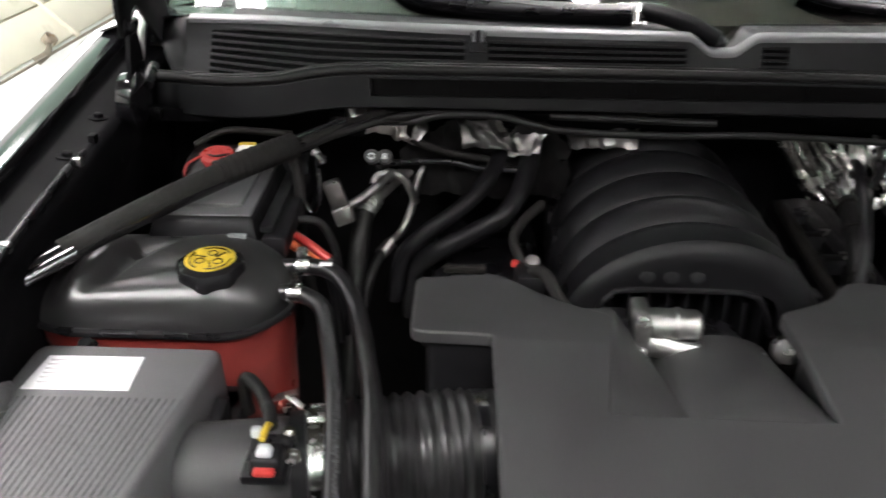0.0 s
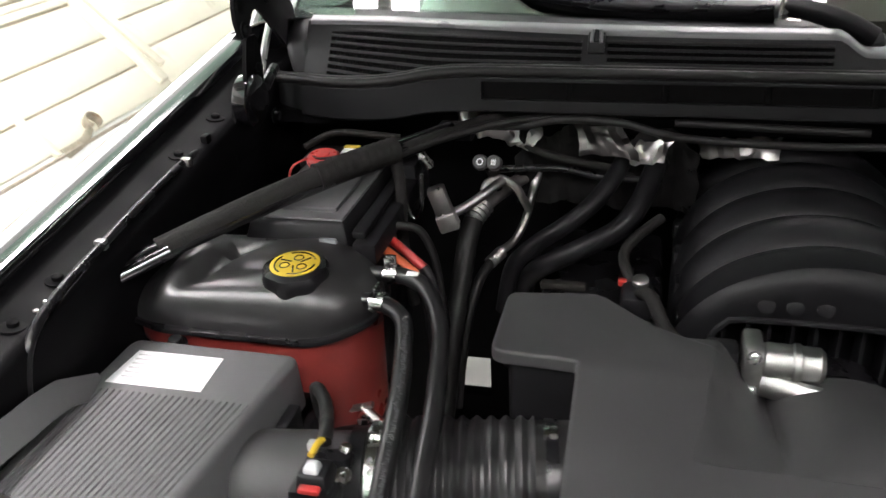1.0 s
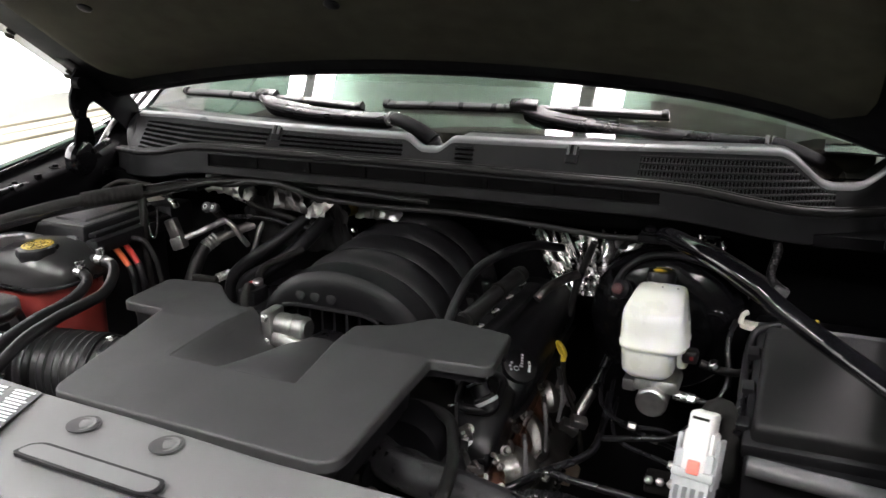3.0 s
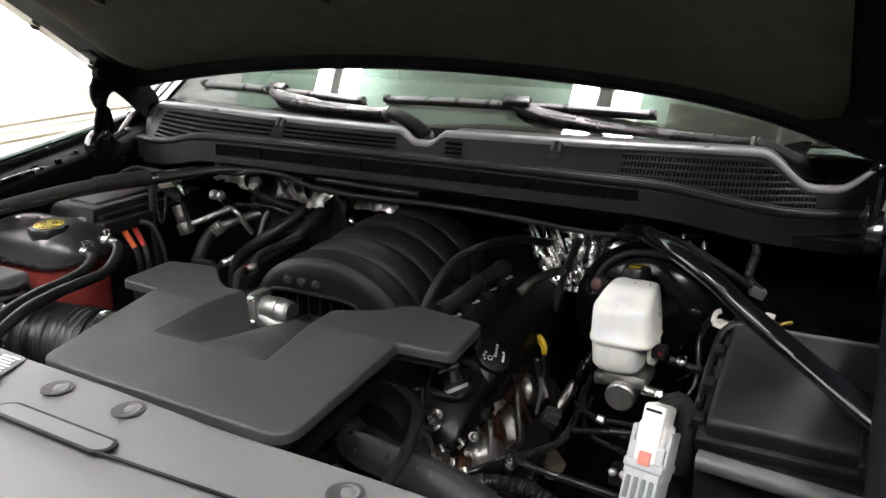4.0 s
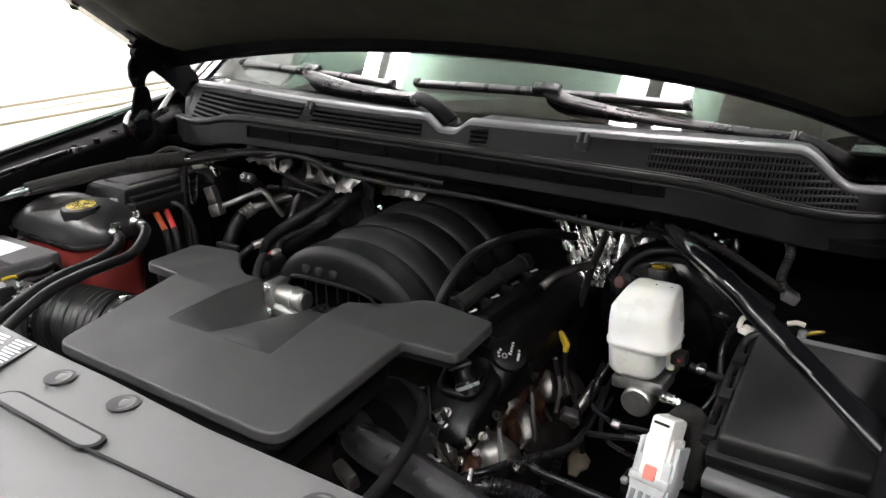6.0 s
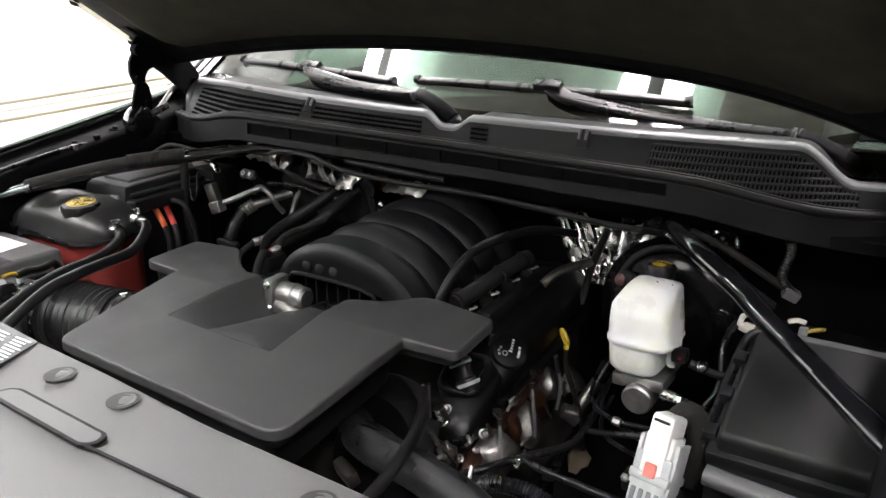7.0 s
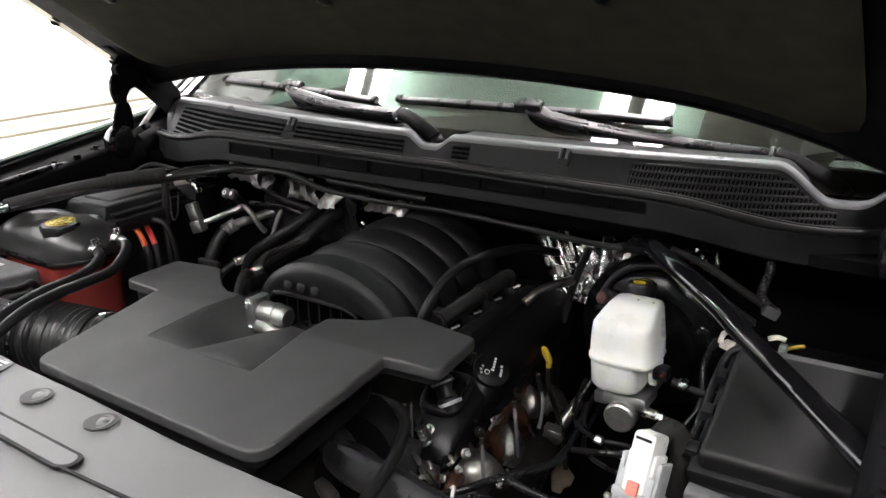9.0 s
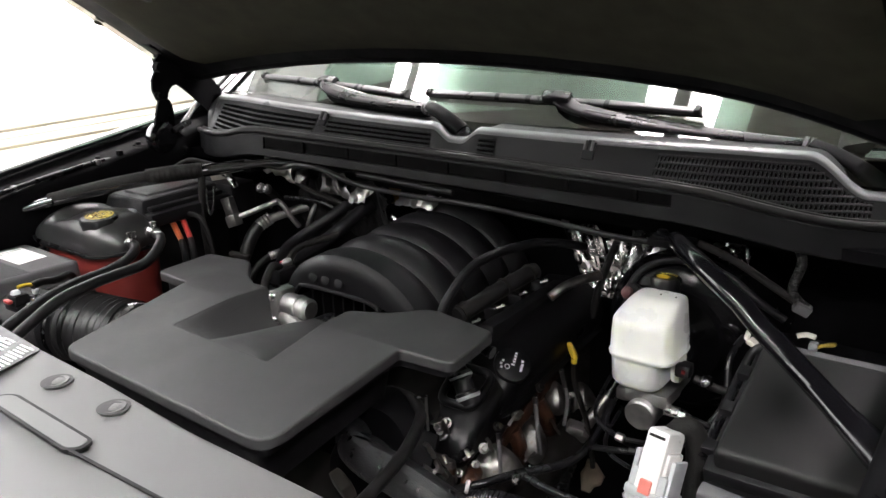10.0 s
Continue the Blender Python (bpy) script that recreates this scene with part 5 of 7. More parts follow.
    part("sleeve", tube([(-0.50, 0.22, 0.04), (-0.468, 0.225, 0.035), (-0.452, 0.232, 0.0), (-0.446, 0.235, -0.04), (-0.44, 0.24, -0.12)], 0.0055, 10), RUBBER, w)


battery()


# ---- braces, looms and hoses across the bay ----
def brace(s):
    t = thing("body_brace", (s * 0.7, 0.12, 0.05), "black painted steel tube brace from cowl to fender", "brace", "body braces")
    if s > 0:
        pts = [(0.530, 0.368, 0.112), (0.548, 0.338, 0.122), (0.575, 0.294, 0.127), (0.619, 0.237, 0.129), (0.661, 0.198, 0.121), (0.700, 0.175, 0.105), (0.722, 0.163, 0.091), (0.798, 0.112, 0.059), (0.870, 0.042, 0.042), (0.945, -0.035, 0.030)]
        part("tube", tube(pts, 0.0148, 18, 0.012), BRACE, t)
        part("flat_end", box(0.49, 0.355, 0.100, 0.56, 0.40, 0.114, 0.004), APRON, t)
        part("flared_end", tube(pts[-3:], 0.0120, 18, 0.012, r1=0.026, flat=0.8), BRACE, t)
        part("foot", box(0.90, -0.10, 0.0, 0.96, 0.0, 0.022, 0.006), APRON, t)
        part("bolt", bolt((0.508, 0.378, 0.114), (0, 0, 1), 0.009, 0.010), APRON, t)
    else:
        pts = [(-0.815, -0.035, 0.052), (-0.77, 0.002, 0.062), (-0.715, 0.058, 0.080), (-0.62, 0.15, 0.104), (-0.53, 0.25, 0.118), (-0.47, 0.32, 0.125), (-0.445, 0.345, 0.128)]
        part("tube", tube(pts, 0.0135, 16, 0.012), PAINT, t)
        for off in (-0.0075, 0.0075):
            part("bare_end", tube([(-0.812 + off, -0.032 - off, 0.053), (-0.77 + off, 0.003 - off, 0.0625), (-0.722 + off, 0.050 - off, 0.078)], 0.0088, 14), BLUED, t, "folded bright edge at the end of the brace")
        part("flat_end", box(-0.47, 0.335, 0.116, -0.415, 0.385, 0.130, 0.004), APRON, t)
        w = thing("wiring_loom", (-0.6, 0.16, 0.1), "thick black taped wiring loom along the brace", "wiring loom")
        part("sleeve", tube([(-0.730, 0.044, 0.078), (-0.675, 0.098, 0.094), (-0.62, 0.152, 0.108), (-0.575, 0.20, 0.116)], 0.0142, 16, 0.01, r1=0.0152), TAPE, w)
        part("tape_wrap", tube([(-0.585, 0.190, 0.116), (-0.545, 0.232, 0.121), (-0.505, 0.276, 0.124)], 0.0168, 16, rib=0.0012, pitch=0.011), TAPE, w, "bunched black cloth tape")
        part("branch", tube([(-0.51, 0.27, 0.124), (-0.46, 0.318, 0.128), (-0.41, 0.375, 0.132), (-0.36, 0.41, 0.134), (-0.30, 0.43, 0.128)], 0.0085, 12), TAPE, w)
        part("branch", tube([(-0.51, 0.262, 0.118), (-0.44, 0.325, 0.128), (-0.36, 0.365, 0.138), (-0.25, 0.40, 0.136)], 0.0055, 12), RUBBER, w)
        part("drop", tube([(-0.505, 0.272, 0.112), (-0.498, 0.262, 0.07), (-0.500, 0.26, 0.0), (-0.49, 0.26, -0.1)], 0.008, 12), TAPE, w)
        part("bracket", tube([(-0.500, 0.275, 0.085), (-0.494, 0.27, 0.045), (-0.484, 0.268, 0.028), (-0.474, 0.270, 0.045), (-0.474, 0.278, 0.09)], 0.003, 8), BLUED, w)


brace(-1)
brace(1)


def loose(name, pts, r, mat, label, category, group="", seg=12, **kw):
    return solo(name, tube(pts, r, seg, **kw), mat, label, category, group)


def ac_lines():
    t = thing("air_conditioning_line", (-0.42, 0.33, 0.0), "bare aluminium air conditioning line with fittings", "refrigerant line")
    part("fitting_block", box(-0.012, -0.010, -0.022, 0.012, 0.010, 0.022, 0.003, m=pose(-0.455, 0.300, 0.042, 0, -18, 10)), STEEL, t)
    part("fitting_foot", box(-0.014, -0.012, -0.014, 0.014, 0.012, 0.012, 0.003, m=pose(-0.446, 0.300, 0.014, 0, -18, 10)), ALUMINIUM, t)
    part("pipe", tube([(-0.446, 0.305, 0.018), (-0.420, 0.325, 0.028), (-0.398, 0.345, 0.040), (-0.38, 0.37, 0.048)], 0.0065, 12), ALUMINIUM, t)
    part("pipe", tube([(-0.408, 0.372, 0.030), (-0.404, 0.376, 0.040), (-0.386, 0.376, 0.048), (-0.364, 0.376, 0.038), (-0.352, 0.386, 0.010), (-0.347, 0.40, -0.01)], 0.0058, 12), ALUMINIUM, t)
    part("pipe", tube([(-0.338, 0.45, 0.030), (-0.346, 0.44, 0.008), (-0.355, 0.428, -0.034), (-0.370, 0.41, -0.066), (-0.386, 0.385, -0.072), (-0.393, 0.365, -0.073)], 0.0062, 12), ALUMINIUM, t)
    part("crimp", tube([(-0.386, 0.378, -0.072), (-0.398, 0.350, -0.076)], 0.0082, 12, rib=0.002, pitch=0.007), STEEL, t)
    part("hose", tube([(-0.397, 0.353, -0.076), (-0.412, 0.32, -0.10), (-0.425, 0.28, -0.17), (-0.43, 0.24, -0.26)], 0.0075, 12), RUBBER, t)
    part("bright_joint", wobble(tube([(-0.508, 0.335, 0.104), (-0.494, 0.338, 0.098), (-0.484, 0.340, 0.085), (-0.480, 0.340, 0.074)], 0.0085, 12), 0.004, 60), ZINC, t, "small bright pipe joint")
    solo("paper_tag", wobble(box(-0.018, -0.0015, -0.010, 0.018, 0.0015, 0.010, 0.001, m=pose(-0.530, 0.335, 0.096, 20, -8, 25)), 0.002, 40), PALE_WHITE, "cream paper tag hanging on a line", "tag")
    tag = thing("service_port_caps", (-0.377, 0.37, 0.07), "pair of dark grey service port caps with white symbols", "port cap")
    for k, dx in enumerate((-0.0095, 0.0095)):
        m = along((-0.398 + dx, 0.358, 0.077), (-0.05, -0.85, 0.5))
        cap = part("cap", lathe([(0.010, 0), (0.011, 0.003), (0.011, 0.010), (0.009, 0.0125), (0.003, 0.013)], m, 20), COVER, tag)
        if k:
            for q in range(3):
                part("mark", box(-0.003 + 0.0024 * q, -0.004, 0.0128, -0.0015 + 0.0024 * q, 0.004, 0.0136, 0, m=m), LABEL, cap)
        else:
            part("mark", tube([m @ Vector((0.0042 * math.cos(a), 0.0042 * math.sin(a), 0.0132)) for a in np.linspace(0, 6.28, 11)], 0.0008, 5), LABEL, cap)
    part("stem", tube([(-0.398, 0.365, 0.072), (-0.396, 0.390, 0.045), (-0.395, 0.41, 0.0)], 0.009, 12), DARKMETAL, tag)
    h = thing("suction_hose", (-0.42, 0.33, -0.1), "black hose with a crimped aluminium ferrule", "hose")
    part("pipe", tube([(-0.335, 0.47, 0.026), (-0.370, 0.435, 0.020), (-0.411, 0.368, 0.004)], 0.0100, 14), STEEL, h)
    part("ferrule", tube([(-0.408, 0.372, 0.006), (-0.421, 0.346, -0.008)], 0.0125, 14, rib=0.003, pitch=0.0085), ALUMINIUM, h)
    part("hose", tube([(-0.420, 0.348, -0.007), (-0.425, 0.328, -0.030), (-0.430, 0.30, -0.08), (-0.436, 0.26, -0.15), (-0.44, 0.2, -0.25)], 0.0145, 14), RUBBER, h)


ac_lines()


def hoses():
    g = "engine bay hoses"
    loose("heater_hose", [(-0.166, 0.470, 0.062), (-0.172, 0.430, 0.050), (-0.190, 0.375, 0.018), (-0.215, 0.348, -0.008), (-0.255, 0.343, -0.033), (-0.306, 0.340, -0.062), (-0.335, 0.355, -0.090), (-0.350, 0.372, -0.125), (-0.355, 0.38, -0.2)], 0.0148, PLASTIC, "thick black heater hose beside the manifold", "hose", g, 16)
    loose("heater_hose", [(-0.212, 0.470, 0.064), (-0.218, 0.435, 0.054), (-0.232, 0.405, 0.036), (-0.255, 0.376, 0.014), (-0.285, 0.358, -0.008), (-0.335, 0.350, -0.045), (-0.365, 0.355, -0.085), (-0.38, 0.36, -0.16)], 0.0128, PLASTIC, "thick black heater hose beside the manifold", "hose", g, 16)
    for x, y, z in ((-0.168, 0.452, 0.058), (-0.213, 0.455, 0.060)):
        solo("hose_coupling", tube([(x - 0.004, y - 0.008, z - 0.003), (x + 0.012, y + 0.035, z + 0.012)], 0.0195, 14, rib=0.002, pitch=0.01), SATIN, "black quick coupling at the firewall", "coupling", g)
    solo("brass_coupling", tube([(-0.162, 0.492, 0.064), (-0.145, 0.515, 0.066)], 0.017, 12, rib=0.002, pitch=0.008), material("brass", (0.45, 0.30, 0.10), 0.35, 0.9), "dull brass coupling at the firewall", "coupling", g)
    loose("vacuum_hose", [(0.228, 0.150, -0.01), (0.236, 0.165, 0.022), (0.250, 0.215, 0.062), (0.272, 0.29, 0.074), (0.302, 0.37, 0.070), (0.335, 0.45, 0.045)], 0.0080, PLASTIC, "black vacuum hose arching beside the manifold", "hose", g)
    pcv = thing("breather_hose", (0.26, 0.25, -0.03), "black breather hose with bright ring clips", "hose", g)
    part("hose", tube([(0.245, 0.175, -0.015), (0.26, 0.23, -0.002), (0.275, 0.29, 0.012), (0.29, 0.35, 0.022)], 0.0145, 14), RUBBER, pcv)
    for p in ((0.247, 0.182, -0.013), (0.272, 0.275, 0.010), (0.286, 0.335, 0.020)):
        part("ring", lathe([(0.0155, -0.002), (0.0168, -0.002), (0.0168, 0.002), (0.0155, 0.002)], along(p, (0.2, 0.9, 0.2)), 18), DARKMETAL, pcv)
    rail = thing("fuel_rail", (0.24, 0.25, -0.06), "dark fuel rail with small fittings", "fuel rail")
    part("rail", tube([(0.225, 0.16, -0.055), (0.235, 0.45, -0.03)], 0.010, 12), DARKMETAL, rail)
    part("end_pipe", tube([(0.250, 0.150, -0.035), (0.285, 0.152, -0.040), (0.33, 0.150, -0.050)], 0.009, 12, rib=0.0015, pitch=0.008), SATIN, rail)
    for k in range(4):
        y = 0.19 + 0.075 * k
        part("injector_plug", box(0.235, y, -0.055, 0.268, y + 0.022, -0.030, 0.004), PLASTIC, rail)
        part("injector_clip", tube([(0.262, y + 0.002, -0.028), (0.272, y + 0.011, -0.024), (0.262, y + 0.020, -0.028)], 0.002, 6), STEEL, rail)
    loose("metal_pipe", [(0.315, 0.36, -0.028), (0.330, 0.385, -0.012), (0.350, 0.42, -0.005), (0.375, 0.47, -0.005)], 0.0085, SHIELD, "short bent steel pipe behind the valve cover", "pipe", g)
    loose("cowl_harness", [(-0.46, 0.36, 0.132), (-0.36, 0.37, 0.128), (-0.30, 0.362, 0.142), (-0.22, 0.362, 0.140), (-0.14, 0.362, 0.122), (0.0, 0.362, 0.116), (0.15, 0.362, 0.118), (0.30, 0.362, 0.112), (0.44, 0.362, 0.104), (0.53, 0.37, 0.106)], 0.0054, RUBBER, "thin black harness along the cowl", "wiring loom")
    loose("cowl_pipe", [(-0.15, 0.385, 0.135), (0.0, 0.385, 0.130), (0.09, 0.385, 0.128)], 0.0055, RUBBER, "black pipe clipped under the cowl", "pipe", g)
    loose("firewall_loop", [(-0.31, 0.40, 0.130), (-0.350, 0.40, 0.118), (-0.352, 0.41, 0.088), (-0.30, 0.42, 0.064), (-0.24, 0.425, 0.052), (-0.20, 0.43, 0.035)], 0.0060, TAPE, "black taped loom looping at the firewall", "wiring loom")
    loose("firewall_pipe", [(-0.406, 0.420, 0.043), (-0.307, 0.420, 0.049), (-0.241, 0.420, 0.038), (-0.160, 0.420, 0.037)], 0.005, SATIN, "black pipe at the firewall", "pipe", g)
    plug = thing("coil_plug", (-0.20, 0.2, -0.03), "small black plug with red tab by the manifold", "plug")
    part("body", box(-0.205, 0.165, -0.045, -0.165, 0.215, -0.012, 0.008), PLASTIC, plug)
    part("tab", box(-0.209, 0.207, -0.020, -0.198, 0.218, -0.012, 0.002), RED, plug, "red tab")
    part("collar", lathe([(0.009, 0), (0.010, 0.004), (0.010, 0.010), (0.007, 0.012)], along((-0.182, 0.205, -0.014), (0, -0.3, 1)), 16), STEEL, plug)
    loose("coil_lead", [(-0.185, 0.19, -0.02), (-0.170, 0.155, 0.0), (-0.150, 0.115, -0.02), (-0.12, 0.09, -0.03), (-0.095, 0.085, -0.03)], 0.008, TAPE, "black taped lead to the throttle plug", "wiring loom")
    loose("coil_lead", [(-0.19, 0.21, -0.02), (-0.205, 0.25, 0.0), (-0.19, 0.29, 0.01), (-0.16, 0.33, 0.02)], 0.007, TAPE, "black taped lead beside the manifold", "wiring loom")
    solo("heater_valve", box(-0.30, 0.158, -0.004, -0.245, 0.170, 0.006, 0.003), DARKMETAL, "dark metal strip behind the engine cover", "bracket")


hoses()


def foil_sheet(corners, nu, nv, label, seed, fold=0.0, folds=6.0, crumple=0.008, mat=FOIL, smooth=1.0):
    """Foil between four corners: long folds run from the first side to the second, broken by creases."""
    a, b, c, d = [Vector(p) for p in corners]
    rnd = random.Random(seed)
    out = (b - a).cross(d - a).normalized()
    rows = []
    for j in range(nv + 1):
        v = j / nv
        row = []
        for i in range(nu + 1):
            u = i / nu
            p = a.lerp(b, u).lerp(d.lerp(c, u), v)
            ridge = abs(((u * folds + 0.35 * math.sin(3 * v + seed)) % 1.0) - 0.5) * 2
            p += out * (fold * (ridge ** 1.5 - 0.5) + rnd.uniform(-1, 1) * crumple)
            edge = 1.0 if j in (0, nv) or i in (0, nu) else 0.35
            p += Vector((rnd.uniform(-1, 1), 0, rnd.uniform(-1, 1))) * crumple * edge
            row.append(p)
        rows.append(row)
    bm = loft(rows)
    bmesh.ops.subdivide_edges(bm, edges=bm.edges, cuts=2, use_grid_fill=True)
    for v in bm.verts:
        q = v.co * 42 + Vector((seed * 3.1, 0, 0))
        v.co += out * ((0.5 - abs(noise.noise(q * 0.5))) * 0.012 + (0.5 - abs(noise.noise(q * 1.4))) * 0.0028) * smooth
    return solo("foil_heat_shield", thicken(bm, 0.0008), mat, label, "heat shield", angle=26)


foil_sheet([(0.235, 0.548, 0.058), (0.320, 0.545, 0.058), (0.398, 0.490, -0.060), (0.318, 0.500, -0.066)], 16, 3, "silver foil heat shield with long slanting folds", 1, 0.012, 3.5, 0.0006, smooth=0.12)
foil_sheet([(0.325, 0.545, 0.052), (0.402, 0.535, 0.046), (0.412, 0.480, -0.046), (0.366, 0.490, -0.060)], 7, 6, "crumpled bright foil heat shield at the firewall", 3, 0.008, 2.5, 0.0058, smooth=0.35)
foil_sheet([(0.388, 0.530, 0.066), (0.476, 0.505, 0.072), (0.462, 0.440, 0.028), (0.402, 0.460, -0.030)], 7, 5, "crumpled bright foil heat shield beside the booster", 12, 0.009, 2.5, 0.0058, smooth=0.35)
foil_sheet([(0.418, 0.520, 0.070), (0.515, 0.490, 0.082), (0.500, 0.455, 0.052), (0.428, 0.480, 0.036)], 6, 4, "dull creased foil sheet over the booster", 4, 0.010, 1.5, 0.004, FOIL, smooth=0.6)
foil_sheet([(0.556, 0.490, 0.092), (0.632, 0.490, 0.102), (0.632, 0.420, 0.056), (0.580, 0.420, 0.052)], 7, 6, "crumpled dull foil under the cowl", 5, 0.008, 2.2, 0.0055, FOIL, smooth=0.6)
solo("foil_pipe_wrap", wobble(wobble(tube([(-0.448, 0.412, 0.118), (-0.418, 0.416, 0.118), (-0.378, 0.420, 0.106), (-0.340, 0.425, 0.090)], 0.0190, 20, 0.005), 0.009, 55, 2.0), 0.0035, 150, 5.0), LIT_FOIL, "crumpled silver foil wrapped round a pipe", "heat shield", angle=30)
foil_sheet([(-0.286, 0.424, 0.116), (-0.222, 0.424, 0.118), (-0.190, 0.400, 0.076), (-0.272, 0.398, 0.078)], 6, 5, "crumpled dark foil saddle on the firewall plate", 7, 0.008, 2, 0.004, SADDLE, smooth=0.7)
foil_sheet([(-0.200, 0.432, 0.094), (-0.150, 0.432, 0.092), (-0.160, 0.412, 0.066), (-0.206, 0.412, 0.064)], 6, 4, "creased silver foil below the hose saddles", 9, 0.008, 2, 0.003, LIT_FOIL, smooth=0.6)
foil_sheet([(-0.112, 0.478, 0.084), (0.000, 0.470, 0.088), (-0.008, 0.444, 0.066), (-0.106, 0.450, 0.062)], 10, 4, "thin strip of silver foil behind the manifold", 8, 0.007, 4, 0.003, LIT_FOIL, smooth=0.6)
foil_sheet([(-0.150, 0.466, 0.036), (-0.108, 0.462, 0.036), (-0.112, 0.448, 0.014), (-0.146, 0.450, 0.014)], 5, 3, "small bright foil corner behind the manifold", 14, 0.007, 2, 0.003, smooth=0.6)
loose("firewall_post", [(0.352, 0.455, -0.09), (0.366, 0.455, -0.02), (0.395, 0.455, 0.062)], 0.0072, RUBBER, "thin dark post in front of the foil", "post")


def firewall_plate():
    """A dark foil-faced plate with two saddles through which the heater hoses pass."""
    top = [(-0.372, 0.060), (-0.345, 0.088), (-0.318, 0.092), (-0.298, 0.114), (-0.246, 0.116), (-0.236, 0.092), (-0.228, 0.078), (-0.210, 0.077), (-0.200, 0.092), (-0.190, 0.108), (-0.140, 0.112), (-0.125, 0.080), (-0.110, 0.074)]
    rows = []
    xs = np.linspace(-0.372, -0.110, 60)
    for x in xs:
        z1 = float(np.interp(x, [p[0] for p in top], [p[1] for p in top]))
        rows.append([(x, 0.432 + 0.016 * (z1 - z) / 0.1 + 0.004 * math.sin(70 * x), z) for z in np.linspace(z1, -0.02, 9)])
    bm = loft(rows)
    wobble(bm, 0.007, 34, 3.0)
    wobble(bm, 0.004, 95, 1.0)
    solo("firewall_heat_shield", thicken(bm, 0.0012), PLATE, "dark creased foil-faced plate with two hose saddles", "heat shield", angle=24)


firewall_plate()


# ---- the driver's side: valve cover, exhaust, brake, connectors, fuse box ----
def valve_cover():
    t = thing("valve_cover", (0.31, 0.28, -0.17), "black valve cover with round oil filler cap", "valve cover")
    rows = []
    section = ((0.222, -0.100), (0.225, -0.022), (0.236, -0.006), (0.280, 0.0), (0.318, -0.008), (0.340, -0.024), (0.351, -0.046), (0.354, -0.075), (0.350, -0.104), (0.346, -0.112), (0.356, -0.116))
    for i in range(61):
        f = i / 60
        y = 0.150 + 0.345 * f ** 1.4
        h = min(1.0, max(0.0, (y - 0.150) / 0.040))
        h = 0.45 + 0.55 * h * h * (3 - 2 * h)
        base = -0.170 + 0.10 * (y - 0.05)
        rows.append([(0.312 + (x - 0.312) * (0.70 + 0.30 * h), y, base + (dz + 0.114) * (0.12 + 0.88 * h) * 0.80) for x, dz in section])
    part("shell", loft(rows, cap=True), VALVE, t)
    n = Vector((0.55, -0.42, 0.75)).normalized()
    c = Vector((0.337, 0.196, -0.0880))
    cap = part("filler_cap", lathe([(0.030, -0.016), (0.031, 0.003), (0.030, 0.007), (0.027, 0.0085), (0.01, 0.009)], along(c, n), 40, 16, 0.010), VALVE, t, "black oil filler cap with white symbols")
    m = along(c + n * 0.0092, n, 60)
    for k in range(3):
        part("mark", box(-0.015 + k * 0.006, 0.015 + 0.002 * (k == 1), 0, -0.011 + k * 0.006, 0.019 + 0.002 * (k == 1), 0.0006, 0, m=m), LABEL, cap)
    part("mark", tube([m @ Vector((-0.009 + 0.004 * math.cos(a), 0.008 + 0.004 * math.sin(a), 0.0004)) for a in np.linspace(0, 6.28, 9)], 0.0008, 5), LABEL, cap)
    for k in range(5):
        part("mark", box(-0.004 + k * 0.0052, -0.003, 0, -0.0008 + k * 0.0052, 0.001 + 0.002 * (k == 0), 0.0006, 0, m=m), LABEL, cap)
    part("mark", box(-0.010, -0.017, 0, 0.004, -0.013, 0.0006, 0, m=m), LABEL, cap)
    part("mark", box(0.006, -0.016, 0, 0.010, -0.012, 0.0006, 0, m=m), LABEL, cap)
    # the nose: a rounded block with a deep pocket and a ribbed hose fitting standing in it
    rows = []
    for y, x0, x1, z0, z1 in ((0.190, 0.247, 0.346, -0.20, -0.090), (0.172, 0.248, 0.346, -0.20, -0.094), (0.150, 0.250, 0.346, -0.203, -0.101), (0.122, 0.254, 0.346, -0.207, -0.112), (0.094, 0.262, 0.345, -0.210, -0.128),
                              (0.072, 0.264, 0.346, -0.214, -0.143), (0.058, 0.268, 0.345, -0.214, -0.155), (0.048, 0.276, 0.340, -0.210, -0.168), (0.044, 0.286, 0.332, -0.202, -0.178)):
        rows.append([(q[0], y, q[1]) for q in rounded([(x0, z0), (x1 - 0.012, z0), (x1, z1 - 0.022), (x1 - 0.03, z1), (x0, z1)], 0.014, 4)])
    part("nose", loft(rows, True, True), VALVE, t, "rounded front block of the cover", angle=55)
    m = along((0.298, 0.122, -0.1095), (0.08, -0.42, 0.90))
    loop = [m @ Vector((p[0], p[1], 0.004)) for p in rounded([(-0.034, -0.034), (0.026, -0.038), (0.036, 0.034), (-0.030, 0.040)], 0.020, 5)]
    part("pocket_rim", tube(loop + loop[:2], 0.0072, 10, 0.006), VALVE, t, "raised rounded rim of the pocket")
    # black sheet in place of the shade inside the pocket
    part("pocket_floor", prism([(p[0], p[1]) for p in rounded([(-0.032, -0.032), (0.025, -0.036), (0.034, 0.032), (-0.028, 0.038)], 0.018, 5)], 0.001, 0.003, 0.0), RECESS_SHADE, t, "pocket floor with its shade painted black").matrix_basis = m
    fit_m = along((0.314, 0.105, -0.114), (-0.52, 0.16, 0.84)) @ Matrix.Diagonal((1.2, 1.2, 1, 1))
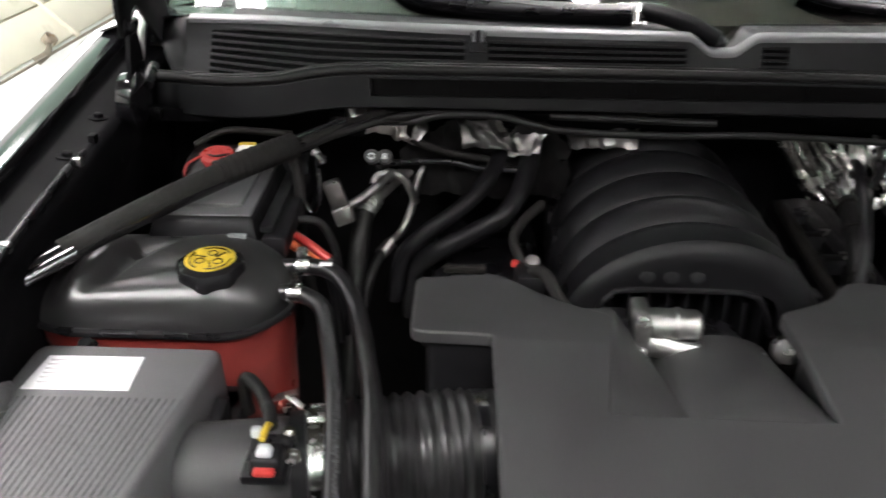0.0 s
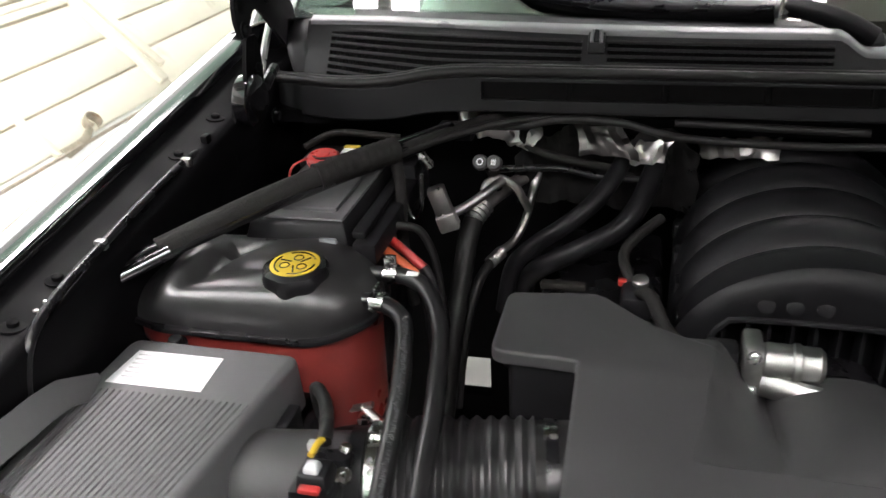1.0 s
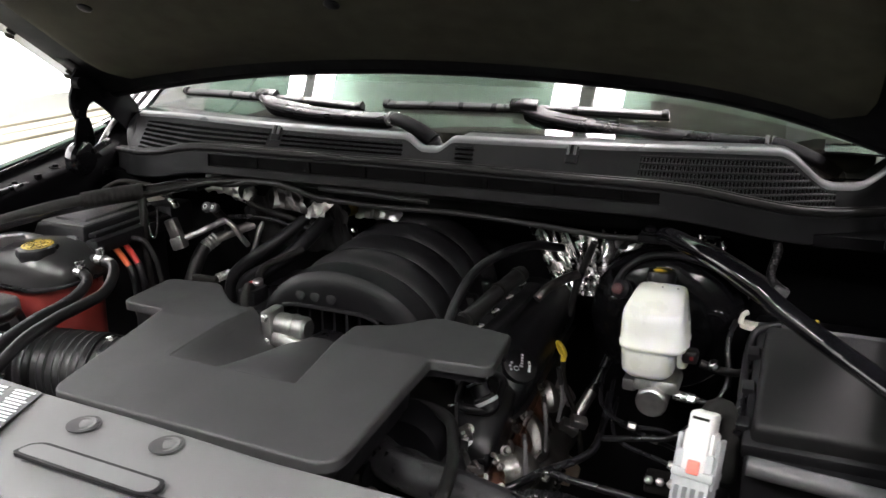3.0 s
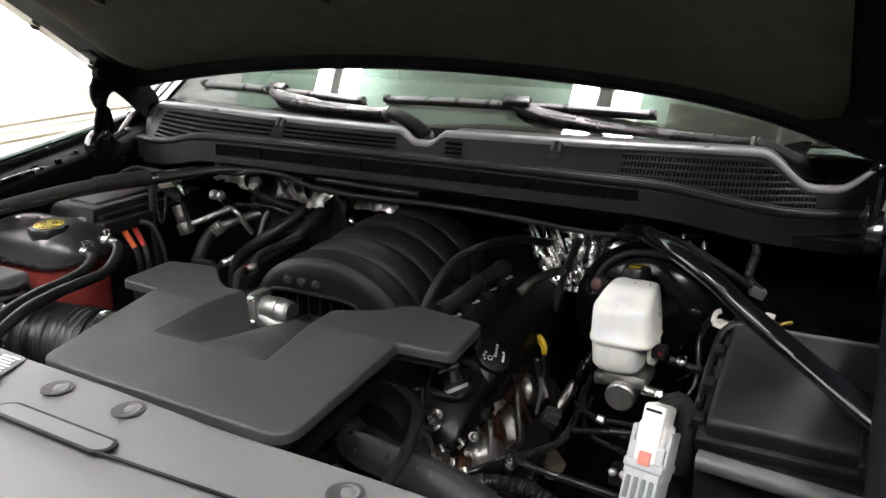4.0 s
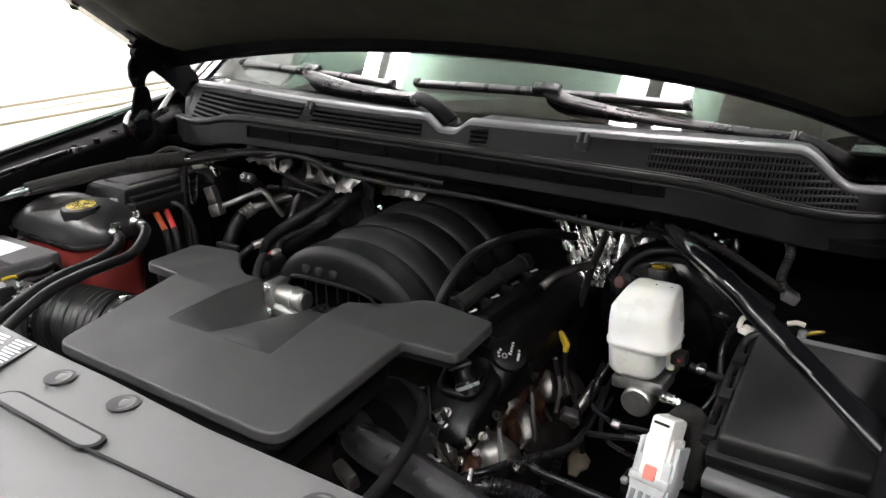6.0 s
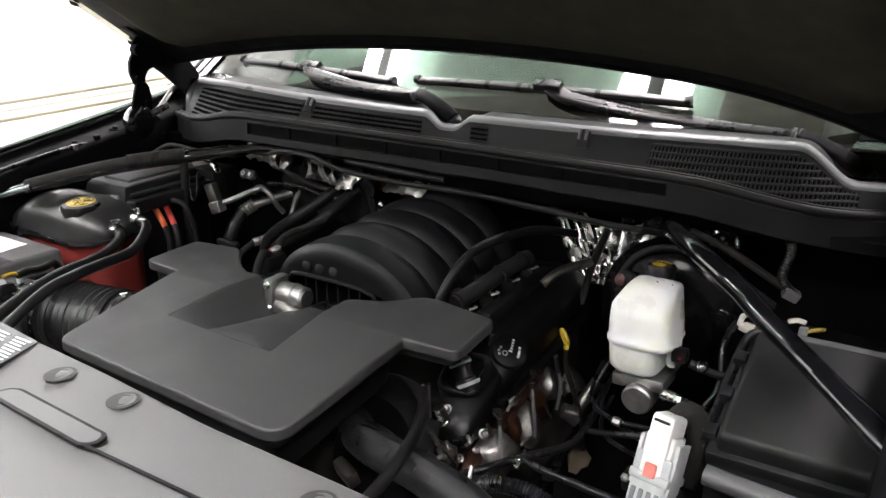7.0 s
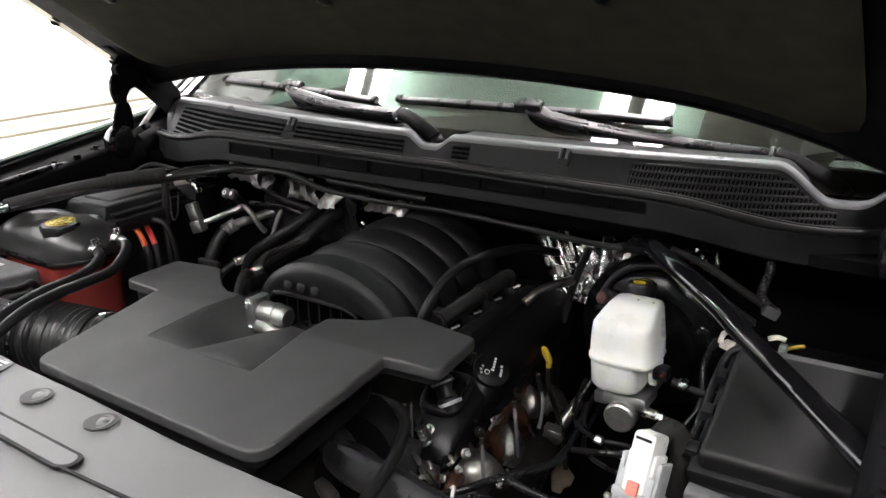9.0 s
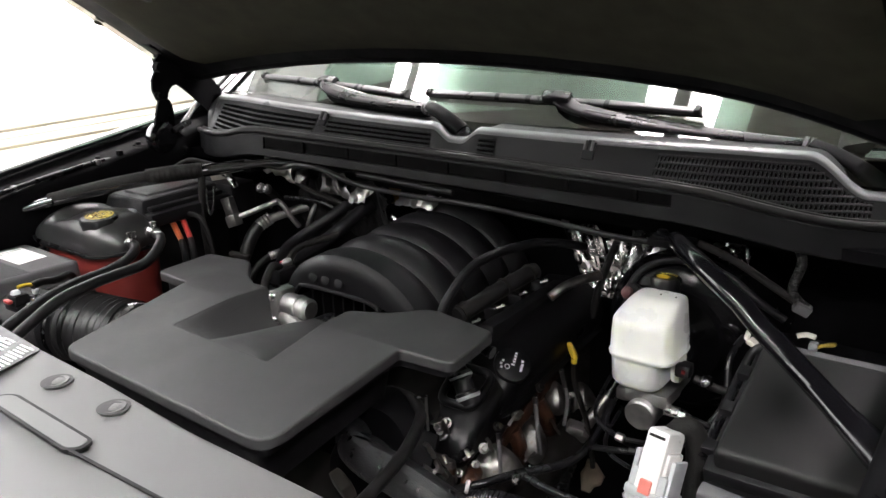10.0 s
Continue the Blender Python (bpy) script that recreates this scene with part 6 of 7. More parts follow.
    fitting = part("fitting", lathe([(0.0160, -0.010), (0.0165, 0.000), (0.0160, 0.010), (0.0135, 0.012), (0.0135, 0.032), (0.0150, 0.034), (0.0150, 0.041), (0.012, 0.044), (0.010, 0.056)], fit_m, 30), SATIN, t, "round black hose fitting")
    for r_, z_, hh in ((0.0164, 0.002, 0.006), (0.0152, 0.036, 0.004)):
        arc = [fit_m @ Vector((r_ * math.cos(a), r_ * math.sin(a), z_)) for a in np.linspace(0, 6.2832, 33)]
        part("fitting_band", bar(arc, fit_m.to_3x3() @ Vector((0, 0, 1)), 0.0018, hh, step=0.004), PALE_GREY, fitting, "pale metal band")
    for y in (0.12, 0.25, 0.38):
        part("bolt", bolt((0.358, y, -0.166 + 0.10 * (y - 0.05)), (0.8, -0.2, 0.6), 0.0055, 0.009), DARKMETAL, t)
    part("coil_rail", box(0.262, 0.21, -0.075, 0.292, 0.47, -0.035, 0.008, m=pose(0, 0, 0, 0, 0, 0)), PLASTIC, t)


valve_cover()


def leaf_shield(c, w, h, bulge, seed):
    """A domed pressed-steel shield with a blunt point at the top and a shallow crease down its middle."""
    n = Vector((0.60, -0.60, 0.52)).normalized()
    wv = Vector((0.707, 0.707, 0))
    hv = n.cross(wv)
    rows = []
    for s in np.linspace(1.0, 0.0, 9):
        ring = []
        for b in np.linspace(0, 2 * math.pi, 33)[:-1]:
            u, v = math.cos(b), math.sin(b)
            u *= (1 - 0.34 * max(0, v)) * s
            v *= s
            crease = 0.10 * math.exp(-(u / 0.10) ** 2) * (1 - s * s)
            ring.append(Vector(c) + wv * (w * u) + hv * (h * v) + n * bulge * ((1 - s ** 2.4) + crease))
        rows.append(ring)
    return wobble(loft(rows, True, True), 0.0022, 38, seed)


def exhaust():
    t = thing("exhaust_manifold", (0.38, 0.2, -0.33), "rusty exhaust manifold with stained steel heat shields", "exhaust manifold")
    part("log", wobble(tube([(0.33, 0.02, -0.33), (0.355, 0.08, -0.320), (0.36, 0.18, -0.315), (0.36, 0.3, -0.305), (0.36, 0.45, -0.29)], 0.034, 14), 0.006, 30), DARKMETAL, t)
    flange = [(0.338, 0.061, -0.229), (0.338, 0.126, -0.222), (0.338, 0.199, -0.205), (0.338, 0.277, -0.180), (0.338, 0.34, -0.160)]
    part("flange", wobble(bar(flange, (0.9, -0.2, 0.35), 0.019, 0.014, step=0.006), 0.003, 60), RUST, t, "orange-brown rusty cast flange")
    for k, (a, b, c) in enumerate((((0.338, 0.080, -0.226), (0.350, 0.050, -0.220), (0.352, 0.041, -0.232)), ((0.338, 0.194, -0.207), (0.348, 0.201, -0.232), (0.340, 0.230, -0.279)), ((0.338, 0.282, -0.185), (0.346, 0.296, -0.223), (0.340, 0.327, -0.274)))):
        part("runner", wobble(tube([a, b, c], 0.0135, 16, 0.006), 0.005, 50, k), RUST, t, "rusty cast runner")
    for c, w, h, bulge in (((0.362, 0.112, -0.227), 0.038, 0.033, 0.017), ((0.360, 0.229, -0.234), 0.021, 0.037, 0.012), ((0.358, 0.312, -0.193), 0.018, 0.027, 0.012), ((0.352, 0.429, -0.255), 0.024, 0.034, 0.010), ((0.345, 0.305, -0.320), 0.026, 0.024, 0.008)):
        part("heat_shield", leaf_shield(c, w * 1.12, h * 1.15, bulge, c[1] * 31), SHIELD, t, "domed dented heat shield")
    for p, r in (((0.352, 0.089, -0.183), 0.0055), ((0.350, 0.190, -0.173), 0.0055), ((0.360, 0.362, -0.209), 0.004), ((0.370, 0.443, -0.348), 0.0045), ((0.370, 0.401, -0.249), 0.004), ((0.352, 0.066, -0.200), 0.004)):
        part("stud", bolt(p, (0.6, -0.6, 0.5), r, 0.012), NUT, t, "bare steel stud and nut")
    for a, b, c in (((0.385, 0.081, -0.141), (0.390, 0.075, -0.174), (0.386, 0.086, -0.228)), ((0.380, 0.198, -0.133), (0.386, 0.196, -0.185), (0.378, 0.223, -0.252)), ((0.380, 0.287, -0.122), (0.384, 0.303, -0.185), (0.374, 0.312, -0.241))):
        lead = thing("spark_plug_lead", a, "grey spark plug lead over the exhaust shields", "lead", "spark plug leads")
        part("wire", tube([a, b, c], 0.0034, 10), LEAD, lead)
        part("boot", tube([a, Vector(a).lerp(Vector(b), 0.55)], 0.0044, 10), RUBBER, lead)
    for p, q in (((0.365, 0.188, -0.279), (0.365, 0.214, -0.280)), ((0.380, 0.279, -0.354), (0.380, 0.299, -0.347)), ((0.350, 0.353, -0.298), (0.350, 0.381, -0.305))):
        part("bright_clip", wobble(bar([p, q], (0.5, -0.6, 0.6), 0.010, 0.005), 0.003, 70, p[0]), ZINC, t, "small bright clip")
    for p, q, w in (((0.365, 0.141, -0.162), (0.365, 0.185, -0.158), 0.006), ((0.365, 0.280, -0.218), (0.365, 0.313, -0.265), 0.005), ((0.360, 0.086, -0.162), (0.360, 0.102, -0.194), 0.007), ((0.370, 0.364, -0.196), (0.370, 0.355, -0.237), 0.005), ((0.372, 0.183, -0.247), (0.372, 0.217, -0.248), 0.005), ((0.350, 0.036, -0.178), (0.350, 0.064, -0.177), 0.006)):
        part("strap", wobble(bar([p, Vector(p).lerp(Vector(q), 0.5) + Vector((0.002, -0.003, 0.004)), q], (0.4, -0.6, 0.7), w, 0.0025), 0.003, 90, w * 700), SHIELD, t, "small crumpled steel strap")
    # made-up plate that gives the pale tan patch deep in the bay
    part("tan_bracket", wobble(prism([(-0.020, -0.026), (-0.006, -0.034), (0.006, -0.022), (0.022, -0.018), (0.028, -0.002), (0.016, 0.022), (0.002, 0.034), (-0.006, 0.016), (-0.018, 0.006)], -0.004, 0.004, 0.002), 0.005, 60), TAN, t, "dusty tan plate added deep below").matrix_basis = along((0.360, 0.464, -0.431), (0.5, -0.6, 0.62))
    d = thing("oil_dipstick", (0.37, 0.35, -0.2), "oil dipstick with a yellow loop handle", "dipstick")
    part("tube", tube([(0.371, 0.350, -0.135), (0.374, 0.352, -0.18), (0.40, 0.355, -0.26), (0.41, 0.36, -0.34)], 0.005, 8), DARKMETAL, d)
    ring = [(0.366 + 0.0058 * math.sin(a) - 0.0055 * math.cos(a), 0.352 - 0.004 * math.sin(a), -0.116 + 0.0125 * math.cos(a)) for a in np.linspace(0, 2 * math.pi, 15)]
    part("handle", tube(ring, 0.0042, 8), YELLOW, d, "yellow plastic loop handle")
    part("stem", tube([(0.371, 0.35, -0.128), (0.371, 0.35, -0.137)], 0.0055, 8), YELLOW, d)


exhaust()


def brakes():
    t = thing("brake_booster", (0.54, 0.42, -0.18), "gloss black round brake booster on the firewall", "brake booster")
    part("shell", lathe([(0.132, -0.20), (0.134, -0.06), (0.136, -0.045), (0.136, -0.02), (0.128, -0.012), (0.122, 0.0), (0.112, 0.010), (0.085, 0.018), (0.078, 0.030), (0.05, 0.036), (0.04, 0.045)], along((0.542, 0.395, -0.058), (0, -1, 0)), 56), BOOSTER, t)
    part("crimp_ring", lathe([(0.137, -0.005), (0.140, 0.0), (0.137, 0.005)], along((0.542, 0.425, -0.058), (0, -1, 0)), 56), BOOSTER, t)
    for a in (0.3, 2.8):
        part("boss", lathe([(0.02, 0), (0.02, 0.008), (0.014, 0.012)], along((0.542 + 0.09 * math.cos(a), 0.385, -0.058 + 0.09 * math.sin(a)), (0, -1, 0)), 16), BOOSTER, t)
    part("embossed_arc", tube([(0.622 + 0.022 * math.cos(a), 0.376, -0.040 + 0.022 * math.sin(a)) for a in np.linspace(0.25, 2.9, 9)], 0.005, 8, 0.006), BOOSTER, t)
    part("check_valve", lathe([(0.015, 0), (0.017, 0.006), (0.017, 0.018), (0.009, 0.024)], along((0.470, 0.378, 0.005), (-0.3, -1, 0.4)), 18), PLASTIC, t, "grey and reddish check valve")
    part("valve_core", lathe([(0.010, 0), (0.010, 0.006), (0.004, 0.009)], along((0.464, 0.355, 0.014), (-0.3, -1, 0.4)), 14), material("dull_red_plastic", (0.06, 0.018, 0.018), 0.5), t)
    part("vacuum_hose", tube([(0.452, 0.375, 0.005), (0.468, 0.388, 0.040), (0.505, 0.392, 0.066), (0.555, 0.394, 0.072), (0.615, 0.392, 0.060), (0.66, 0.394, 0.030), (0.70, 0.41, 0.0)], 0.0062, 12), PLASTIC, t)
    r = thing("brake_fluid_reservoir", (0.548, 0.25, -0.09), "milky white plastic brake fluid reservoir with black cap", "fluid reservoir")

    def ring(z, x0, x1, y0, y1, rr):
        return [(p[0], p[1], z) for p in rounded([(x0, y0), (x1, y0), (x1, y1), (x0, y1)], rr, 6)]

    rows = [ring(-0.084, 0.516, 0.566, 0.222, 0.262, 0.018), ring(-0.079, 0.507, 0.576, 0.212, 0.272, 0.026), ring(-0.070, 0.5005, 0.582, 0.2065, 0.277, 0.028), ring(-0.036, 0.4985, 0.5835, 0.2045, 0.279, 0.029), ring(-0.031, 0.4980, 0.585, 0.204, 0.281, 0.029),
            ring(-0.029, 0.4955, 0.599, 0.2015, 0.298, 0.030), ring(-0.0225, 0.4950, 0.601, 0.2010, 0.3005, 0.030), ring(-0.0205, 0.4968, 0.599, 0.203, 0.299, 0.028), ring(0.000, 0.4972, 0.5975, 0.2035, 0.3005, 0.027), ring(0.0165, 0.4978, 0.5945, 0.2045, 0.3025, 0.026),
            ring(0.0285, 0.4990, 0.5925, 0.2060, 0.3035, 0.025), ring(0.0330, 0.5010, 0.5915, 0.2110, 0.3040, 0.024), ring(0.0425, 0.5055, 0.5895, 0.2300, 0.3045, 0.021), ring(0.0490, 0.5095, 0.5875, 0.2440, 0.3045, 0.018), ring(0.0520, 0.5130, 0.5850, 0.2520, 0.3025, 0.015), ring(0.0535, 0.5175, 0.5810, 0.2570, 0.2990, 0.011), ring(0.0540, 0.525, 0.575, 0.264, 0.292, 0.008)]
    part("body", loft(rows, True, True), RESERVOIR, r, "milky translucent body with a seam", angle=60)
    cap = part("cap", lathe([(0.020, -0.012), (0.0225, -0.006), (0.0235, 0.014), (0.021, 0.018), (0.01, 0.019)], Matrix.Translation((0.541, 0.320, 0.050)) @ pose(0, 0, 0, -4, 0, 0), 40, 12, 0.015), SATIN, r, "black screw cap")
    part("cap_print", lathe([(0.015, 0), (0.016, 0.0008)], Matrix.Translation((0.539, 0.312, 0.0700)) @ pose(0, 0, 0, -4, 0, 0) @ Matrix.Diagonal((0.70, 0.55, 1, 1)), 24), YELLOW, cap, "yellow printed symbol")
    for k in range(5):
        part("cap_mark", box(0.530 + 0.0055 * k, 0.333 - 0.0018 * abs(k - 2), 0.0672, 0.5325 + 0.0055 * k, 0.3352 - 0.0018 * abs(k - 2), 0.0687, 0), YELLOW, cap)
    for dx in (0.550, 0.574):
        part("vent", lathe([(0.0016, 0), (0.0016, 0.001)], Matrix.Translation((dx, 0.278, 0.0538)), 8), DARKMETAL, r)
    part("side_pipe", box(0.582, 0.246, -0.072, 0.600, 0.276, -0.024, 0.008), RESERVOIR, r, "milky side chamber under the seam")
    part("level_sensor", box(0.592, 0.238, -0.056, 0.616, 0.262, -0.034, 0.005), PLASTIC, r)
    part("sensor_tab", box(0.604, 0.236, -0.047, 0.610, 0.240, -0.041, 0.001), material("dark_red_plastic", (0.16, 0.012, 0.012), 0.35), r, "red locking tab")
    part("sensor_cap", lathe([(0.007, 0), (0.009, 0.003), (0.009, 0.010), (0.005, 0.013)], along((0.640, 0.245, -0.055), (0.2, -0.6, 0.6)), 16), BLUED, r)
    part("sensor_lead", tube([(0.62, 0.25, -0.055), (0.655, 0.255, -0.065), (0.69, 0.27, -0.066), (0.705, 0.30, -0.045)], 0.0065, 10), RUBBER, r)
    mc = thing("brake_master_cylinder", (0.556, 0.25, -0.15), "bare aluminium brake master cylinder under the reservoir", "master cylinder")
    part("barrel", lathe([(0.022, 0), (0.025, 0.003), (0.025, 0.07), (0.024, 0.075), (0.024, 0.17)], along((0.553, 0.212, -0.122), (0, 1, 0.08)), 28), ALUMINIUM, mc)
    part("saddle", box(0.520, 0.222, -0.108, 0.592, 0.285, -0.084, 0.008), ALUMINIUM, mc)
    part("port", tube([(0.585, 0.235, -0.110), (0.608, 0.232, -0.110)], 0.009, 12), ZINC, mc)
    part("port_nut", lathe([(0.008, 0), (0.008, 0.012)], along((0.606, 0.232, -0.110), (1, 0, 0)), 6), ZINC, mc)
    part("pipe", tube([(0.612, 0.232, -0.110), (0.640, 0.235, -0.116), (0.665, 0.245, -0.128), (0.672, 0.255, -0.16), (0.67, 0.26, -0.25)], 0.005, 10), SATIN, mc)
    part("ear", box(0.500, 0.24, -0.120, 0.524, 0.275, -0.098, 0.005), ALUMINIUM, mc)
    loose("brake_pipe", [(0.67, 0.36, 0.0), (0.655, 0.30, -0.03), (0.66, 0.26, -0.1), (0.60, 0.22, -0.17), (0.54, 0.20, -0.18), (0.47, 0.21, -0.20)], 0.005, SATIN, "thin black brake pipe under the cylinder", "pipe")
    loose("steering_shaft", [(0.450, 0.48, -0.12), (0.425, 0.425, -0.185), (0.405, 0.383, -0.233), (0.383, 0.352, -0.275), (0.372, 0.318, -0.33), (0.360, 0.285, -0.40)], 0.0088, SATIN, "black steering shaft running down past the exhaust", "steering shaft")
    solo("steering_coupling", tube([(0.414, 0.402, -0.214), (0.392, 0.364, -0.260)], 0.0115, 12), SHIELD, "bare steel steering coupling", "coupling")
    solo("steering_clamp", box(-0.017, -0.012, -0.010, 0.017, 0.012, 0.010, 0.003, m=pose(0.386, 0.350, -0.270, 20, 30, 20)), STEEL, "small bare steel clamp on the steering shaft", "clamp")
    solo("steering_boot", tube([(0.377, 0.326, -0.312), (0.364, 0.292, -0.380)], 0.017, 14, rib=0.004, pitch=0.010), RUBBER, "black ribbed rubber boot on the steering shaft", "boot")


brakes()


def brake_lines():
    g = "thin brake lines"
    for k, (x, y, z) in enumerate(((0.470, 0.235, -0.150), (0.485, 0.250, -0.175), (0.50, 0.215, -0.195))):
        t = thing("brake_line", (x, y, z), "thin dark brake line with a bright end nut", "brake line", g)
        part("pipe", tube([(x - 0.02, y + 0.10, z + 0.02), (x, y, z), (x + 0.05 + 0.02 * k, y - 0.03, z - 0.012), (x + 0.11, y - 0.02 * k, z - 0.03), (x + 0.16, y + 0.01, z - 0.08)], 0.0036, 8), SATIN, t)
        part("nut", lathe([(0.006, 0), (0.007, 0.003), (0.007, 0.012), (0.004, 0.014)], along((x + 0.05 + 0.02 * k, y - 0.03, z - 0.012), (0.9, 0.1, -0.2)), 6), STEEL, t, "bright end nut")
    d = thing("brake_distribution_block", (0.585, 0.165, -0.23), "small cast block joining the brake lines", "brake block")
    part("body", box(0.560, 0.150, -0.245, 0.610, 0.180, -0.215, 0.004), DARKMETAL, d)
    for x in (0.568, 0.585, 0.602):
        part("nut", lathe([(0.006, 0), (0.007, 0.003), (0.007, 0.010), (0.004, 0.012)], along((x, 0.152, -0.222), (0, -0.8, 0.6)), 6), STEEL, d)


brake_lines()


def connector():
    t = thing("wiring_connector", (0.655, 0.02, -0.2), "white and grey multi-pin wiring connector", "connector")
    m = pose(0.650, 0.058, -0.088, -22, 0, -10) @ Matrix.Diagonal((0.76, 0.9, 0.95, 1))
    part("shell", box(-0.034, -0.028, -0.120, 0.034, 0.026, -0.010, 0.006, m=m), PALE_GREY, t, "pale grey connector shell")
    part("shell_rim", box(-0.038, -0.032, -0.050, 0.038, 0.028, -0.036, 0.004, m=m), PALE_GREY, t)
    part("cap", box(-0.023, -0.031, -0.048, 0.021, 0.020, 0.048, 0.007, m=m), WHITE, t, "white connector lever cap")
    part("cap_step", box(-0.028, -0.024, -0.045, 0.027, 0.018, 0.020, 0.005, m=m), WHITE, t)
    part("cap_slot", box(-0.016, -0.0325, 0.036, 0.014, -0.030, 0.040, 0.0005, m=m), DARKMETAL, t)
    part("red_tab", box(-0.010, -0.036, -0.042, 0.012, -0.029, -0.022, 0.002, m=m), material("pale_red_plastic", (0.70, 0.20, 0.16), 0.4), t, "pale red locking tab")
    for sx in (-0.0355, 0.0335):
        part("lever", box(sx - 0.003, -0.022, -0.06, sx + 0.005, 0.016, 0.012, 0.002, m=m), PALE_GREY, t)
    for k in range(4):
        part("shell_slot", box(-0.027 + 0.015 * k, -0.0295, -0.095, -0.018 + 0.015 * k, -0.027, -0.062, 0.001, m=m), MID_GREY, t)
    part("cable_boot", tube([(0.650, 0.080, -0.066), (0.660, 0.094, -0.052), (0.673, 0.102, -0.054), (0.681, 0.104, -0.085), (0.682, 0.10, -0.16)], 0.0155, 16), TAPE, t, "black taped cable bundle")
    part("stand", box(0.622, 0.04, -0.30, 0.69, 0.11, -0.18, 0.006), PLASTIC, t)


connector()


def electrical_box():
    t = thing("electrical_box", (0.82, 0.18, -0.2), "black lidded underhood electrical box", "electrical box")
    # the lid leans forward: high at the back, low in front
    m = Matrix.Translation((0.703, 0.060, -0.080)) @ pose(0, 0, 0, 22, 0, 0)
    part("lid", taper(box(0.006, 0.012, -0.02, 0.225, 0.225, 0.024, 0.010, 3), -0.02, 0.024, 0.97, 0.96, 0.11, 0.11), BOX_LID, t).matrix_parent_inverse = Matrix.Translation(-ORIGIN[t.name])
    lid = t.children[0]
    lid.matrix_basis = m @ Matrix.Translation(ORIGIN[lid.name])
    lid.matrix_parent_inverse = Matrix.Translation(-ORIGIN[t.name])
    part("rim", box(-0.004, 0.004, -0.034, 0.236, 0.240, -0.004, 0.006, m=m), PLASTIC, t)
    part("front_bar", bar([(0.712, 0.030, -0.092), (0.78, 0.026, -0.095), (0.95, 0.016, -0.100)], (0, -0.35, 0.94), 0.024, 0.024, round_=0.4), LID, t, "worn grey bar in front of the lid")
    part("body", box(0.705, 0.055, -0.30, 0.93, 0.265, -0.10, 0.006), PLASTIC, t)
    part("rear_body", box(0.705, 0.16, -0.14, 0.93, 0.265, -0.045, 0.006), PLASTIC, t)
    for f in (0.03, 0.10, 0.17):
        part("catch", box(-0.014, f, -0.03, 0.004, f + 0.02, 0.004, 0.003, m=m), PLASTIC, t)
    part("rear_rail", box(-0.006, 0.236, -0.020, 0.250, 0.256, -0.006, 0.004, m=m), LID, t, "worn grey rail behind the lid")
    part("side_rod", tube([(0.692, 0.09, -0.08), (0.690, 0.17, -0.05), (0.690, 0.25, -0.015), (0.700, 0.275, 0.005), (0.73, 0.29, 0.012)], 0.006, 10), SATIN, t)
    w = thing("white_clip", (0.69, 0.33, -0.03), "white plastic wiring clip behind the box", "wiring clip")
    part("base", prism(rounded([(0.668, 0.322), (0.684, 0.312), (0.700, 0.318), (0.722, 0.314), (0.732, 0.330), (0.712, 0.340), (0.690, 0.334), (0.676, 0.342)], 0.003), -0.014, -0.006, 0.002), PALE_WHITE, w)
    part("tongue", tube([(0.670, 0.322, -0.008), (0.672, 0.328, 0.006), (0.680, 0.332, 0.010)], 0.0042, 8), PALE_WHITE, w)
    part("tongue", tube([(0.735, 0.345, 0.006), (0.748, 0.348, 0.010), (0.760, 0.348, 0.008)], 0.0042, 8), PALE_WHITE, w)
    y = thing("yellow_connector", (0.765, 0.36, -0.02), "yellow wiring connector with grey body", "connector")
    part("body", box(0.750, 0.352, -0.017, 0.763, 0.366, -0.004, 0.003), MID_GREY, y)
    part("tail", tube([(0.762, 0.358, -0.010), (0.776, 0.358, -0.003), (0.784, 0.364, -0.003), (0.778, 0.370, -0.009), (0.765, 0.366, -0.010)], 0.0030, 8), material("dull_yellow_wire", (0.24, 0.17, 0.02), 0.45), y)
    p = thing("square_plug", (0.70, 0.42, 0.0), "grey square plug on a drooping lead", "plug")
    part("body", box(-0.013, -0.009, -0.009, 0.013, 0.009, 0.009, 0.003, m=pose(0.722, 0.418, 0.022, 10, 25, 20)), LID, p)
    part("lead", tube([(0.73, 0.42, 0.02), (0.705, 0.42, 0.045), (0.712, 0.43, 0.09), (0.70, 0.44, 0.115)], 0.007, 10, rib=0.001, pitch=0.005), RUBBER, p)
    loose("heavy_lead", [(0.56, 0.40, 0.105), (0.62, 0.40, 0.085), (0.68, 0.41, 0.05), (0.72, 0.43, 0.02)], 0.0062, TAPE, "black lead under the brace", "cable")
    solo("box_bracket", box(0.69, 0.30, -0.26, 0.92, 0.42, -0.022, 0.008), APRON, "black steel shelf carrying the wiring clips", "bracket")


electrical_box()


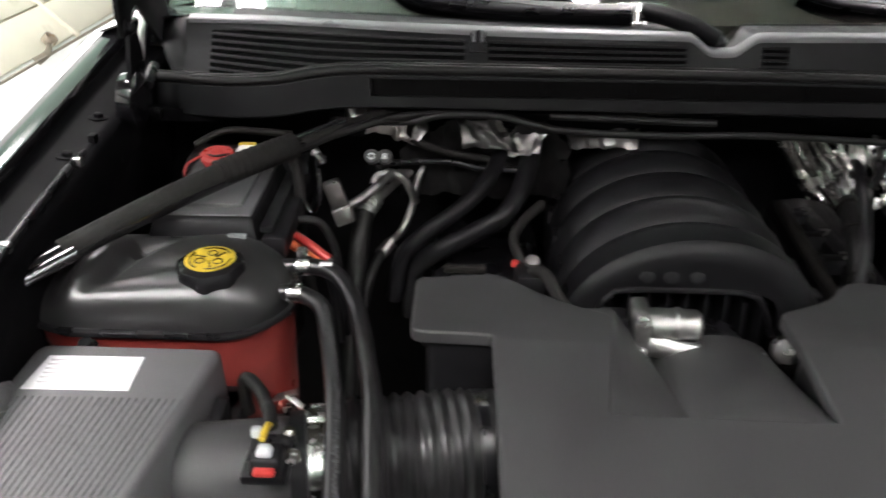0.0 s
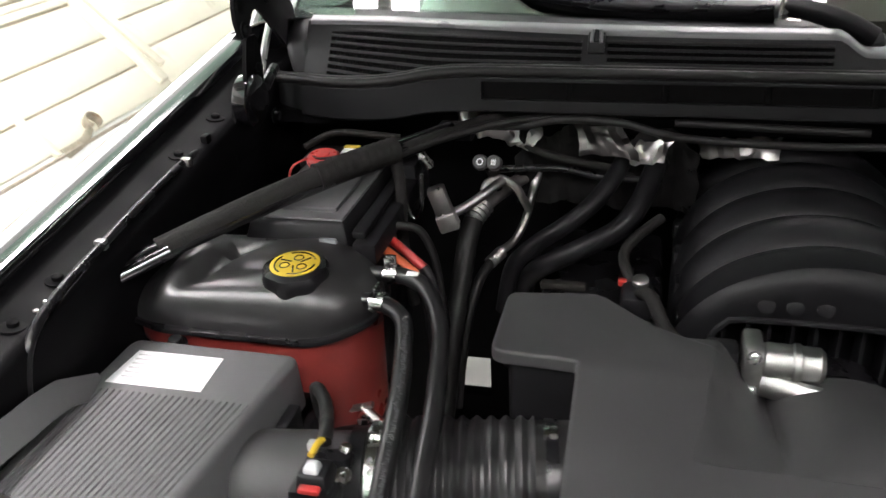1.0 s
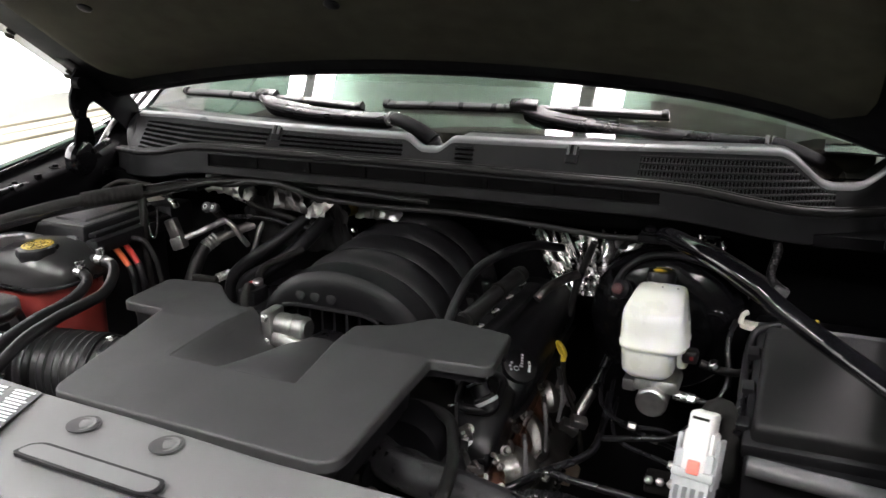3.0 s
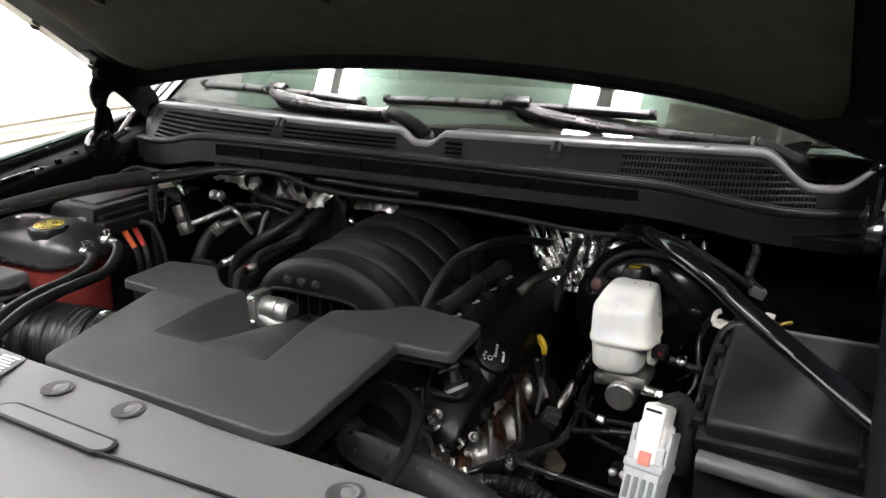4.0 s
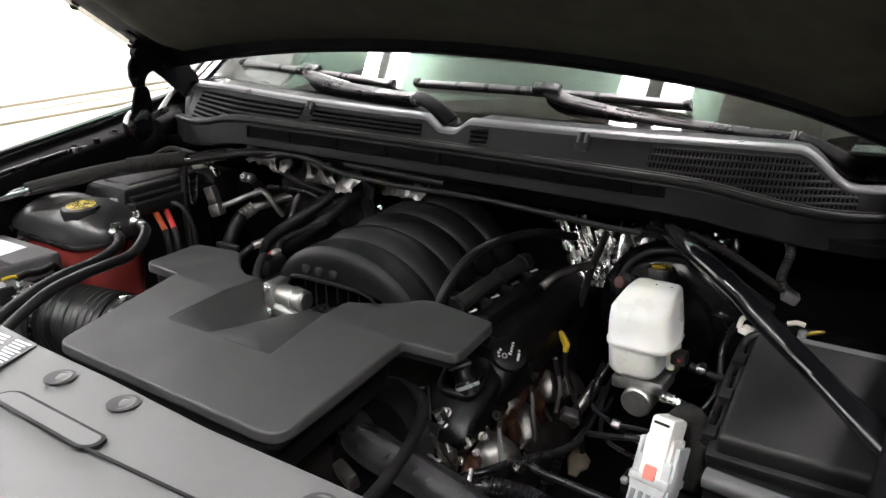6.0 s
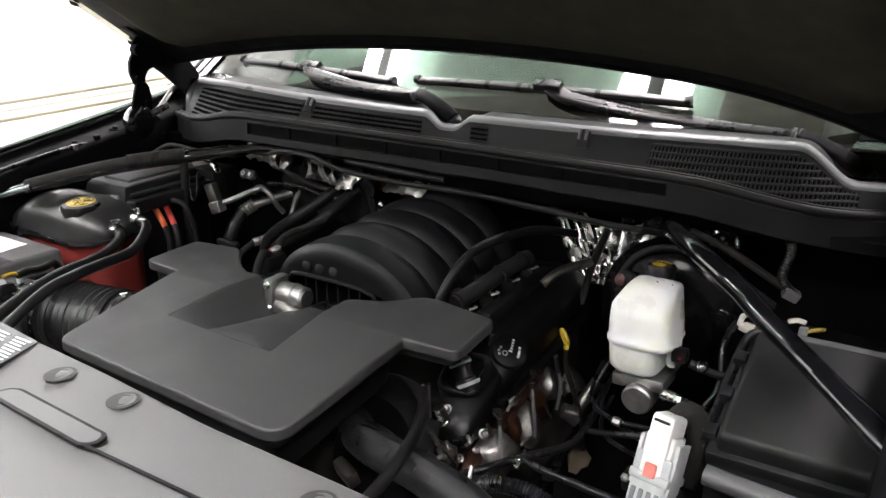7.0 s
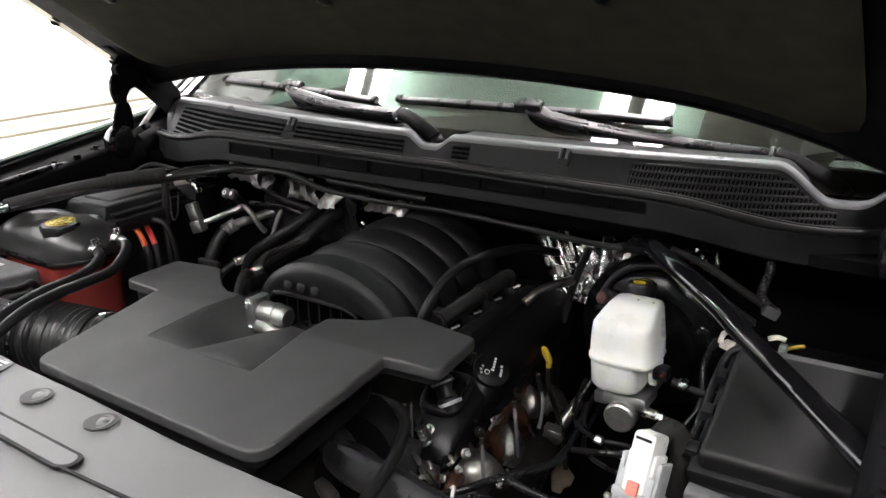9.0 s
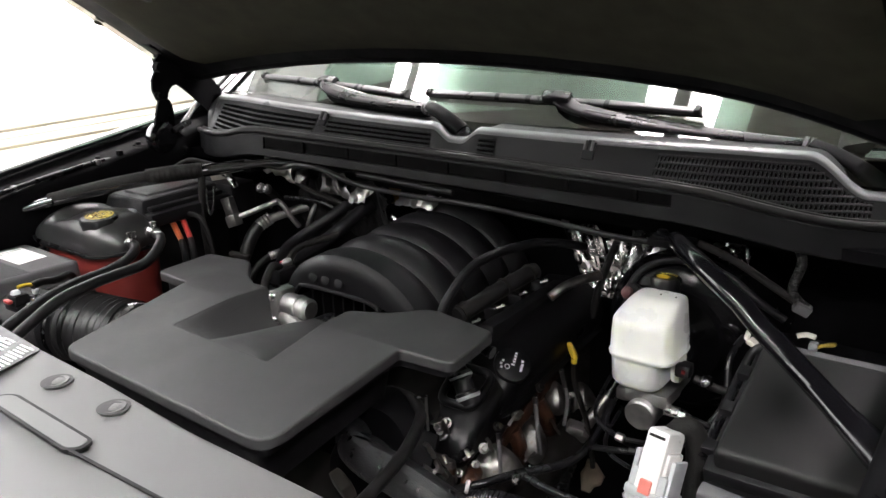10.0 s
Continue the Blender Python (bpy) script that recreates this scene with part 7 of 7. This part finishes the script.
def front_right():
    h = thing("radiator_hose", (0.3, -0.05, -0.2), "thick black moulded radiator hose", "hose")
    hose_path = [(0.155, 0.03, -0.175), (0.190, -0.030, -0.156), (0.230, -0.066, -0.147), (0.274, -0.082, -0.146), (0.335, -0.092, -0.146), (0.390, -0.104, -0.147), (0.450, -0.117, -0.153), (0.54, -0.15, -0.17)]
    part("hose", tube(hose_path, 0.0285, 22), material("woven_rubber", (0.015, 0.015, 0.016), 0.36, vary=0.2, scale=60, bump=0.5, grain=700, spec=0.35), h)
    # pale weave strokes along the upper side paint the hose's highlight
    bm = bmesh.new()
    for p in smooth_path(hose_path, 0.0036):
        if 0.225 < p.x < 0.47:
            put(bm, tube([p + Vector((-0.001, -0.0135, 0.0253)), p + Vector((0.001, -0.0080, 0.0275)), p + Vector((0.003, -0.002, 0.0286))], 0.0006, 4))
    tagged(part("weave_print", bm, PRINT_AND_GLINT, h, "fine pale weave strokes painting the hose's highlight"), kind="stuff")
    loose("belt_side_cable", [(0.185, 0.04, -0.13), (0.195, 0.048, -0.112), (0.230, 0.043, -0.105), (0.262, 0.034, -0.105), (0.292, 0.010, -0.105), (0.315, -0.034, -0.107), (0.335, -0.085, -0.108), (0.350, -0.138, -0.107), (0.360, -0.188, -0.108), (0.362, -0.24, -0.115)], 0.0092, RUBBER, "black cable drooping over the radiator hose", "cable")
    p = thing("fan_shroud", (0.1, -0.3, -0.3), "black plastic radiator fan shroud", "fan shroud")
    part("panel", box(-0.55, -0.335, -0.55, 0.60, -0.31, -0.10, 0.006), PLASTIC, p)
    part("rib", box(0.30, -0.312, -0.13, 0.59, -0.27, -0.115, 0.004), PLASTIC, p)
    part("pale_bracket", box(-0.022, -0.010, -0.016, 0.022, 0.010, 0.016, 0.004, m=pose(0.218, -0.090, -0.200, 20, 10, -20)), material("dull_beige_plastic", (0.03, 0.027, 0.024), 0.5), p, "dull beige bracket")
    part("bracket_arm", box(0.26, -0.315, -0.17, 0.345, -0.20, -0.155, 0.004), PLASTIC, p)
    # engine block and accessories fill the dark below
    e = thing("engine_block", (0.03, 0.2, -0.6), "dark cast engine block deep in the bay", "engine block")
    part("block", box(-0.22, 0.02, -0.62, 0.28, 0.54, -0.13, 0.02), DARKMETAL, e)
    part("right_head", box(0.20, 0.11, -0.30, 0.335, 0.50, -0.15, 0.015), DARKMETAL, e)
    part("left_head", box(-0.32, 0.12, -0.30, -0.15, 0.54, -0.10, 0.015), SATIN, e)
    part("timing_cover", box(-0.17, -0.06, -0.55, 0.22, 0.05, -0.18, 0.02), DARKMETAL, e)
    part("pulley", lathe([(0.07, 0), (0.075, 0.004), (0.07, 0.01), (0.075, 0.016), (0.07, 0.022), (0.02, 0.025)], along((0.255, -0.06, -0.19), (0, -1, 0)), 36), APRON, e)
    part("alternator", lathe([(0.05, 0), (0.068, 0.01), (0.07, 0.06), (0.06, 0.075), (0.03, 0.08)], along((0.225, 0.06, -0.165), (0, -1, 0)), 28), APRON, e, "dark alternator under the cover")
    part("oil_neck", tube([(0.285, 0.06, -0.20), (0.315, 0.03, -0.215), (0.33, 0.0, -0.25)], 0.02, 14), DARKMETAL, e)
    for p, r in (((0.300, 0.063, -0.143), 0.0055), ((0.300, 0.052, -0.157), 0.0060), ((0.310, 0.062, -0.192), 0.0045), ((0.330, 0.052, -0.216), 0.0045), ((0.330, -0.033, -0.171), 0.005), ((0.300, 0.041, -0.140), 0.004)):
        part("stud", bolt(p, (0.2, -0.7, 0.6), r, 0.014), NUT, e, "bare steel bolt")
    part("bolt_bracket", wobble(bar([(0.302, 0.034, -0.125), (0.302, 0.049, -0.147), (0.302, 0.063, -0.178)], (0.2, -0.7, 0.6), 0.016, 0.010), 0.005, 60), SHIELD, e, "small cast bracket")
    part("hook", bar([(0.300, -0.011, -0.065), (0.300, 0.012, -0.074)], (0, -0.5, 0.8), 0.004, 0.003), ZINC, e, "thin bright steel hook")
    part("hook", bar([(0.300, 0.013, -0.073), (0.300, 0.014, -0.101), (0.300, 0.016, -0.133)], (0.6, -0.7, 0.2), 0.004, 0.003), STEEL, e, "thin bright steel hook")
    part("side_plate", wobble(prism([(-0.03, -0.03), (0.02, -0.034), (0.026, 0.02), (-0.016, 0.03)], -0.003, 0.003, 0.002), 0.002, 40), APRON, e, "dark bracket plate").matrix_basis = along((0.295, -0.001, -0.156), (0.3, -0.75, 0.6))
    for p, q, r in (((0.325, -0.025, -0.127), (0.325, -0.004, -0.159), 0.004), ((0.330, -0.035, -0.157), (0.330, -0.012, -0.186), 0.0034), ((0.320, 0.057, -0.192), (0.325, 0.074, -0.220), 0.004), ((0.335, -0.022, -0.175), (0.335, 0.001, -0.183), 0.0042)):
        part("bright_pipe", wobble(tube([p, Vector(p).lerp(Vector(q), 0.5) + Vector((0.003, -0.004, 0.006)), q], r, 10), 0.002, 80, r * 900), STEEL, e, "short bright pipe end")
    part("bracket_plate", wobble(box(0.270, 0.030, -0.225, 0.335, 0.042, -0.185, 0.004), 0.004, 40), SHIELD, e, "stained steel bracket plate")
    for k, (x, y, z) in enumerate(((0.300, 0.018, -0.178), (0.324, 0.026, -0.176), (0.341, 0.060, -0.178), (0.290, 0.008, -0.186))):
        part("hose_nipple", tube([(x, y, z), (x + 0.006, y - 0.012, z + 0.010), (x + 0.016, y - 0.018, z + 0.004)], 0.0034, 8), SHIELD, e)
    part("lifting_strap", wobble(box(-0.022, -0.003, -0.016, 0.022, 0.003, 0.016, 0.002, m=pose(0.314, 0.022, -0.190, 30, 10, -35)), 0.003, 50), SHIELD, e, "stained steel lifting strap")
    g = "low engine leads"
    loose("engine_lead", [(0.350, 0.010, -0.215), (0.387, 0.025, -0.200), (0.417, 0.074, -0.198), (0.460, 0.132, -0.198), (0.474, 0.175, -0.198), (0.474, 0.23, -0.19), (0.470, 0.30, -0.16)], 0.0065, SATIN, "glossy black engine lead low in the bay", "lead", g, 10)
    loose("engine_lead", [(0.423, 0.082, -0.200), (0.445, 0.080, -0.202), (0.468, 0.076, -0.203), (0.51, 0.075, -0.205), (0.554, 0.074, -0.208), (0.61, 0.085, -0.22)], 0.006, SATIN, "glossy black engine lead low in the bay", "lead", g, 10)
    loose("engine_lead", [(0.268, 0.115, -0.120), (0.262, 0.085, -0.150), (0.272, 0.070, -0.18), (0.290, 0.05, -0.205), (0.30, 0.03, -0.25)], 0.0055, SATIN, "glossy black engine lead low in the bay", "lead", g, 10)
    loose("corrugated_loom", [(0.375, 0.010, -0.225), (0.419, 0.004, -0.200), (0.453, 0.009, -0.198), (0.489, 0.009, -0.200), (0.53, 0.0, -0.21), (0.58, -0.03, -0.23)], 0.0115, SATIN, "shiny black corrugated wiring loom", "wiring loom", "", 14, step=0.0012, rib=0.0022, pitch=0.0052)
    loose("cable_tie", [(0.360, 0.030, -0.212), (0.371, 0.019, -0.198), (0.378, 0.006, -0.196), (0.382, -0.004, -0.200)], 0.0032, WHITE, "white cable tie end on a lead", "cable tie", "", 6)
    solo("grey_joint", box(-0.014, -0.010, -0.008, 0.014, 0.010, 0.008, 0.003, m=pose(0.430, 0.245, -0.196, 20, 20, 30)), STEEL, "small bare steel clip on a lead", "clip")
    solo("lead_clamp", box(0.420, 0.060, -0.206, 0.432, 0.072, -0.190, 0.003), ZINC, "small bright lead clamp", "clip")
    pr = thing("splash_shield", (0.55, 0.1, -0.5), "dark splash shield below the brakes", "splash shield")
    part("panel", box(0.44, -0.2, -0.50, 0.80, 0.45, -0.46, 0.006), APRON, pr)
    strut = thing("hood_prop_rod", (-0.76, -0.14, -0.1), "thin gloss black prop rod beside the air box", "prop rod")
    part("rod", tube([(-0.765, 0.245, 0.127), (-0.764, 0.187, 0.130), (-0.762, 0.087, 0.122), (-0.759, -0.012, 0.111), (-0.756, -0.105, 0.098), (-0.7545, -0.160, 0.072), (-0.757, -0.185, 0.0), (-0.76, -0.215, -0.10), (-0.765, -0.24, -0.2)], 0.0054, 10), SATIN, strut)
    for y, z in ((-0.012, 0.111), (0.187, 0.130)):
        part("rod_clip", box(-0.767, y - 0.005, z - 0.006, -0.754, y + 0.005, z + 0.0062, 0.002), STEEL, strut, "bright steel rod clip")
    sh = thing("inner_shield", (-0.78, -0.1, -0.2), "worn grey plastic side shield beside the air box", "side shield")
    part("panel", thicken(loft([[(-0.744 + 0.016 * u, -0.36 + 0.265 * v, 0.054 - 0.026 * v - 0.028 * u - 0.12 * max(0, v - 0.75)) for u in (0, 0.3, 0.6, 1.0)] for v in np.linspace(0, 1, 10)]), 0.004), LID, sh)


front_right()
